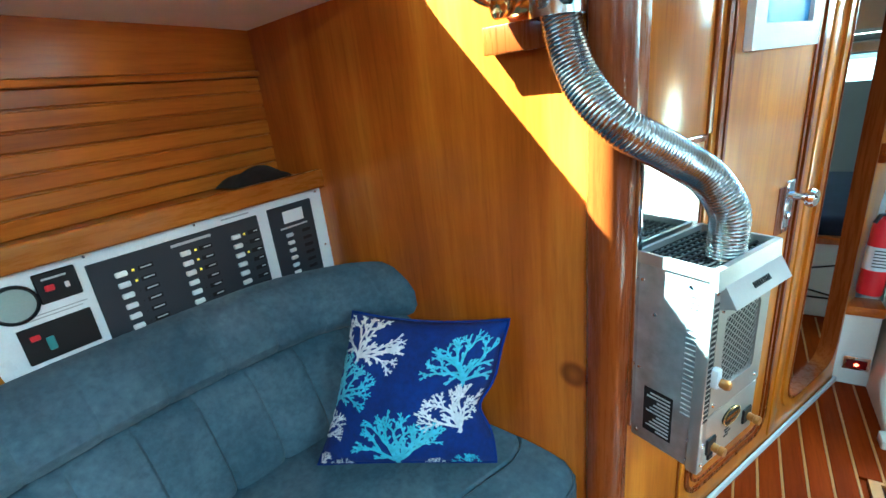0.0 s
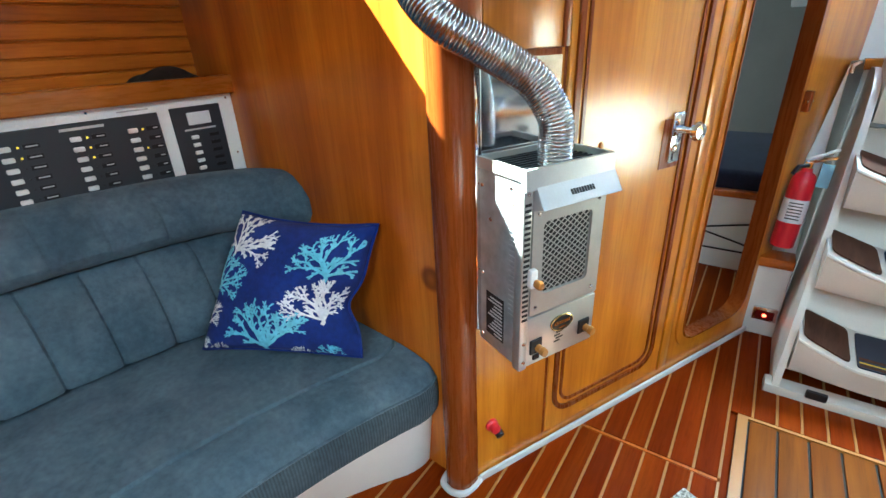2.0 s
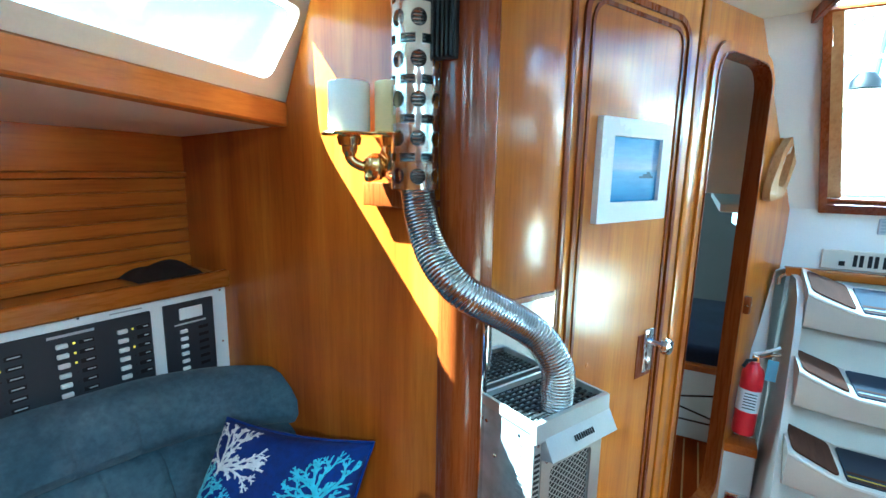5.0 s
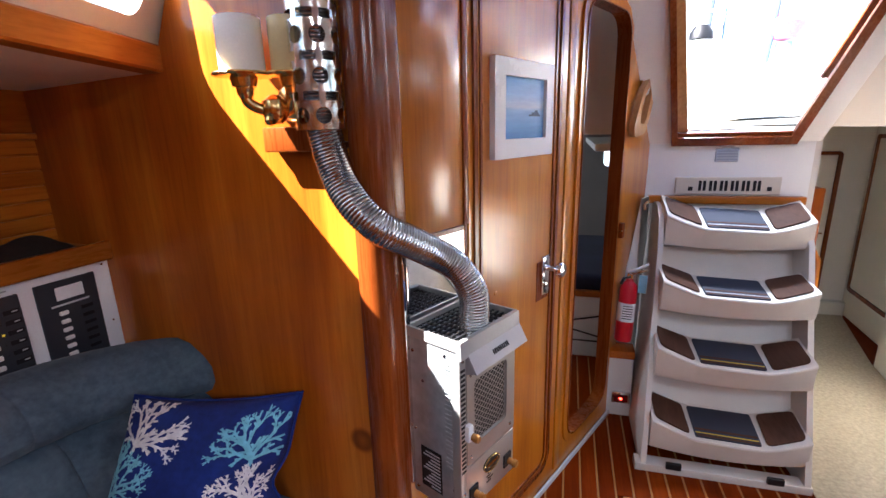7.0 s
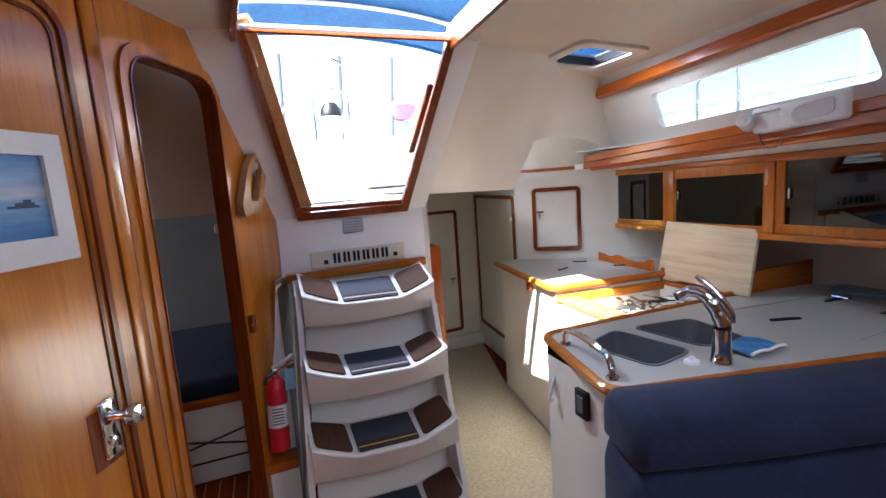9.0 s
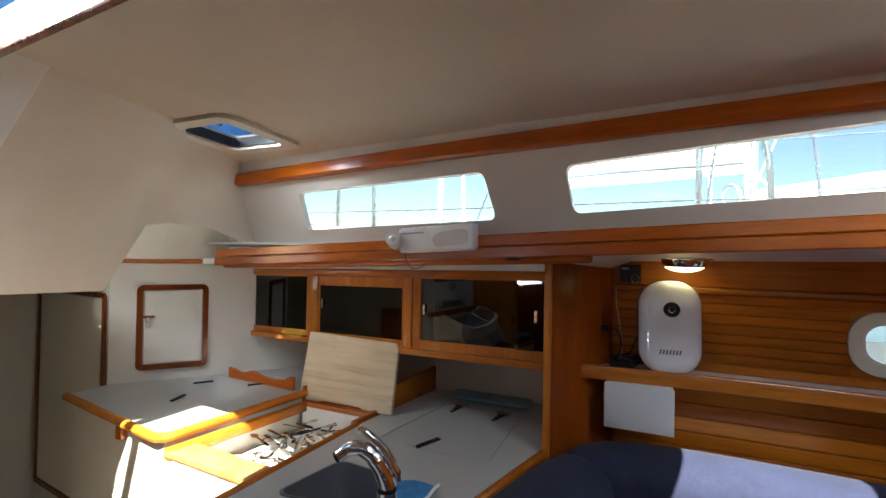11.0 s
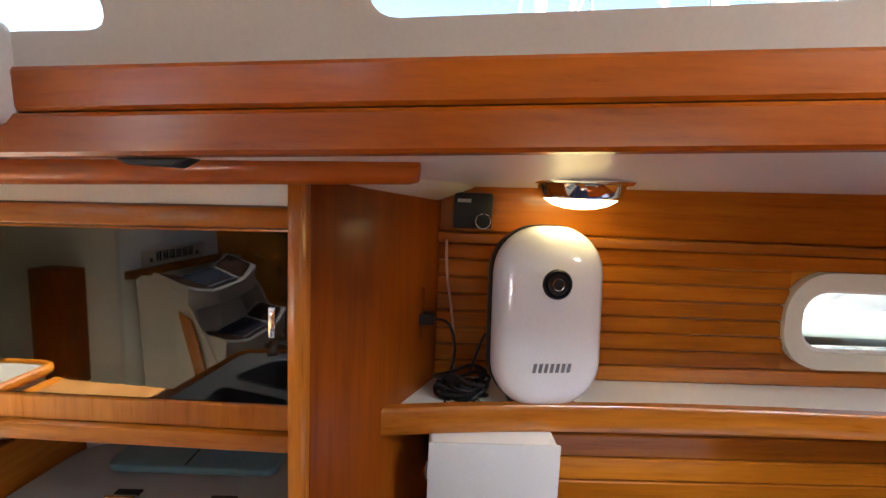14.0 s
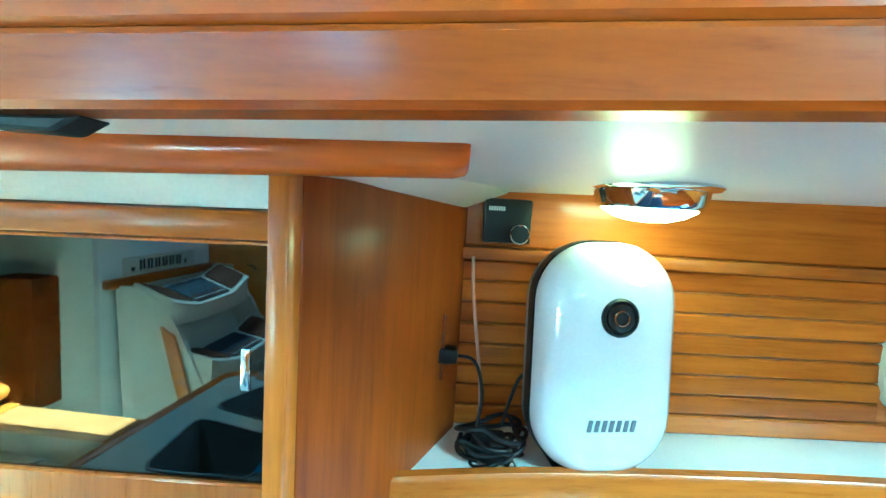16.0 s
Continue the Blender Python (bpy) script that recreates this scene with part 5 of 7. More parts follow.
struct("trim_shelf_starboard", slab([(slide(0.925) + 0.032, 0.925, 1.088), (slide(-1.2) + 0.032, -1.2, 1.088), (slide(-1.2) + 0.006, -1.2, 1.088), (slide(0.925) + 0.006, 0.925, 1.088)], (0, 0, 0.056), 0.008, 3), wood("golden teak fiddle", (0.28, 0.080, 0.008), (0.42, 0.14, 0.014), (0.54, 0.21, 0.024), "y", rough=0.25), "golden teak fiddle rail on the shelf")
struct("panel_under_shelf", slab([(slide(0.04) - 0.012, 0.04, 0.62), (slide(-1.2) - 0.012, -1.2, 0.62), (slide(-1.2) - 0.012, -1.2, 1.09), (slide(0.04) - 0.012, 0.04, 1.09)], (-0.015, 0, 0)), TEAK_Y, "teak panelling beside the switch panel")

hs = bpy.data.objects["hull_side_starboard"]
shared = {}


def plank_row(parent, x, side, y0, y1, z0, h, gap, mat_, th=0.010):
    """One lining plank with chamfered long edges."""
    c = 0.003
    a = z0 + gap / 2
    b = z0 + h - gap / 2
    sec = [(0, a), (side * (th - c), a), (side * th, a + c), (side * th, b - c), (side * (th - c), b), (0, b)]
    bm = loft([[Vector((x + dx, y, z)) for dx, z in sec] for y in (y0, y1)], True)
    ob = new("plank", mesh_of(bm, "plank", mat_, 0))
    ob.parent = parent
    return ob


PLANK_Y = wood("varnished lining plank", (0.28, 0.066, 0.005), (0.46, 0.14, 0.011), (0.58, 0.215, 0.022), "y", rough=0.30, coat=0.4)
for k in range(7):
    plank_row(hs, -1.10, 1, -2.5, 0.97, 1.125 + k * 0.0442, 0.0442, 0.004, PLANK_Y)
plank_row(hs, -1.10, 1, -2.5, 0.97, 1.45, 0.135, 0.003, PLANK_Y)
struct("trim_lining_starboard", box(-1.10, -1.075, -2.5, 0.95, 1.434, 1.452, 0.005, 2), TEAK_Y, "teak batten on the lining")
struct("trim_window_starboard", loft([[Vector((2.06 - port_x(y, 1.62) + dx, y, 1.582 - 0.042 * (y - 0.895) + z)) for dx, z in ((-0.03, 0.0), (0.026, 0.0), (0.032, 0.005), (0.032, 0.058), (0.026, 0.063), (-0.03, 0.063))] for y in (-2.5, -1.0, 0.0, 0.895)], True), wood("bright teak fascia", (0.34, 0.085, 0.009), (0.48, 0.15, 0.015), (0.6, 0.23, 0.028), "y", rough=0.3), "bright teak fascia under the window")

bag = thing("dark_pouch", (-1.0, 0.84, 1.125), "dark folded fabric pouch on the shelf corner", "pouch")
part("pouch", loft([[Vector((-1.085 + 0.13 * u, 0.70 + 0.20 * v, 1.125 + 0.045 * max(0.0, (1 - (2 * u - 1) ** 2)) ** 0.5 * max(0.02, (1 - (2 * v - 1) ** 2)) ** 0.5 * (1 + 0.15 * math.sin(9 * u + 5 * v)))) for u in [k / 12 for k in range(13)]] for v in [k / 14 for k in range(15)]]), fabric("dark brown canvas", (0.010, 0.006, 0.004), (0.020, 0.012, 0.009), sheen=0.0), bag)

# ---- pillow with coral print ----
pillow = thing("pillow", (-0.4, 0.62, 0.42), "royal blue cushion with white and aqua coral print", "pillow")
TL, TRc, BL, BR = Vector((-0.622, 0.720, 0.792)), Vector((-0.207, 0.833, 0.790)), Vector((-0.637, 0.511, 0.437)), Vector((-0.215, 0.722, 0.438))
PN = ((TRc - TL).cross(TL - BL)).normalized()
if PN.y > 0:
    PN = -PN


def pil(u, v, side=1.0, off=0.0):
    """A point of the cushion: u across, v down."""
    su, sv = 2 * u - 1, 2 * v - 1
    # the edges draw in between the corners
    u2 = 0.5 + 0.5 * su * (1 - 0.10 * (1 - sv * sv))
    v2 = 0.5 + 0.5 * sv * (1 - 0.09 * (1 - su * su))
    # the lower right side is pinched, the foot sags forward over the seat
    u2 -= 0.075 * u ** 5 * math.exp(-((v - 0.60) / 0.13) ** 2)
    p = (TL * (1 - u2) + TRc * u2) * (1 - v2) + (BL * (1 - u2) + BR * u2) * v2
    p = p + PN * (0.045 * (1 - su * su) * v ** 4)
    b = ((1 - su * su) * (1 - sv * sv)) ** 0.46
    b *= 1 + 0.05 * math.sin(5 * su + 2.5 * sv) + 0.04 * math.sin(7 * sv - 3 * su)
    b -= 0.16 * math.exp(-(((u - 0.90) / 0.10) ** 2 + ((v - 0.62) / 0.16) ** 2))
    return p + PN * ((0.112 if side > 0 else -0.035) * max(0.0, b) + off)


G = 36
front = [[pil(i / G, j / G) for i in range(G + 1)] for j in range(G + 1)]
back = [[pil(i / G, j / G, -1.0) for i in range(G + 1)] for j in range(G + 1)]
BLUE = fabric("royal blue cotton", (0.003, 0.017, 0.145), (0.006, 0.028, 0.21), weave=700.0, sheen=0.0)
pb = joined(loft(front), loft(back))
bmesh.ops.remove_doubles(pb, verts=pb.verts[:], dist=0.0005)
bmesh.ops.recalc_face_normals(pb, faces=pb.faces[:])
part("cover", pb, BLUE, pillow, smooth=80)
edge = [pil(k / 24, 0) for k in range(24)] + [pil(1, k / 24) for k in range(24)] + [pil(1 - k / 24, 1) for k in range(24)] + [pil(0, 1 - k / 24) for k in range(24)]
part("piping", tube(edge, 0.0042, 8, True), BLUE, pillow)
CORAL_W = fabric("white coral print", (0.72, 0.72, 0.76), (0.84, 0.84, 0.86), weave=700.0, sheen=0.1)
CORAL_A = fabric("aqua coral print", (0.16, 0.50, 0.66), (0.24, 0.62, 0.76), weave=700.0, sheen=0.1)


def coral(rng, u, v, size, tilt):
    """Branching coral laid on the cushion as thin strips."""
    strips = []

    def grow(p, a, length, width, depth):
        n = 4
        pts = [p]
        ang = a
        for _ in range(n):
            ang += rng.uniform(-0.22, 0.22)
            pts.append((pts[-1][0] + math.sin(ang) * length / n, pts[-1][1] - math.cos(ang) * length / n))
        strips.append((pts, width))
        if depth:
            for sgn in (-1, 1):
                grow(pts[-1], ang + sgn * rng.uniform(0.20, 0.44), length * rng.uniform(0.62, 0.8), width * 0.80, depth - 1)
            for _ in range(1 if depth > 2 else 2):
                grow(pts[2], ang + rng.choice((-1, 1)) * rng.uniform(0.5, 0.9), length * 0.5, width * 0.8, max(0, depth - 3))

    for k in (-0.95, -0.48, -0.02, 0.42, 0.90):
        grow((u, v), tilt + k, size * (0.34 if abs(k) > 0.8 else 0.40), size * 0.072, 4)
    strips.append(([(u - 0.01, v + size * 0.16), (u, v + size * 0.08), (u, v)], size * 0.085))
    bm = bmesh.new()
    for pts, w in strips:
        pts = [q for q in pts if 0.012 < q[0] < 0.988 and 0.012 < q[1] < 0.988]
        if len(pts) < 2:
            continue
        rows = []
        for i, q in enumerate(pts):
            a, b = pts[max(0, i - 1)], pts[min(len(pts) - 1, i + 1)]
            d = Vector((b[0] - a[0], b[1] - a[1]))
            d = d.normalized() if d.length else Vector((1, 0))
            nrm = Vector((-d.y, d.x)) * w * 0.5 * (0.75 if i == len(pts) - 1 else 1.0)
            rows.append([bm.verts.new(pil(min(0.99, max(0.01, q[0] + s * nrm.x)), min(0.99, max(0.01, q[1] + s * nrm.y)), 1.0, 0.0014)) for s in (-1, 1)])
        for r0, r1 in zip(rows, rows[1:]):
            bm.faces.new((r0[0], r0[1], r1[1], r1[0]))
    bmesh.ops.recalc_face_normals(bm, faces=bm.faces[:])
    return bm


rng = random.Random(4)
CORALS = ((0.16, 0.27, 0.34, 0.45, CORAL_W), (0.85, 0.40, 0.33, -0.05, CORAL_A), (0.05, 0.56, 0.32, 0.30, CORAL_A), (0.86, 0.72, 0.30, -0.25, CORAL_W), (0.52, 0.96, 0.37, 0.02, CORAL_A), (0.0, 0.80, 0.20, 0.30, CORAL_W), (0.04, 1.0, 0.11, 0.9, CORAL_W), (0.20, 1.01, 0.08, 0.5, CORAL_W), (0.86, 1.0, 0.10, 0.3, CORAL_A), (0.72, 1.01, 0.07, -0.3, CORAL_W))
for u, v, s, tl, mm in CORALS:
    part("coral_print", coral(rng, u, v, s * 0.84, tl), mm, pillow, "printed coral branch", smooth=0)

# ---- galley ----
pen = thing("sink_counter", (2.2, 1.4, 0), "grey laminate sink counter with varnished teak edge", "counter")
PEN = round_poly([(1.725, 1.685), (1.612, 1.20), (2.79, 0.912), (3.05, 0.78), (3.22, 0.80), (3.22, 1.60), (2.60, 1.672)], 0.07, 6)
BAS = [[(1.775, 1.505), (1.965, 1.575), (2.025, 1.29), (1.83, 1.255)], [(2.045, 1.565), (2.30, 1.525), (2.27, 1.265), (2.09, 1.295)]]
BASR = [round_poly(b, 0.045, 6) for b in BAS]
part("worktop", holed(PEN, BASR, lambda x, y: Vector((x, y, 0.812)), (0, 0, 0.028)), COUNTER, pen)
cabm = slab([(1.71, 1.655, -0.012), (1.655, 1.575, -0.012), (1.645, 1.235, -0.012), (2.79, 0.94, -0.012), (3.2, 0.82, -0.012), (3.2, 1.58, -0.012), (2.6, 1.65, -0.012)], (0, 0, 0.826))
bmesh.ops.delete(cabm, geom=[f for f in cabm.faces if f.calc_center_median().z > 0.8], context="FACES")
part("cabinet", cabm, CREAM, pen, "cream cabinet front")
part("teak_edge", tube([Vector((x, y, 0.832)) for x, y in [(2.60, 1.678), (2.2, 1.685), (1.85, 1.690)] + round_poly([(1.85, 1.690), (1.720, 1.692), (1.605, 1.192), (2.785, 0.905)], 0.07, 8)[9:-9] + [(2.785, 0.905)]], 0.018, 10), TEAK_X, pen, "varnished teak edge")
SINKC = paint("dark grey composite", (0.13, 0.135, 0.15), 0.35, 0.1)
rimo = [Vector((sum(p[0] for p in b) / 4, sum(p[1] for p in b) / 4)) for b in BAS]
for b, c in zip(BASR, rimo):
    sh = lambda p, f: (c.x + (p[0] - c.x) * f, c.y + (p[1] - c.y) * f)
    part("basin", loft([[Vector((*sh(p, f), z)) for p in b] for f, z in ((1.055, 0.8405), (1.055, 0.845), (1.0, 0.845), (0.985, 0.83), (0.92, 0.70), (0.80, 0.672), (0.02, 0.668))], True, False), SINKC, pen, "dark grey sink basin")
fau = thing("faucet", (2.024, 1.18, 0.84), "chrome pull-out galley faucet", "faucet")
part("body", lathe([(0.0, 0.0), (0.034, 0.0), (0.034, 0.005), (0.031, 0.010), (0.029, 0.045), (0.0255, 0.095), (0.025, 0.108), (0.0, 0.110)], pose(2.024, 1.179, 0.842), 26), CHROME, fau)
part("collar", lathe([(0.0, 0.0), (0.0245, 0.0), (0.0245, 0.008), (0.0, 0.008)], pose(2.024, 1.179, 0.952), 24), PLASTIC_K, fau, "black ring")
part("spout", tube(spline([(2.026, 1.176, 0.960), (2.020, 1.186, 0.992), (2.008, 1.205, 1.030), (1.992, 1.230, 1.056), (1.974, 1.256, 1.060), (1.957, 1.281, 1.042)], 5), [0.025] * 6 + [0.023] * 5 + [0.020] * 5 + [0.018] * 5 + [0.0165] * 5, 16), CHROME, fau)
part("nozzle", lathe([(0.0, 0.0), (0.015, 0.0), (0.013, 0.008), (0.0, 0.009)], Matrix.Translation((1.957, 1.281, 1.042)) @ Vector((-0.017, 0.025, -0.018)).to_track_quat("Z", "Y").to_matrix().to_4x4(), 16), PLASTIC_K, fau, "dark nozzle")
part("lever", tube(spline([(2.040, 1.156, 0.972), (2.036, 1.161, 1.000), (2.014, 1.194, 1.062), (1.990, 1.230, 1.102), (1.983, 1.240, 1.110)], 5), [0.008] * 4 + [0.012] * 6 + [0.010] * 6 + [0.007] * 5, 12), CHROME, fau)
gr = thing("grab_rail", (1.70, 1.4, 0.84), "chrome grab rail at the end of the sink", "rail")
part("bar", tube(spline([(1.725, 1.56, 0.842), (1.722, 1.555, 0.875), (1.715, 1.535, 0.902), (1.695, 1.42, 0.915), (1.678, 1.30, 0.902), (1.672, 1.265, 0.875), (1.668, 1.255, 0.842)], 5), 0.0115, 10), CHROME, gr)
for x, y in ((1.725, 1.56), (1.668, 1.255)):
    part("foot", lathe([(0.0, 0.0), (0.021, 0.0), (0.019, 0.006), (0.0, 0.008)], pose(x, y, 0.842), 16), CHROME, gr)
plugb = thing("sink_plug", (1.955, 1.225, 0.842), "white sink plug on the counter", "plug")
part("disc", lathe([(0.0, 0.0), (0.024, 0.0), (0.022, 0.010), (0.010, 0.013), (0.008, 0.022), (0.0, 0.024)], pose(1.945, 1.218, 0.8415), 18), PLASTIC_W, plugb)
cl = thing("dish_cloth", (2.22, 1.2, 0.842), "folded blue and white dish cloth behind the faucet", "cloth")
part("cloth", loft([[Vector((2.12 + 0.16 * u - 0.02 * v, 1.155 + 0.11 * v, 0.8445 + 0.010 * abs(math.sin(6 * u + 3 * v)) + 0.004)) for u in [k / 10 for k in range(11)]] for v in [k / 8 for k in range(9)]]), fabric("blue cloth", (0.02, 0.14, 0.34), (0.05, 0.24, 0.48)), cl)
part("border", tube([Vector((2.12 + 0.16 * u, 1.152, 0.853 + 0.006 * abs(math.sin(6 * u)))) for u in [k / 10 for k in range(11)]], 0.005, 6), PLASTIC_W, cl)
swc = thing("power_outlet", (1.645, 1.36, 0.72), "black outlet on the sink cabinet's side", "outlet")
part("plate", box(1.632, 1.648, 1.335, 1.395, 0.67, 0.765, 0.004, 2), PLASTIC_K, swc)
part("insert", box(1.628, 1.633, 1.35, 1.38, 0.69, 0.745, 0.002, 1), paint("grey insert", (0.12, 0.12, 0.12), 0.4), swc)
hk = thing("hook", (1.66, 1.52, 0.68), "white hook on the cabinet's side", "hook")
part("hook", tube(spline([(1.655, 1.535, 0.74), (1.640, 1.535, 0.70), (1.632, 1.535, 0.67), (1.642, 1.535, 0.655)], 5), 0.007, 8), PLASTIC_W, hk)
# fridge lid fittings on the counter
lid = thing("icebox_lid", (2.75, 1.3, 0.84), "flush icebox lid with strap hinges in the worktop", "lid")
LIDQ = [(2.495, 1.527), (3.005, 1.455), (2.976, 1.095), (2.52, 1.08)]
GREYGAP = paint("grey joint", (0.16, 0.16, 0.155), 0.6)
PALEGAP = paint("pale sealant", (0.62, 0.60, 0.55), 0.6)
for a, b, gap, r in zip(LIDQ[:3], LIDQ[1:], (GREYGAP, PALEGAP, GREYGAP), (0.0012, 0.0022, 0.0008)):
    part("joint", tube([(a[0], a[1], 0.8402), (b[0], b[1], 0.8402)], r, 6), gap, lid)
part("panel", slab([(x, y, 0.8392) for x, y in ((2.50, 1.523), (3.001, 1.452), (2.973, 1.094), (2.525, 1.082))], (0, 0, 0.0012)), COUNTER, lid)
for x, y, lean in ((3.000, 1.385, 0.004), (2.985, 1.175, 0.016)):
    hg = part("hinge", joined(slab([(x - 0.005, y - 0.016, 0.8408), (x - 0.005, y + 0.016, 0.8408), (x - 0.09, y + 0.006 + lean, 0.8408), (x - 0.09, y - 0.006 + lean, 0.8408)], (0, 0, 0.006), 0.002, 1), box(x - 0.002, x + 0.036, y - 0.030, y + 0.026, 0.8408, 0.846, 0.002, 1)), PLASTIC_K, lid, "dark strap hinge")
    part("hinge_pin", tube([(x, y - 0.034, 0.8495), (x, y + 0.028, 0.8495)], 0.0062, 10), CHROME, hg, "chrome hinge barrel")
    part("hinge_screw", lathe([(0.0, 0.0), (0.006, 0.0), (0.004, 0.003), (0.0, 0.0035)], pose(x - 0.085, y + lean, 0.8466), 10), CHROME, hg)
pull = part("finger_latch", slab([(2.505, 1.345, 0.841), (2.52, 1.362, 0.841), (2.63, 1.322, 0.841), (2.615, 1.302, 0.841)], (0, 0, 0.004), 0.001, 1), PLASTIC_K, lid, "black latch")
part("latch_slot", slab([(2.53, 1.347, 0.8452), (2.535, 1.352, 0.8452), (2.605, 1.324, 0.8452), (2.60, 1.317, 0.8452)], (0, 0, 0.001)), CHROME, pull)
mt = thing("folded_mat", (3.18, 1.3, 0.842), "folded teal silicone mat at the back of the counter", "mat")
part("mat", slab([(x, y, 0.8415) for x, y in round_poly([(3.098, 1.485), (3.216, 1.485), (3.216, 1.092), (3.090, 1.088)], 0.03, 4)], (0, 0, 0.018), 0.006, 3), paint("teal silicone", (0.17, 0.33, 0.36), 0.42), mt)
part("fold", box(3.104, 3.21, 1.300, 1.304, 0.8592, 0.8602), DARKGAP, mt)
part("edge_band", tube([(3.106, 1.098, 0.850), (3.10, 1.12, 0.850), (3.107, 1.47, 0.850)], 0.0035, 6), paint("dark teal edge", (0.05, 0.11, 0.13), 0.5), mt)
# divider boards round the cutlery well
div = thing("fiddle_board", (2.9, 1.63, 0.84), "teak divider board between counter and cutlery well", "board")
part("board", slab([(2.60, 1.690, 0.79), (3.22, 1.612, 0.79), (3.22, 1.612, 0.955), (2.90, 1.652, 0.935), (2.82, 1.662, 0.925), (2.79, 1.666, 0.855), (2.60, 1.690, 0.848)], (0.003, 0.020, 0), 0.003, 1), TEAK_X, div)
div2 = thing("fiddle_board", (2.9, 2.0, 0.84), "scalloped teak divider board of the aft counter", "board")
part("board", slab([(2.74, 2.075, 0.79), (3.20, 2.02, 0.79), (3.20, 2.02, 0.965), (3.12, 2.03, 0.965), (3.10, 2.032, 0.935), (3.02, 2.042, 0.930), (2.99, 2.045, 0.955), (2.90, 2.056, 0.955), (2.87, 2.06, 0.915), (2.74, 2.075, 0.905)], (0.003, 0.018, 0), 0.003, 1), TEAK_X, div2)
well = thing("cutlery_well", (2.5, 1.9, 0.7), "teak-edged well full of loose cutlery and tools", "drawer")
part("tray", joined(slab([(2.16, 1.71, 0.70), (2.74, 1.69, 0.70), (2.74, 2.07, 0.70), (2.14, 2.12, 0.70)], (0, 0, 0.012)), box(2.72, 2.74, 1.69, 2.07, 0.70, 0.822)), WHITE, well)
part("front", slab([(2.085, 1.70, -0.012), (2.11, 2.16, -0.012), (2.135, 2.16, -0.012), (2.11, 1.70, -0.012)], (0, 0, 0.822)), CREAM, well, "cream front")
# the sun patch on this plank is put into its pale colour
part("front_rim", slab([(2.075, 1.70, 0.808), (2.10, 2.155, 0.808), (2.20, 2.145, 0.808), (2.175, 1.70, 0.808)], (0, 0, 0.026), 0.005, 2), bpy.data.materials["pale and sunlit teak"], well, "wide teak rim, coloured pale for the sun on it")
part("aft_rim", slab([(2.10, 2.11, 0.80), (2.86, 2.03, 0.80), (2.86, 2.06, 0.80), (2.10, 2.15, 0.80)], (0, 0, 0.04), 0.004, 2), TEAK_X, well)
part("shelf", slab([(2.72, 1.69, 0.822), (3.22, 1.63, 0.822), (3.22, 2.02, 0.822), (2.72, 2.07, 0.822)], (0, 0, 0.02)), MAHOG_Y, well, "mahogany ledge")
rng = random.Random(11)
for k in range(46):
    a = rng.uniform(0, 6.28)
    c = Vector((rng.uniform(2.30, 2.64), rng.uniform(1.78, 2.0), 0.725 + rng.uniform(0, 0.085)))
    L = rng.uniform(0.05, 0.085)
    d = Vector((math.cos(a), math.sin(a), rng.uniform(-0.15, 0.15)))
    n = Vector((-d.y, d.x, 0))
    p = [c - d * L, c - d * L * 0.2, c + d * L * 0.35, c + d * L]
    kind = k % 4
    if kind == 3:
        bm = joined(tube(p[:3], 0.007, 8), tube(p[2:], 0.004, 6))
        part("tool", bm, PLASTIC_K if k % 8 == 3 else PLASTIC_W, well)
    else:
        w0, w1 = (0.005, 0.016) if kind else (0.006, 0.009)
        rows = [[q - n * w, q - n * w * 0.5 + Vector((0, 0, -0.004 * (w > 0.01))), q + n * w * 0.5 + Vector((0, 0, -0.004 * (w > 0.01))), q + n * w] for q, w in ((p[0], w0 * 1.3), (p[1], w0 * 0.7), (p[2], w0), (p[2] + (p[3] - p[2]) * 0.4, w1), (p[3], w1 * 0.55))]
        bm = loft(rows)
        got = bmesh.ops.extrude_face_region(bm, geom=bm.faces[:])
        bmesh.ops.translate(bm, vec=(0, 0, 0.0022), verts=[g for g in got["geom"] if isinstance(g, bmesh.types.BMVert)])
        part("cutlery", bm, CHROME if k % 3 else STEEL, well)
cb = thing("cutting_board", (2.8, 1.85, 0.81), "pale wooden board with a notched foot leaning on the wall", "board")
part("board", slab([(2.744, 2.118, 0.843), (2.744, 1.995, 0.843), (2.746, 1.985, 0.851), (2.746, 1.765, 0.851), (2.744, 1.755, 0.843), (2.744, 1.602, 0.843), (2.797, 1.602, 1.125), (2.800, 1.622, 1.146), (2.801, 2.104, 1.156)], (0.020, 0, -0.004), 0.004, 2), BOARD, cb)

aftc = thing("galley_counter", (2.6, 2.5, 0), "grey laminate galley counter with varnished teak edge", "counter")
AFT = [(2.10, 2.165), (2.75, 2.085), (3.2, 2.02), (3.2, 2.34), (2.39, 2.99), (2.215, 2.985)]
part("worktop", slab([(x, y, 0.852) for x, y in AFT], (0, 0, 0.028)), COUNTER, aftc)
part("cabinet", slab([(2.115, 2.17, -0.012), (3.2, 2.04, -0.012), (3.2, 2.34, -0.012), (2.39, 2.985, -0.012), (2.235, 2.975, -0.012)], (0, 0, 0.866)), CREAM, aftc, "cream cabinet front")
part("teak_edge", tube([Vector((x, y, 0.872)) for x, y in [(2.78, 2.078)] + round_poly([(2.5, 2.105), (2.088, 2.155), (2.207, 2.985)], 0.06, 8)[9:-9] + [(2.207, 2.985)]], 0.018, 10), TEAK_Y, aftc, "varnished teak edge")
part("catch", box(2.135, 2.165, 2.46, 2.495, 0.795, 0.848, 0.003, 1), MAHOG_Y, aftc)
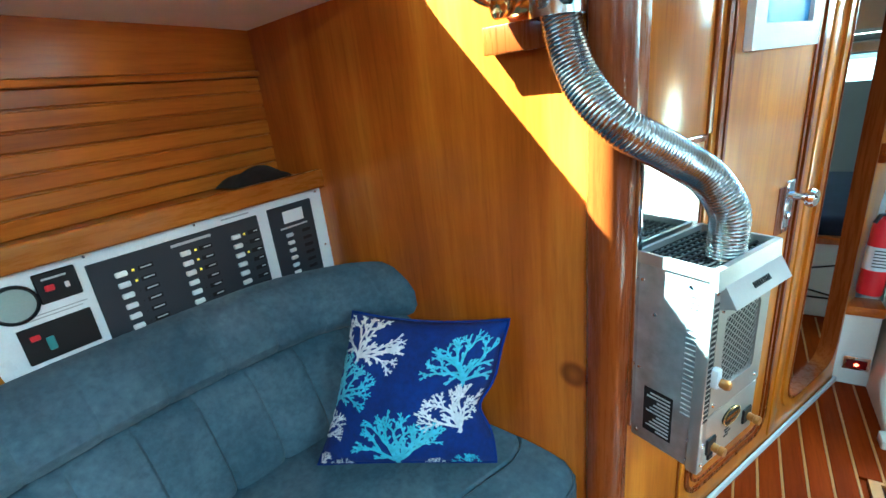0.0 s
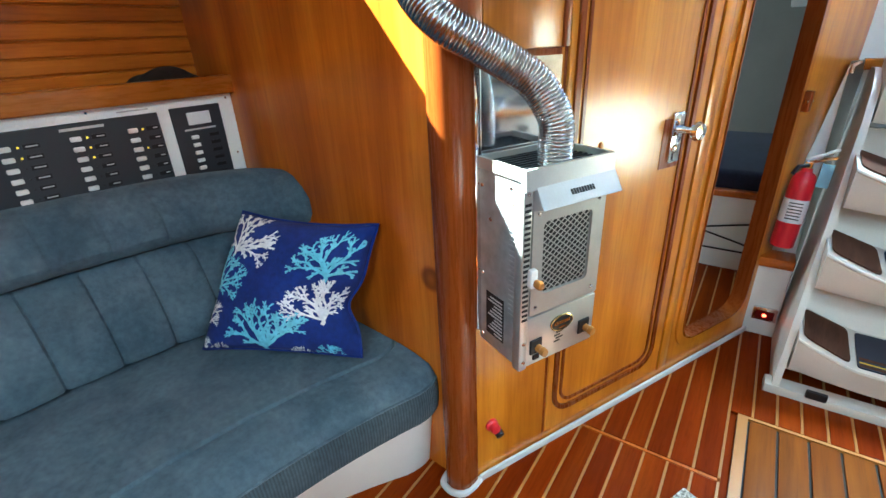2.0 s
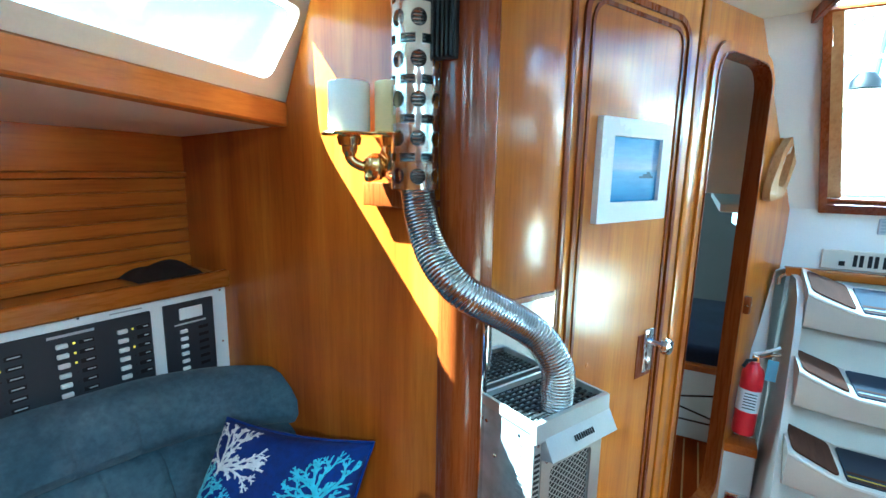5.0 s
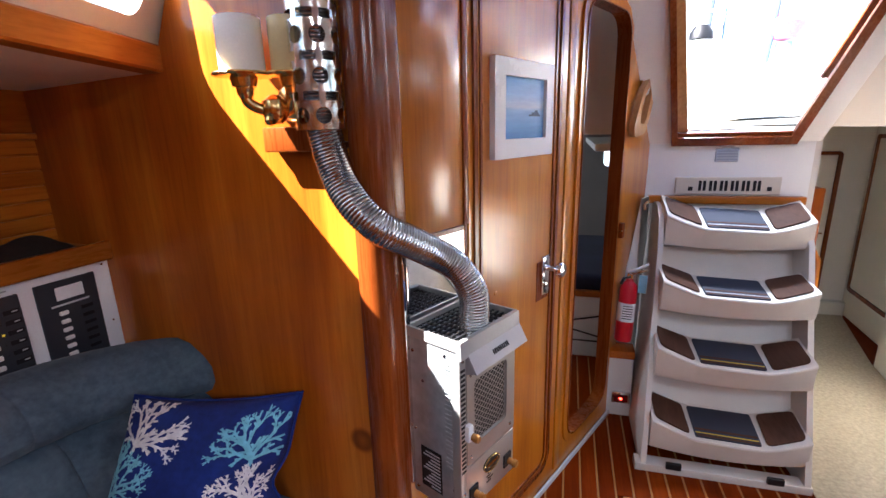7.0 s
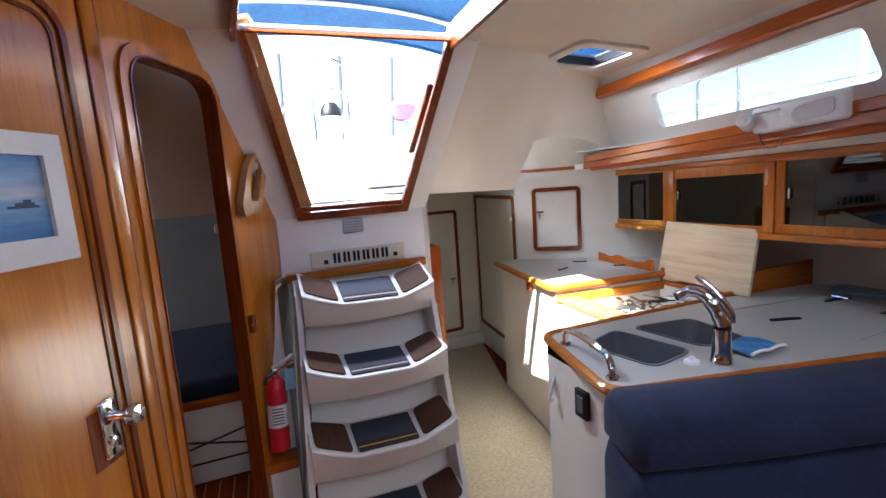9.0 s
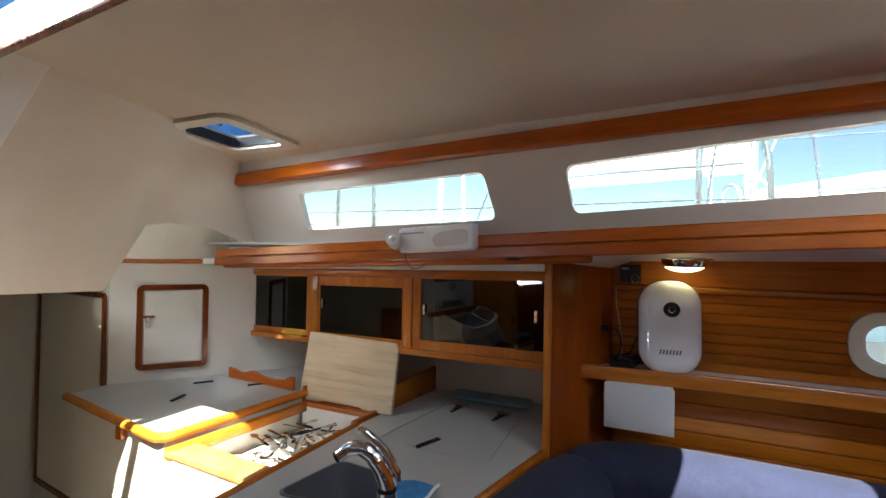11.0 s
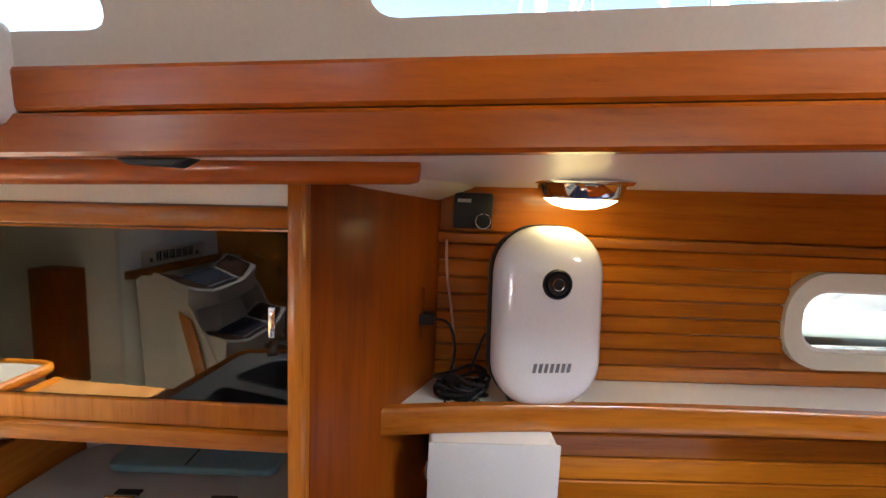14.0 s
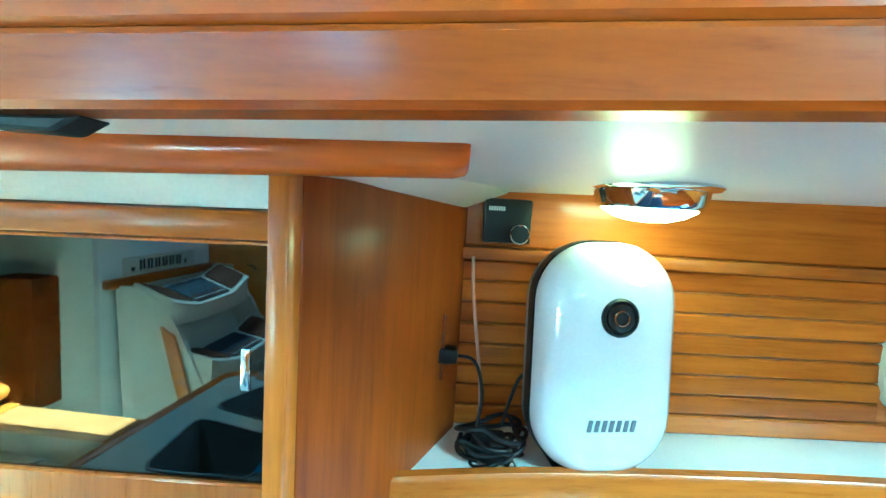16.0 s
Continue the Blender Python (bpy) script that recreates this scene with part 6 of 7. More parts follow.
for x, y, a in ((2.40, 2.50, 20), (2.62, 2.62, -35), (2.72, 2.36, -35)):
    part("fitting", box(-0.045, 0.045, -0.008, 0.008, 0, 0.006, 0.002, 1, m=pose(x, y, 0.881, 0, 0, a)), PLASTIC_K, aftc, "dark lid fitting")

fid = thing("fiddle_board", (2.736, 2.365, 0.88), "scalloped teak fiddle at the back of the galley counter", "board")
FA, FB = Vector((2.748, 2.597, 0.8805)), Vector((2.724, 2.133, 0.8805))
part("board", slab([FA + (FB - FA) * u + Vector((0, 0, 0.7 * z)) for u, z in ((0, 0), (1, 0), (1, 0.092), (0.93, 0.090), (0.86, 0.062), (0.72, 0.052), (0.55, 0.056), (0.44, 0.074), (0.36, 0.080), (0.28, 0.062), (0.20, 0.055), (0.10, 0.070), (0.0, 0.078))], (FB - FA).normalized().cross(Vector((0, 0, -1))) * 0.016, 0.002, 1), MAHOG_Y, fid)

# slanted bulkhead with the square locker
GA = Matrix.Translation((2.385, 3.0, 0)) @ Matrix.Rotation(math.atan2(-0.74, 0.915), 4, "Z")


def trimmed_door(name, m, u0, u1, v0, v1, label, handle=True, hu=0.0, hv=0.5, r=0.03, w=0.026):
    """A cream locker door in a dark mahogany frame, on the face y = 0 of the pose m."""
    d = thing(name, m @ Vector(((u0 + u1) / 2, 0, v0)), label, "door", kind="structure")
    pl = lambda u, v: m @ Vector((u, -0.002, v))
    out = m.to_3x3() @ Vector((0, -1, 0))
    part("frame", ring(rrect(u0, u1, v0, v1, r), rrect(u0 + w, u1 - w, v0 + w, v1 - w, max(0.008, r - w)), pl, out * 0.012), MAHOG_V, d, "dark mahogany frame")
    part("leaf", box(u0 + w + 0.003, u1 - w - 0.003, -0.006, -0.002, v0 + w + 0.003, v1 - w - 0.003, 0.002, 1, m=m), CREAM, d)
    if handle:
        h = part("catch", box(hu - 0.006, hu + 0.006, -0.022, -0.006, hv - 0.035, hv + 0.012, 0.003, 2, m=m), STEEL, d, "metal catch")
        part("lever", box(hu - 0.022, hu + 0.028, -0.020, -0.012, hv + 0.008, hv + 0.020, 0.003, 2, m=m), MAHOG_V, h)
    return d


trimmed_door("door_3", GA, 0.115, 0.435, 0.935, 1.365, "cream locker door in a dark mahogany frame", True, 0.165, 1.19)
struct("trim_galley_aft", box(0.02, 0.50, -0.014, -0.001, 1.475, 1.495, 0.003, 1, m=GA), MAHOG_Y, "mahogany batten above the locker")
TP = Matrix.Translation((2.4735, 3.865, 0)) @ Matrix.Rotation(math.atan2(-0.88, -0.09), 4, "Z")
trimmed_door("door_4", TP, 0.06, 0.855, 0.20, 1.325, "tall cream passage panel in a dark mahogany frame", False)
trimmed_door("door_5", pose(1.54, 3.86, 0), 0.28, 0.76, 0.14, 1.21, "cream door at the end of the passage in a mahogany frame", True, 0.685, 0.60)
struct("trim_passage_step", box(1.55, 2.46, 3.79, 3.855, -0.012, 0.10, 0.006, 2), CREAM, "cream step at the foot of the passage door")
bx = thing("wooden_box", (1.6, 2.75, 0.55), "brown wooden board standing behind the steps", "board")
part("board", box(1.545, 1.66, 2.60, 2.78, 0.55, 1.10, 0.004, 2), PANEL_W, bx)
sw = thing("courtesy_light", (2.33, 2.99, 0.15), "small red courtesy light low on the passage wall", "light")
part("case", box(0.90, 0.94, -0.012, -0.001, 0.12, 0.175, 0.003, 1, m=TP), PLASTIC_K, sw)
part("lens", box(0.912, 0.93, -0.016, -0.012, 0.135, 0.16, 0.002, 1, m=TP), RED, sw)

# ---- wall cabinet with smoked sliding panes ----
cab = thing("wall_cabinet", (2.95, 1.8, 1.1), "teak galley wall cabinet with smoked sliding doors", "cabinet")
# local x runs aft along the cabinet's face, local y into it; the face falls a little towards aft
CABM = Matrix.Translation((2.762, 0.94, -0.010)) @ Matrix.Rotation(math.atan2(1, 0.09), 4, "Z") @ Matrix(((1, 0, 0, 0), (0, -1, 0, 0), (-0.024, 0, 1, 0), (0, 0, 0, 1)))


def cab_box(u0, u1, d0, d1, z0, z1, bev=0.0, seg=2):
    bm = box(u0, u1, d0, d1, z0, z1, bev, seg, m=CABM)
    bmesh.ops.recalc_face_normals(bm, faces=bm.faces[:])
    return bm


part("bottom", cab_box(-0.03, 1.90, 0.0, 0.36, 1.140, 1.153), TEAK_Y, cab)
part("top", cab_box(-0.03, 1.90, 0.0, 0.36, 1.486, 1.498), TEAK_Y, cab)
# the back is much darker than the teak around it
part("back", cab_box(-0.03, 1.90, 0.34, 0.36, 1.153, 1.486), paint("dark cabinet back", (0.10, 0.09, 0.08), 0.6), cab)
part("end", cab_box(1.88, 1.90, 0.0, 0.34, 1.153, 1.486), TEAK_V, cab)
CAB_Y = wood("golden teak cabinet rail", (0.33, 0.09, 0.01), (0.49, 0.165, 0.018), (0.6, 0.24, 0.032), "y", rough=0.27)
CAB_V = wood("golden teak cabinet stile", (0.33, 0.09, 0.01), (0.49, 0.165, 0.018), (0.6, 0.24, 0.032), "z", rough=0.27)
part("bottom_rail", cab_box(-0.04, 1.90, -0.024, 0.0, 1.128, 1.156, 0.004, 2), CAB_Y, cab)
part("top_rail", cab_box(-0.04, 1.90, -0.018, 0.0, 1.467, 1.498, 0.004, 2), CAB_Y, cab)
for u0, u1 in ((0.600, 0.645), (1.165, 1.238), (1.835, 1.90)):
    part("stile", cab_box(u0, u1, -0.018, 0.0, 1.157, 1.466, 0.003, 2), CAB_V, cab)
for u0, u1, w, tw, lw in ((-0.03, 0.598, 0.040, 0.004, 0.040), (0.647, 1.163, 0.028, 0.048, 0.006), (1.240, 1.833, 0.030, 0.006, 0.012)):
    zb, zt = 1.157, 1.466
    sl = part("sliding_frame", joined(cab_box(u0, u1, -0.012, -0.001, zb, zb + w, 0.002, 1), cab_box(u0, u1, -0.012, -0.001, zt - tw, zt, 0.001, 1), cab_box(u1 - lw, u1, -0.012, -0.001, zb + w, zt - tw, 0.001, 1), cab_box(u0, u0 + 0.008, -0.012, -0.001, zb + w, zt - tw, 0.001, 1)), CAB_V, cab)
    part("pane", cab_box(u0 + 0.008, u1 - lw, -0.006, -0.003, zb + w, zt - tw), SMOKE, sl, "smoked glass pane")
    part("pull", cab_box(u1 - lw - 0.026, u1 - lw - 0.014, -0.016, -0.006, 1.306, 1.351, 0.003, 2), CHROME, sl, "chrome finger pull")
    if u0 < 0:
        part("pull", cab_box(0.034, 0.046, -0.008, 0.003, 1.302, 1.350, 0.003, 2), CHROME, sl, "chrome finger pull")
rng = random.Random(3)
for k in range(9):
    y = 1.05 + k * 0.17
    h = rng.uniform(0.10, 0.20)
    jar = thing("jar", (3.0, y, 1.13), "dim jar inside the wall cabinet", "jar", "jars in the wall cabinet")
    part("body", lathe([(0.0, 0.0), (0.04, 0.0), (0.042, 0.01), (0.042, h - 0.03), (0.03, h - 0.01), (0.03, h), (0.0, h)], pose(3.02, y, 1.154 - 0.024 * (y - 0.94)), 18), OPAL if k % 3 else paint("brown jar", (0.2, 0.1, 0.05), 0.3), jar)
struct("panel_galley_end", slab([(2.700, 0.931, 0.60), (3.06, 0.752, 0.60), (3.06, 0.728, 0.60), (2.700, 0.907, 0.60)], (0, 0, 0.925), 0.0025, 2), PANEL_W, "teak end panel of the galley")
struct("trim_galley_end", slab([(2.676, 0.932, 0.60), (2.700, 0.932, 0.60), (2.700, 0.907, 0.60), (2.676, 0.913, 0.60)], (0, 0, 0.925), 0.003, 2), CAB_V, "golden teak edge of the end panel")
struct("trim_white_strip", cab_box(-0.05, 1.90, -0.006, 0.3, 1.500, 1.535), WHITE, "white strip above the cabinet")
struct("trim_white_filler", slab([(2.74, 0.95, 1.526), (3.06, 0.775, 1.526), (3.2, 0.95, 1.526), (3.2, 2.60, 1.526), (2.74, 2.60, 1.526)], (0, 0, 0.040)), WHITE, "white filler between the cabinet and the deck")
struct("trim_deck_knee", slab([(2.75, 0.905, 1.515), (3.05, 0.735, 1.500), (3.05, 0.66, 1.530), (2.80, 0.78, 1.560)], (0.0, 0, 0.035), 0.004, 2), WHITE, "white moulded knee under the deck")
struct("rail_port", tube([(2.632, 0.764, 1.545), (2.632, 0.766, 1.545), (2.634, 0.776, 1.545), (2.668, 1.5, 1.516), (2.72, 2.60, 1.475)], [0.014, 0.0165, 0.019, 0.0195, 0.0195], 16), MAHOG_Y, "round mahogany handrail")
# fascia under the windows: two planks
for z0, z1, nm in ((0.0, 0.039, "trim_fascia_low"), (0.041, 0.081, "trim_fascia_high")):
    secs = []
    for y in (-2.5, -1.2, -0.1, 0.79, 1.86, 2.62):
        b = 1.550 - 0.044 * (y - 0.79) + z0
        t = 1.550 - 0.044 * (y - 0.79) + z1
        x = min(2.513 + 0.095 * (y - 1.0), port_x(y, t) - 0.008) + (0.004 if z0 else 0.0)
        secs.append([Vector(p) for p in ((x + 0.03, y, b), (x + 0.003, y, b), (x, y, b + 0.004), (x, y, t - 0.004), (x + 0.003, y, t), (x + (0.12 if z0 else 0.03), y, t))])
    struct(nm, loft(secs, True), MAHOG_Y, "red mahogany fascia plank under the windows")
struct("trim_ceiling_port", loft([[Vector((x0, y, z)) for x0, z in ((port_x(y, 1.90) - 0.032, zc + 0.055), (port_x(y, 1.90) - 0.035, zc + 0.008), (port_x(y, 1.90) - 0.025, zc), (port_x(y, 1.90) + 0.02, zc), (port_x(y, 1.90) + 0.02, zc + 0.055))] for y, zc in ((-2.5, 1.93), (0.4, 1.900), (1.3, 1.885), (2.40, 1.858))], True), MAHOG_Y, "red mahogany cornice under the headliner")
struct("trim_ceiling_starboard", loft([[Vector((2.06 - x0, y, z)) for x0, z in ((port_x(y, 1.90) - 0.032, zc + 0.055), (port_x(y, 1.90) - 0.035, zc + 0.008), (port_x(y, 1.90) - 0.025, zc), (port_x(y, 1.90) + 0.02, zc), (port_x(y, 1.90) + 0.02, zc + 0.055))] for y, zc in ((-2.5, 1.93), (0.4, 1.90), (0.86, 1.895))], True), MAHOG_Y, "red mahogany cornice under the headliner")

catch_ = thing("magnetic_catch", (2.53, 1.0, 1.53), "small black wedge catch under the fascia", "catch")
part("wedge", slab([(2.520, 0.972, 1.5405), (2.520, 1.040, 1.5375), (2.520, 1.030, 1.532), (2.520, 0.988, 1.531)], (0.026, 0, 0), 0.002, 1), PLASTIC_K, catch_)

# white lamp unit with a spotlight on the fascia
fx = thing("strip_light", (2.56, 1.3, 1.56), "white plastic strip light with a small spot", "light")
FXM = Matrix.Translation((2.535, 1.30, 1.602)) @ Matrix.Rotation(radians(-4.5), 4, "Z") @ Matrix.Rotation(radians(-3.0), 4, "X")
part("case", box(-0.035, 0.02, -0.165, 0.145, -0.047, 0.047, 0.012, 3, m=FXM), PLASTIC_W, fx)
part("diffuser", slab([FXM @ Vector((-0.036, y, z)) for y, z in round_poly([(-0.145, -0.022), (-0.02, -0.032), (-0.005, 0.0), (-0.03, 0.022), (-0.145, 0.030)], 0.018, 5)], FXM.to_3x3() @ Vector((-0.005, 0, 0))), paint("grey diffuser", (0.55, 0.55, 0.56), 0.3), fx)
part("slot", box(-0.0365, -0.0345, 0.03, 0.13, 0.022, 0.028, m=FXM), paint("grey slot", (0.4, 0.4, 0.42), 0.4), fx)
sp_ = part("spot", lathe([(0.0, 0.0), (0.022, 0.0), (0.028, 0.02), (0.029, 0.06), (0.024, 0.066), (0.0, 0.06)], FXM @ pose(-0.012, 0.165, -0.012, 0, -70, 20), 22), PLASTIC_W, fx, "round white spot")
part("bulb", lathe([(0.0, 0.0615), (0.018, 0.063), (0.0, 0.072)], FXM @ pose(-0.012, 0.165, -0.012, 0, -70, 20), 16), OPAL, sp_)
part("wire", tube(spline([FXM @ Vector(p) for p in ((0.0, 0.14, -0.04), (-0.01, 0.125, -0.075), (-0.005, 0.10, -0.105), (0.0, 0.06, -0.098), (0.0, 0.05, -0.085))], 5), 0.0016, 5), PLASTIC_K, fx)

# hatch in the headliner
dh_ = thing("deck_hatch", (2.25, 2.03, 1.97), "small deck hatch with a cream frame and smoked lid", "hatch")
part("frame", ring(rrect(2.06, 2.44, 1.84, 2.22, 0.05), rrect(2.115, 2.385, 1.895, 2.165, 0.03), lambda x, y: Vector((x, y, ceil_z(x) - 0.001)), (0, 0, -0.014)), CREAM, dh_)
part("rim", ring(rrect(2.112, 2.388, 1.892, 2.168, 0.03), rrect(2.13, 2.37, 1.91, 2.15, 0.02), lambda x, y: Vector((x, y, ceil_z(x) + 0.03)), (0, 0, -0.035)), PLASTIC_K, dh_)
part("lid", slab([(2.10, 1.88, 2.03), (2.40, 1.88, 2.03), (2.40, 2.18, 2.10), (2.10, 2.18, 2.10)], (0, 0, 0.012)), glass("smoked lid", (0.20, 0.32, 0.45)), dh_, "blue smoked lid propped open")
part("stay", tube([(2.14, 1.95, 1.985), (2.14, 2.13, 2.075)], 0.006, 8), PLASTIC_K, dh_)

# ---- port hull side: lining, shelf and what stands on it ----
hp = bpy.data.objects["hull_side_port"]
k = 0
z = 1.112
while z < 1.40:
    cross = 1.135 < z + 0.019 < 1.385
    if cross:
        plank_row(hp, 3.075, -1, -0.05, 0.79, z, 0.0377, 0.003, PLANK_Y)
        plank_row(hp, 3.075, -1, -2.5, -0.78, z, 0.0377, 0.003, PLANK_Y)
    else:
        plank_row(hp, 3.075, -1, -2.5, 0.79, z, 0.0377, 0.003, PLANK_Y)
    z += 0.0377
plank_row(hp, 3.075, -1, -2.5, 0.79, 1.436, 0.125, 0.003, PLANK_Y)
for q in range(7):
    plank_row(hp, 3.075, -1, -2.5, 0.79, 0.70 + q * 0.057, 0.057, 0.004, PLANK_Y)
struct("trim_lining_port", box(3.050, 3.075, -2.5, 0.77, 1.414, 1.436, 0.005, 2), TEAK_Y, "teak batten on the lining")
pl_ = thing("portlight", (3.06, -0.4, 1.26), "cream oval portlight in the hull lining", "window")
PLF = lambda y, z: Vector((3.078, y, z))
part("frame", ring(rrect(-0.78, -0.040, 1.158, 1.378, 0.095, 8), rrect(-0.74, -0.078, 1.196, 1.340, 0.060, 8), PLF, (-0.024, 0, 0)), paint("cream plastic frame", (0.70, 0.68, 0.58), 0.4), pl_)
part("rim", ring(rrect(-0.742, -0.076, 1.194, 1.342, 0.060, 8), rrect(-0.728, -0.090, 1.204, 1.332, 0.052, 8), PLF, (-0.012, 0, 0)), PLASTIC_W, pl_)
pane = part("pane", box(3.082, 3.086, -0.74, -0.078, 1.184, 1.353), CLEAR, pl_)
pane.visible_shadow = False

SHELF = spline([(2.872, 0.865), (2.90, 0.64), (2.912, 0.40), (2.915, 0.15), (2.90, -0.25), (2.86, -0.8), (2.80, -1.4)], 6)
struct("shelf_port", slab([(p.x, p.y, 1.092) for p in SHELF] + [(3.07, -1.4, 1.092), (3.07, 0.745, 1.092)], (0, 0, 0.02)), WHITE, "white shelf along the hull")
struct("trim_shelf_port", loft([[Vector((p.x + dx, p.y, z)) for dx, z in ((0.012, 1.078), (-0.008, 1.078), (-0.012, 1.084), (-0.012, 1.124), (-0.008, 1.130), (0.008, 1.130), (0.012, 1.124))] for p in SHELF], True), CAB_Y, "teak fiddle rail on the shelf")

DHM = Matrix.Translation((2.898, 0.514, 1.115)) @ Matrix.Rotation(radians(6), 4, "Z") @ Matrix.Rotation(radians(5), 4, "Y") @ Matrix.Diagonal((1, 1.04, 1.035, 1))
dry = thing("dehumidifier", (2.94, 0.512, 1.112), "glossy white rounded dehumidifier on the shelf", "dehumidifier")
GLOSSW = paint("glossy white plastic", (0.80, 0.82, 0.86), 0.12, 0.02, relief=0.0, coat=0.6)


def dh_loop(f):
    lp = rrect(-0.103 + f, 0.103 - f, 0.004 + f, 0.340 - f, max(0.01, 0.088 - f), 10)
    return lp


secs = [[DHM @ Vector((d, u, v)) for u, v in dh_loop(f)] for d, f in ((-0.010, 0.088), (-0.009, 0.060), (-0.005, 0.034), (0.003, 0.016), (0.014, 0.005), (0.026, 0.0), (0.046, 0.0))]
part("front_shell", loft(secs, True), GLOSSW, dry, smooth=60)
part("seam", loft([[DHM @ Vector((d, u, v)) for u, v in dh_loop(-0.0025)] for d in (0.040, 0.062)], True), PLASTIC_K, dry, "dark seam")
part("back_shell", loft([[DHM @ Vector((d, u, v)) for u, v in dh_loop(f)] for d, f in ((0.060, 0.0), (0.080, 0.0), (0.092, 0.012))], True), GLOSSW, dry, smooth=60)
part("foot", box(0.01, 0.10, -0.06, 0.06, -0.004, 0.012, 0.003, 1, m=DHM), PLASTIC_K, dry)
bt = part("button", lathe([(0.0, 0.0), (0.027, 0.0), (0.027, 0.005), (0.024, 0.008), (0.021, 0.004), (0.019, 0.007), (0.012, 0.006), (0.0, 0.006)], DHM @ pose(-0.008, -0.002, 0.236, 0, -90, 0), 28), PLASTIC_K, dry, "round black power button")
part("button_ring", tube([DHM @ Vector((-0.0165, -0.002 + 0.0105 * math.cos(a), 0.236 + 0.0105 * math.sin(a))) for a in [2 * math.pi * q / 20 for q in range(20)]], 0.0012, 5, True), CHROME, bt)
GREY_MARK = paint("grey mark", (0.16, 0.17, 0.19), 0.4)
for q in range(7):
    part("mark_bar", slab([DHM @ Vector((-0.0102, 0.036 - q * 0.0105 + sh, zz)) for zz, sh in ((0.078, 0.002), (0.094, -0.001), (0.094, -0.007), (0.078, -0.004))], DHM.to_3x3() @ Vector((-0.0012, 0, 0))), GREY_MARK, dry)

lampc = thing("dome_light", (2.95, 0.475, 1.56), "chrome dome light glowing warm under the deck", "lamp")
LM = pose(2.945, 0.472, 1.5525, 180)
part("flange", lathe([(0.0, 0.0), (0.094, 0.0), (0.096, 0.004), (0.090, 0.009), (0.080, 0.010), (0.076, 0.030), (0.070, 0.036), (0.066, 0.034), (0.0, 0.030)], LM, 36), CHROME, lampc)
part("lens", lathe([(0.0675, 0.030), (0.066, 0.038), (0.050, 0.048), (0.028, 0.054), (0.0, 0.056)], LM, 32), glow("warm lamp glass", (1.0, 0.84, 0.42), 0.6), lampc)
bulb = new("dome_lamp", bpy.data.lights.new("dome_lamp", "POINT"))
bulb.data.energy, bulb.data.color, bulb.data.shadow_soft_size = 0.007, (1.0, 0.72, 0.12), 0.05
bulb.location = (2.945, 0.472, 1.465)

th = thing("thermostat", (3.05, 0.66, 1.48), "small black control box with a round dial", "control")
TX = 3.064
part("case", box(TX - 0.026, TX + 0.001, 0.622, 0.702, 1.446, 1.520, 0.004, 2), PLASTIC_K, th)
part("dial", lathe([(0.0, 0.0), (0.0155, 0.0), (0.0155, 0.008), (0.0, 0.009)], pose(TX - 0.026, 0.642, 1.462, 0, -90, 0), 22), PLASTIC_K, th)
part("dial_ring", tube([Vector((TX - 0.0350, 0.642 + 0.0155 * math.cos(a), 1.462 + 0.0155 * math.sin(a))) for a in [2 * math.pi * q / 22 for q in range(22)]], 0.0013, 5, True), CHROME, th)
part("print", joined(*[box(TX - 0.0268, TX - 0.0258, 0.668 + q * 0.004, 0.671 + q * 0.004, 1.500, 1.507) for q in range(7)]), INK, th)

wb = thing("white_box", (2.95, 0.62, 0.91), "plain white speaker box under the shelf", "box")
part("case", box(2.852, 3.06, 0.505, 0.735, 0.918, 1.076, 0.006, 3), PLASTIC_W, wb)
part("lid", box(2.846, 2.853, 0.502, 0.738, 0.914, 1.080, 0.003, 2), paint("pale grey plastic", (0.60, 0.62, 0.64), 0.4, 0.05), wb)
part("hinge", box(2.846, 2.858, 0.737, 0.744, 1.01, 1.04, 0.002, 1), CHROME, wb)

cord = thing("cable_tangle", (2.97, 0.68, 1.112), "tangle of black power cords on the shelf", "cable")
rng = random.Random(8)
for q in range(5):
    pts = []
    for k in range(15):
        a = k * 0.62 + q
        rr = 0.045 + 0.012 * math.sin(k * 1.7 + q)
        pts.append((2.965 + 0.75 * rr * math.cos(a), 0.675 + rr * math.sin(a), 1.118 + 0.010 * q + 0.008 * math.sin(1.3 * k + q)))
    part("coil", tube(spline(pts, 4), 0.0036, 7), PLASTIC_K, cord)
part("adapter", box(2.945, 2.995, 0.650, 0.705, 1.113, 1.143, 0.006, 2), PLASTIC_K, cord)
part("lead", tube(spline([(2.97, 0.66, 1.16), (2.985, 0.645, 1.20), (2.99, 0.63, 1.235), (2.985, 0.610, 1.245), (2.975, 0.595, 1.243)], 6), 0.003, 7), PLASTIC_K, cord)
part("lead", tube(spline([(2.97, 0.70, 1.15), (3.00, 0.69, 1.20), (3.01, 0.705, 1.25), (3.00, 0.745, 1.262)], 6), 0.003, 7), PLASTIC_K, cord)
part("plug", box(2.985, 3.015, 0.735, 0.770, 1.250, 1.275, 0.005, 2), PLASTIC_K, cord)
part("thin_wire", tube(spline([(3.045, 0.715, 1.42), (3.035, 0.712, 1.36), (3.045, 0.700, 1.28), (3.03, 0.690, 1.20), (3.02, 0.690, 1.13)], 6), 0.003, 7), paint("pinkish wire", (0.55, 0.30, 0.22), 0.4), cord)
sock = thing("outlet", (3.0, 0.77, 1.26), "dark outlet on the end panel", "outlet")
part("plate", box(2.992, 3.035, 0.752, 0.764, 1.22, 1.33, 0.003, 1, m=Matrix.Translation((0, 0.004, 0))), MAHOG_V, sock)
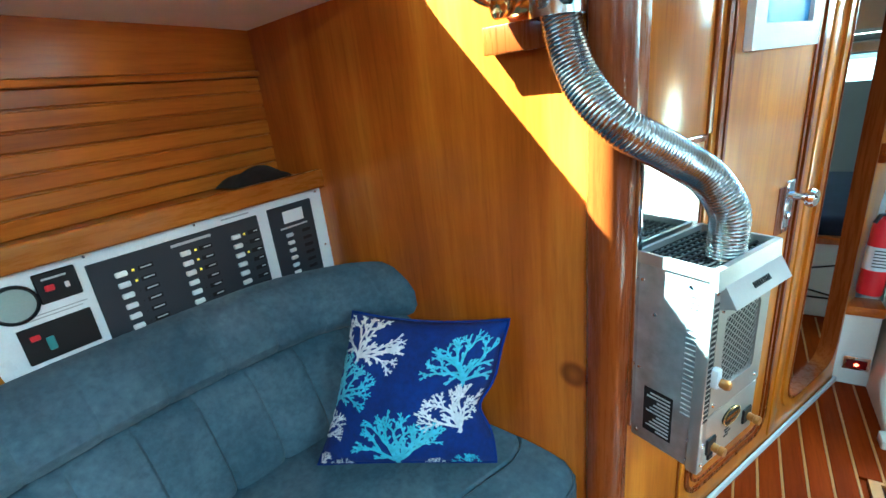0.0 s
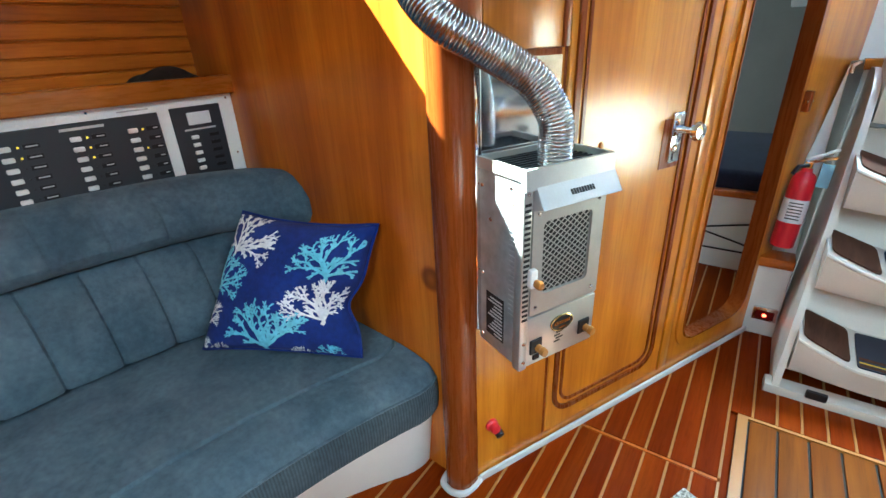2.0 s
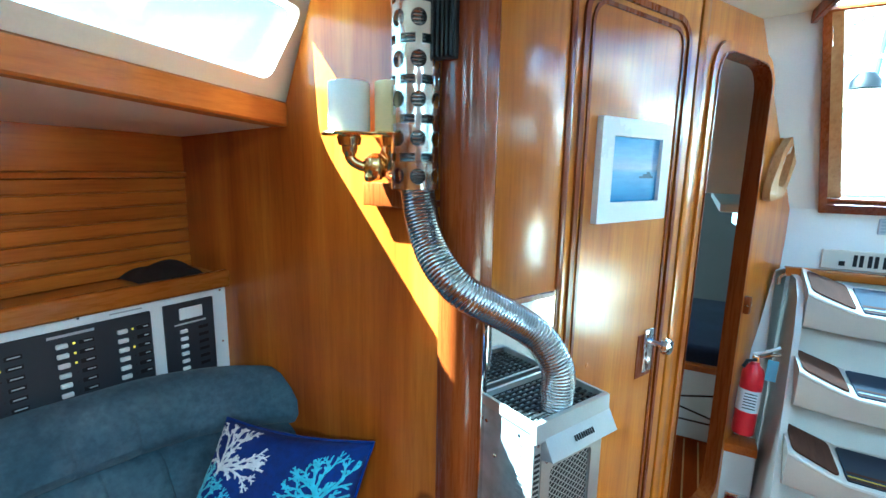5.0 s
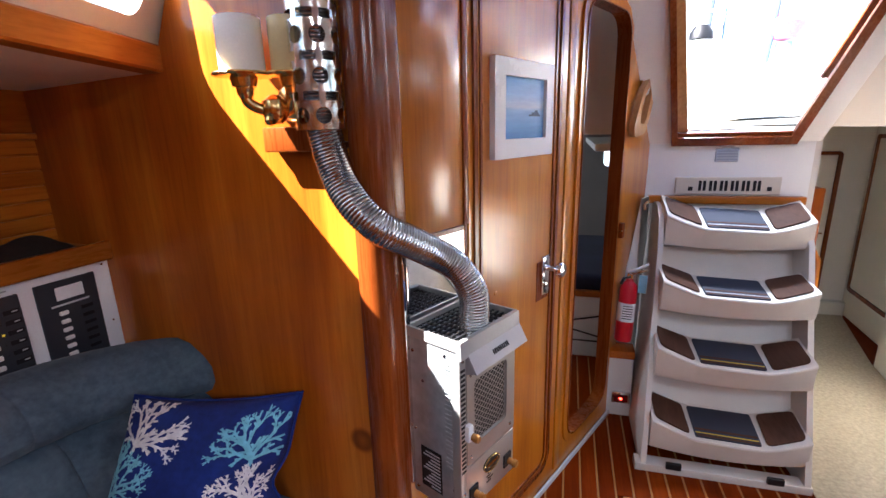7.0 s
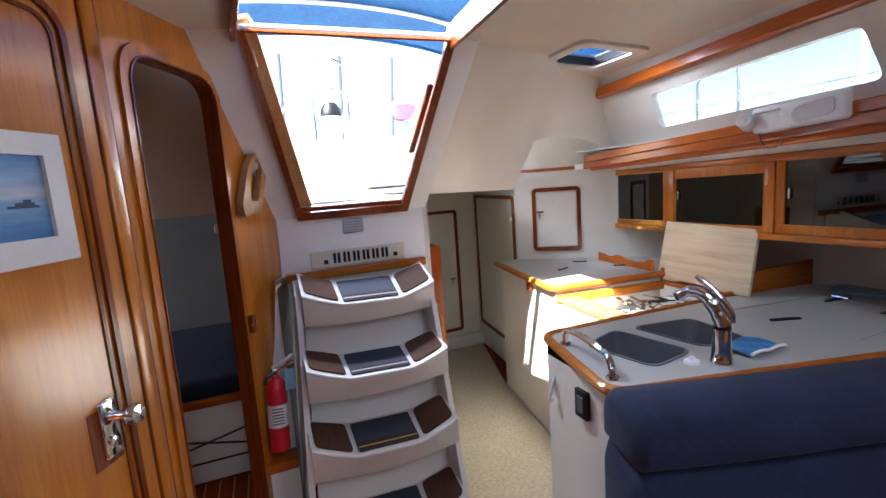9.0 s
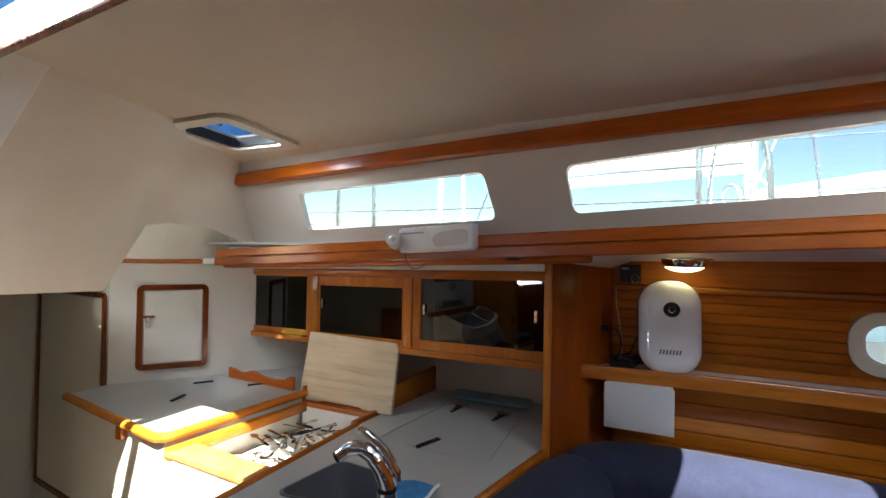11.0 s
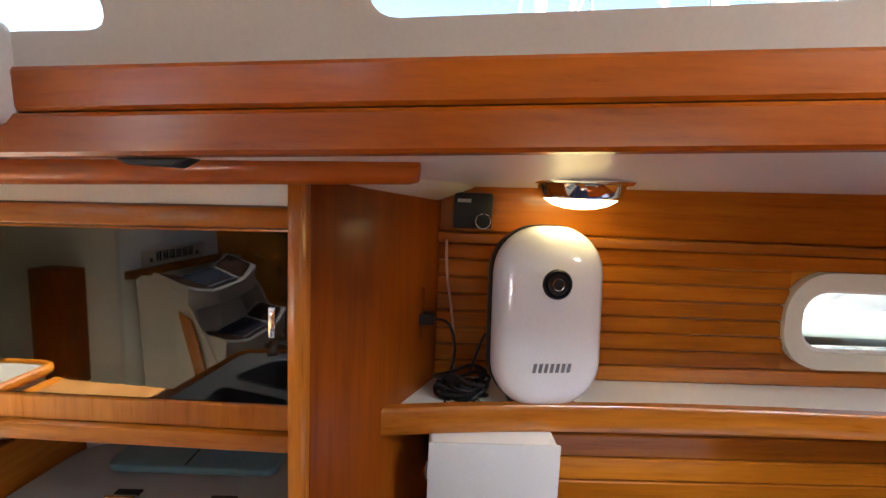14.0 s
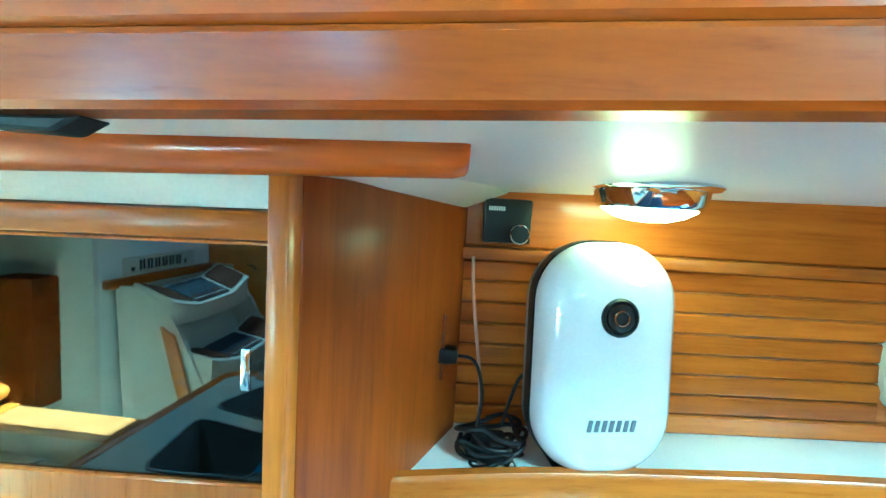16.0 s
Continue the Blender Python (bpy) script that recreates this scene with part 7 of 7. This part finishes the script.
scr = thing("screw", (2.935, 0.645, 1.112), "loose steel screw on the shelf", "screw")
part("head", lathe([(0.0, 0.0), (0.010, 0.0), (0.010, 0.004), (0.005, 0.010), (0.0, 0.011)], pose(2.935, 0.648, 1.1122), 12), STEEL, scr)

# ---- sole planks, grating and mat ----
fl = bpy.data.objects["floor"]
shared = {}


def sole_piece(name, x0, x1, y0, y1, mat_, h=0.012, c=0.002):
    key = (round(x1 - x0, 4), round(y1 - y0, 4), mat_.name, h)
    if key not in shared:
        shared[key] = mesh_of(box(0, x1 - x0, 0, y1 - y0, -h, 0.0, c, 1), name, mat_, 0)
    ob = new(name, shared[key])
    ob.location = (x0, y0, 0.0)
    ob.parent = fl
    return ob


PW, HW = 0.0612, 0.0073
n = 0
for i in range(-6, 22):
    x = i * (PW + HW) - 0.0172
    for y0, y1 in ((-2.5, 1.228), (1.243, 2.72)):
        # leave the grating's place free
        segs = [(y0, y1)]
        if 0.66 < x < 1.42 and y0 > 0:
            segs = [(1.565, y1)]
        elif 0.66 < x < 1.42:
            segs = [(y0, 0.92)]
        for a, b in segs:
            sole_piece("plank", x, x + PW, a, b, FLOOR_W)
            sole_piece("holly_strip", x + PW, x + PW + HW, a, b, HOLLY, 0.0122, 0.0005)
sole_piece("seam_board", -0.42, 0.66, 1.230, 1.241, MAHOG_Y, 0.0125, 0.001)
gr_ = thing("floor_grating", (1.05, 1.24, -0.012), "worn slatted teak grating let into the sole", "grating")
G0, G1, H0, H1 = 0.690, 1.405, 0.935, 1.560
part("frame", ring([(G0, H0), (G1, H0), (G1, H1), (G0, H1)], [(G0 + 0.03, H0 + 0.03), (G1 - 0.03, H0 + 0.03), (G1 - 0.03, H1 - 0.012), (G0 + 0.03, H1 - 0.012)], lambda x, y: Vector((x, y, -0.012)), (0, 0, 0.014)), HOLLY, gr_, "pale wooden frame")
part("well", box(G0 + 0.02, G1 - 0.02, H0 + 0.02, H1 - 0.01, -0.0119, -0.008), DARKGAP, gr_)
sw_ = 0.0745
for i in range(8):
    x0 = G0 + 0.036 + i * 0.0815
    part("slat", box(x0, x0 + sw_, H0 + 0.034, H1 - 0.016, -0.008, 0.001, 0.003, 2), GRATE_W, gr_)
part("finger_hole", lathe([(0.0, 0.0), (0.014, 0.0), (0.014, 0.0006), (0.0, 0.0006)], pose(0.985, 1.304, 0.0012), 18), DARKGAP, gr_)
mat_w = thing("floor_mat", (0.5, 0.95, 0.0), "grey speckled floor mat on the sole", "mat")


def speckle():
    m, nt, bs = nodes_of("speckled mat")
    mp = coords(nt, (1, 1, 1))
    nz = noise_tex(nt, mp, 140.0, 3.0, 0.8)
    r = ramp(nt, nz.outputs["Fac"], [(0.40, (0.08, 0.07, 0.065)), (0.52, (0.38, 0.36, 0.33)), (0.62, (0.66, 0.64, 0.60))])
    link(nt, r.outputs[0], bs.inputs["Base Color"])
    bs.inputs["Roughness"].default_value = 0.95
    bump(nt, bs, nz.outputs["Fac"], 0.6, 0.004)
    return m


part("mat", box(0.0, 0.45, -0.6, 0.0, 0.0, 0.009, 0.003, 2, m=pose(0.583, 1.147, 0.0015, 0, 0, -24)), speckle(), mat_w)

# ---- outside ----
dod = thing("dodger", (1.17, 3.0, 2.0), "blue canvas spray hood over the companionway with a clear strip", "canopy")


def hood_pt(a, y):
    h = 0.50 - 0.10 * ((y - 2.0) / 1.3) ** 2
    return Vector((1.17 + 1.25 * math.cos(a), y, 2.02 + h * abs(math.sin(a)) ** 0.75))


BLUECAN = fabric("blue canvas", (0.010, 0.075, 0.20), (0.018, 0.11, 0.28), weave=300.0, sheen=0.0)
m_c = BLUECAN.node_tree.nodes["Principled BSDF"]
m_c.inputs["Transmission Weight"].default_value = 0.0
AN = [math.pi * k / 36 for k in range(37)]


def hood_strip(y0, y1, a0, a1, n=6):
    return loft([[hood_pt(a0 + (a1 - a0) * k / 30, y0 + (y1 - y0) * j / n) for k in range(31)] for j in range(n + 1)])


part("canvas", hood_strip(1.92, 2.62, 0, math.pi, 7), BLUECAN, dod)
part("canvas", hood_strip(2.62, 2.82, 0, 1.32, 3), BLUECAN, dod)
part("canvas", hood_strip(2.62, 2.82, 1.82, math.pi, 3), BLUECAN, dod)
part("canvas", hood_strip(2.82, 3.30, 0, math.pi, 5), BLUECAN, dod)
part("clear_strip", hood_strip(2.62, 2.82, 1.32, 1.82, 3), glass("clear vinyl", (0.95, 0.97, 1.0)), dod, "clear vinyl strip")
part("bow", tube([hood_pt(a, 2.9) - Vector((0, 0, 0.015)) for a in AN], 0.012, 8), paint("white bow tube", (0.8, 0.8, 0.8), 0.3), dod, "white tube bow")
part("bow", tube([hood_pt(a, 3.30) for a in AN], 0.014, 8), BLUECAN, dod)
wheel = thing("steering_pedestal", (1.33, 4.2, 1.34), "steel steering pedestal with wheel and guard", "pedestal")
part("column", lathe([(0.0, 0.0), (0.11, 0.0), (0.09, 0.05), (0.075, 0.55), (0.10, 0.62), (0.10, 0.70), (0.0, 0.72)], pose(1.38, 4.2, 1.345), 20), PLASTIC_W, wheel)
part("binnacle", lathe([(0.0, 0.0), (0.09, 0.0), (0.085, 0.05), (0.05, 0.10), (0.0, 0.115)], pose(1.38, 4.2, 2.06), 20), PLASTIC_K, wheel)
part("guard", tube(spline([(1.24, 4.14, 1.35), (1.24, 4.14, 2.35), (1.27, 4.14, 2.46), (1.38, 4.14, 2.50), (1.49, 4.14, 2.46), (1.52, 4.14, 2.35), (1.52, 4.14, 1.35)], 5), 0.0125, 8), CHROME, wheel)
part("rim", tube([(1.38 + 0.46 * math.cos(a), 4.40, 1.86 + 0.46 * math.sin(a)) for a in [2 * math.pi * k / 40 for k in range(40)]], 0.013, 8, True), STEEL, wheel)
for k in range(6):
    a = math.pi * k / 3
    part("spoke", tube([(1.38, 4.40, 1.86), (1.38 + 0.46 * math.cos(a), 4.40, 1.86 + 0.46 * math.sin(a))], 0.006, 6), STEEL, wheel)
cur = thing("cockpit_enclosure", (1.17, 5.1, 1.9), "cockpit enclosure posts with clear curtains", "enclosure")
for x in (0.45, 1.05, 1.62, 2.15):
    part("zip", tube([(x, 5.10, 1.95), (x + 0.02, 4.97, 2.75)], 0.019, 6), paint("navy zip", (0.03, 0.05, 0.09), 0.6) if x < 0.5 else bpy.data.materials["navy zip"], cur)
def hazy_vinyl():
    """Weathered clear vinyl: half clear, half milky in the sun."""
    m = bpy.data.materials.new("hazy vinyl")
    m.use_nodes = True
    nt = m.node_tree
    nt.nodes.clear()
    out = nt.nodes.new("ShaderNodeOutputMaterial")
    tr = nt.nodes.new("ShaderNodeBsdfTransparent")
    df = nt.nodes.new("ShaderNodeBsdfDiffuse")
    df.inputs[0].default_value = (0.8, 0.8, 0.8, 1)
    mp = coords(nt, (1, 1, 1))
    nz = noise_tex(nt, mp, 2.0, 4.0)
    mr = nt.nodes.new("ShaderNodeMapRange")
    mr.inputs["To Min"].default_value, mr.inputs["To Max"].default_value = 0.35, 0.65
    link(nt, nz.outputs["Fac"], mr.inputs[0])
    mx = nt.nodes.new("ShaderNodeMixShader")
    link(nt, mr.outputs[0], mx.inputs[0])
    link(nt, tr.outputs[0], mx.inputs[1])
    link(nt, df.outputs[0], mx.inputs[2])
    link(nt, mx.outputs[0], out.inputs[0])
    return m


part("curtain", slab([(-0.9, 5.14, 1.95), (3.3, 5.14, 1.95), (3.3, 4.99, 3.1), (-0.9, 4.99, 3.1)], (0, 0.006, 0)), hazy_vinyl(), cur, "hazy clear vinyl curtain")
pk = thing("pink_cover", (2.2, 5.0, 2.0), "bunched pink cover on the stern rail", "cover")
part("cover_cloth", lathe([(0.0, 0.0), (0.10, 0.02), (0.15, 0.09), (0.16, 0.15), (0.12, 0.21), (0.0, 0.24)], pose(2.27, 5.1, 2.13), 14), fabric("pink cloth", (0.42, 0.05, 0.12), (0.60, 0.12, 0.22)), pk)
part("strap", box(2.21, 2.32, 5.02, 5.15, 1.95, 2.12, 0.01, 2), paint("teal strap", (0.10, 0.38, 0.42), 0.5), pk)

# side deck gear seen through the long windows
sta = thing("stanchion", (3.38, 2.127, 1.58), "polished stanchion on the side deck", "stanchion", "stanchions along the side deck")
part("post", tube([(3.38, 2.127, 1.58), (3.37, 2.127, 2.30)], 0.0135, 10), STEEL, sta)
part("foot", lathe([(0.0, 0.0), (0.03, 0.0), (0.02, 0.03), (0.0, 0.03)], pose(3.38, 2.127, 1.58), 12), STEEL, sta)
for y0, y1 in ((2.40, 2.127), (0.12, 0.395)):
    gate = thing("gate_rail", (3.38, y0, 1.58), "curved boarding gate rail on the side deck", "rail", "gate rails")
    d = y1 - y0
    part("rail", tube(spline([(3.38, y0, 1.58), (3.375, y0 + 0.04 * d, 1.95), (3.37, y0 + 0.22 * d, 2.13), (3.37, y0 + 0.6 * d, 2.19), (3.37, y1, 2.20)], 6), 0.0135, 10), STEEL, gate)
copy_thing(sta, pose(3.38, 0.395, 1.58))
copy_thing(sta, pose(3.38, 3.9, 1.58))
for zz in (1.80, 2.05):
    ll = thing("lifeline", (3.38, 0, zz), "thin wire lifeline along the side deck", "wire", "lifelines")
    part("wire", tube([(3.36, -4, zz), (3.36, 0.4, zz + 0.01), (3.37, 1.6, zz), (3.37, 5, zz)], 0.0035, 5), STEEL, ll)
# white deck coloured greyer to weaken sunlight bounced onto the sills
struct("deck", box(2.70, 3.55, -4, 5.3, 1.578, 1.59), paint("dimmed deck gelcoat", (0.58, 0.57, 0.53), 0.6, 0.12), "white side deck outside the windows")
struct("deck_starboard", box(-1.65, -0.66, -4, 5.3, 1.61, 1.64), WHITE, "white side deck outside the windows")
BOATW = paint("white boat paint", (0.82, 0.82, 0.82), 0.3)
rng = random.Random(21)
for q in range(4):
    bx_, by_ = 9.0 + 1.6 * (q % 3), -13.0 + q * 4.3
    bt_ = thing("moored_yacht", (bx_, by_, -1.0), "white sailing yacht moored alongside", "boat", "moored yachts")
    part("hull", loft([[Vector((bx_ + w * math.cos(a), by_ + yy, -0.9 + 1.9 * (0.5 + 0.5 * math.sin(a)) * hh)) for a in [math.pi * (1 + k / 10) for k in range(11)]] for yy, w, hh in ((-4.5, 0.1, 1.1), (-3, 0.9, 0.9), (0, 1.5, 0.8), (3, 1.3, 0.8), (4.2, 1.0, 0.8))]), BOATW, bt_)
    part("deck", slab([(bx_, by_ - 4.4, 0.9), (bx_ - 1.4, by_, 0.85), (bx_ - 1.1, by_ + 4.2, 0.9), (bx_ + 1.1, by_ + 4.2, 0.9), (bx_ + 1.4, by_, 0.85)], (0, 0, 0.15)), BOATW, bt_)
    part("cabin", slab([(bx_ - 0.8, by_ - 1.8, 1.0), (bx_ - 1.0, by_ + 1.2, 1.0), (bx_ + 1.0, by_ + 1.2, 1.0), (bx_ + 0.8, by_ - 1.8, 1.0)], (0, 0, 0.55), 0.08, 2), BOATW, bt_)
    part("mast", tube([(bx_, by_ - 0.6, 1.0), (bx_, by_ - 0.6, 13.0)], 0.09, 10), BOATW, bt_)
    part("boom", tube([(bx_, by_ - 0.5, 2.9), (bx_ + 0.1, by_ + 3.2, 2.75)], 0.09, 10), BOATW, bt_)
    part("forestay", tube([(bx_, by_ - 4.3, 1.1), (bx_, by_ - 0.6, 12.5)], 0.015, 6), BOATW, bt_)
    part("backstay", tube([(bx_, by_ + 4.1, 1.1), (bx_, by_ - 0.6, 12.8)], 0.012, 5), STEEL, bt_)
    part("shroud", tube([(bx_ - 1.3, by_ - 0.4, 1.0), (bx_, by_ - 0.6, 9.0)], 0.012, 5), STEEL, bt_)
    part("arch", tube(spline([(bx_ - 1.1, by_ + 3.4, 1.0), (bx_ - 1.1, by_ + 3.5, 2.6), (bx_ - 0.7, by_ + 3.6, 3.0), (bx_ + 0.7, by_ + 3.6, 3.0), (bx_ + 1.1, by_ + 3.5, 2.6), (bx_ + 1.1, by_ + 3.4, 1.0)], 5), 0.03, 8), BOATW, bt_)
    for k in range(7):
        part("stanchion", tube([(bx_ - 1.35, by_ - 3 + k, 0.95), (bx_ - 1.35, by_ - 3 + k, 1.65)], 0.014, 6), STEEL, bt_)
    part("lifeline", tube([(bx_ - 1.35, by_ - 3.2, 1.62), (bx_ - 1.35, by_ + 3.4, 1.62)], 0.008, 5), STEEL, bt_)
    part("sail_cover", tube([(bx_, by_ - 0.5, 3.15), (bx_ + 0.05, by_ + 1.2, 3.10), (bx_ + 0.1, by_ + 3.1, 2.92)], [0.20, 0.15, 0.07], 10), BOATW, bt_, "white furled sail")
    part("topping_lift", tube([(bx_ + 0.1, by_ + 3.2, 2.8), (bx_, by_ - 0.6, 12.9)], 0.02, 5), BOATW, bt_)
    part("shroud", tube([(bx_ - 1.3, by_ - 1.2, 1.0), (bx_, by_ - 0.6, 11.5)], 0.022, 5), STEEL, bt_)
    part("shroud", tube([(bx_ - 1.25, by_ + 0.2, 1.0), (bx_, by_ - 0.6, 7.0)], 0.022, 5), STEEL, bt_)
    part("furled_jib", tube([(bx_, by_ - 4.2, 1.4), (bx_, by_ - 2.4, 7.0), (bx_, by_ - 0.75, 12.0)], [0.06, 0.085, 0.03], 8), BOATW, bt_)
    part("radar_pole", tube([(bx_ - 0.9, by_ + 4.0, 1.0), (bx_ - 0.9, by_ + 4.0, 4.4)], 0.04, 8), BOATW, bt_)
    part("radome", lathe([(0.0, 0.0), (0.24, 0.0), (0.27, 0.06), (0.24, 0.16), (0.12, 0.21), (0.0, 0.22)], pose(bx_ - 0.9, by_ + 4.0, 4.4), 16), BOATW, bt_)
    part("strut", tube([(bx_ - 0.9, by_ + 4.0, 3.9), (bx_ - 0.9, by_ + 2.2, 2.1)], 0.03, 6), BOATW, bt_)

# window panes and their frames
for nm, loop, fx_, sgn in (("window_1", W1, port_x, 1), ("window_2", W2, port_x, 1), ("window_3", WS, starb_x, -1)):
    w = thing(nm, (fx_(loop[0][0], loop[0][1]), loop[0][0], loop[0][1]), "long tinted cabin window", "window", kind="structure")
    cu, cv = sum(p[0] for p in loop) / 4, sum(p[1] for p in loop) / 4
    big = [(cu + (u - cu) * 1.01 + (0.006 if u > cu else -0.006), cv + (v - cv) * 1.05) for u, v in loop]
    p_ = part("pane", slab([Vector((fx_(u, v) + sgn * 0.038, u, v)) for u, v in big], (sgn * 0.006, 0, 0)), CLEAR, w)
    p_.visible_shadow = False
    part("seal", ring(round_poly(big, 0.03), round_poly(loop, 0.03), lambda u, v: Vector((fx_(u, v) + sgn * 0.030, u, v)), (sgn * 0.008, 0, 0)), PLASTIC_W, w)
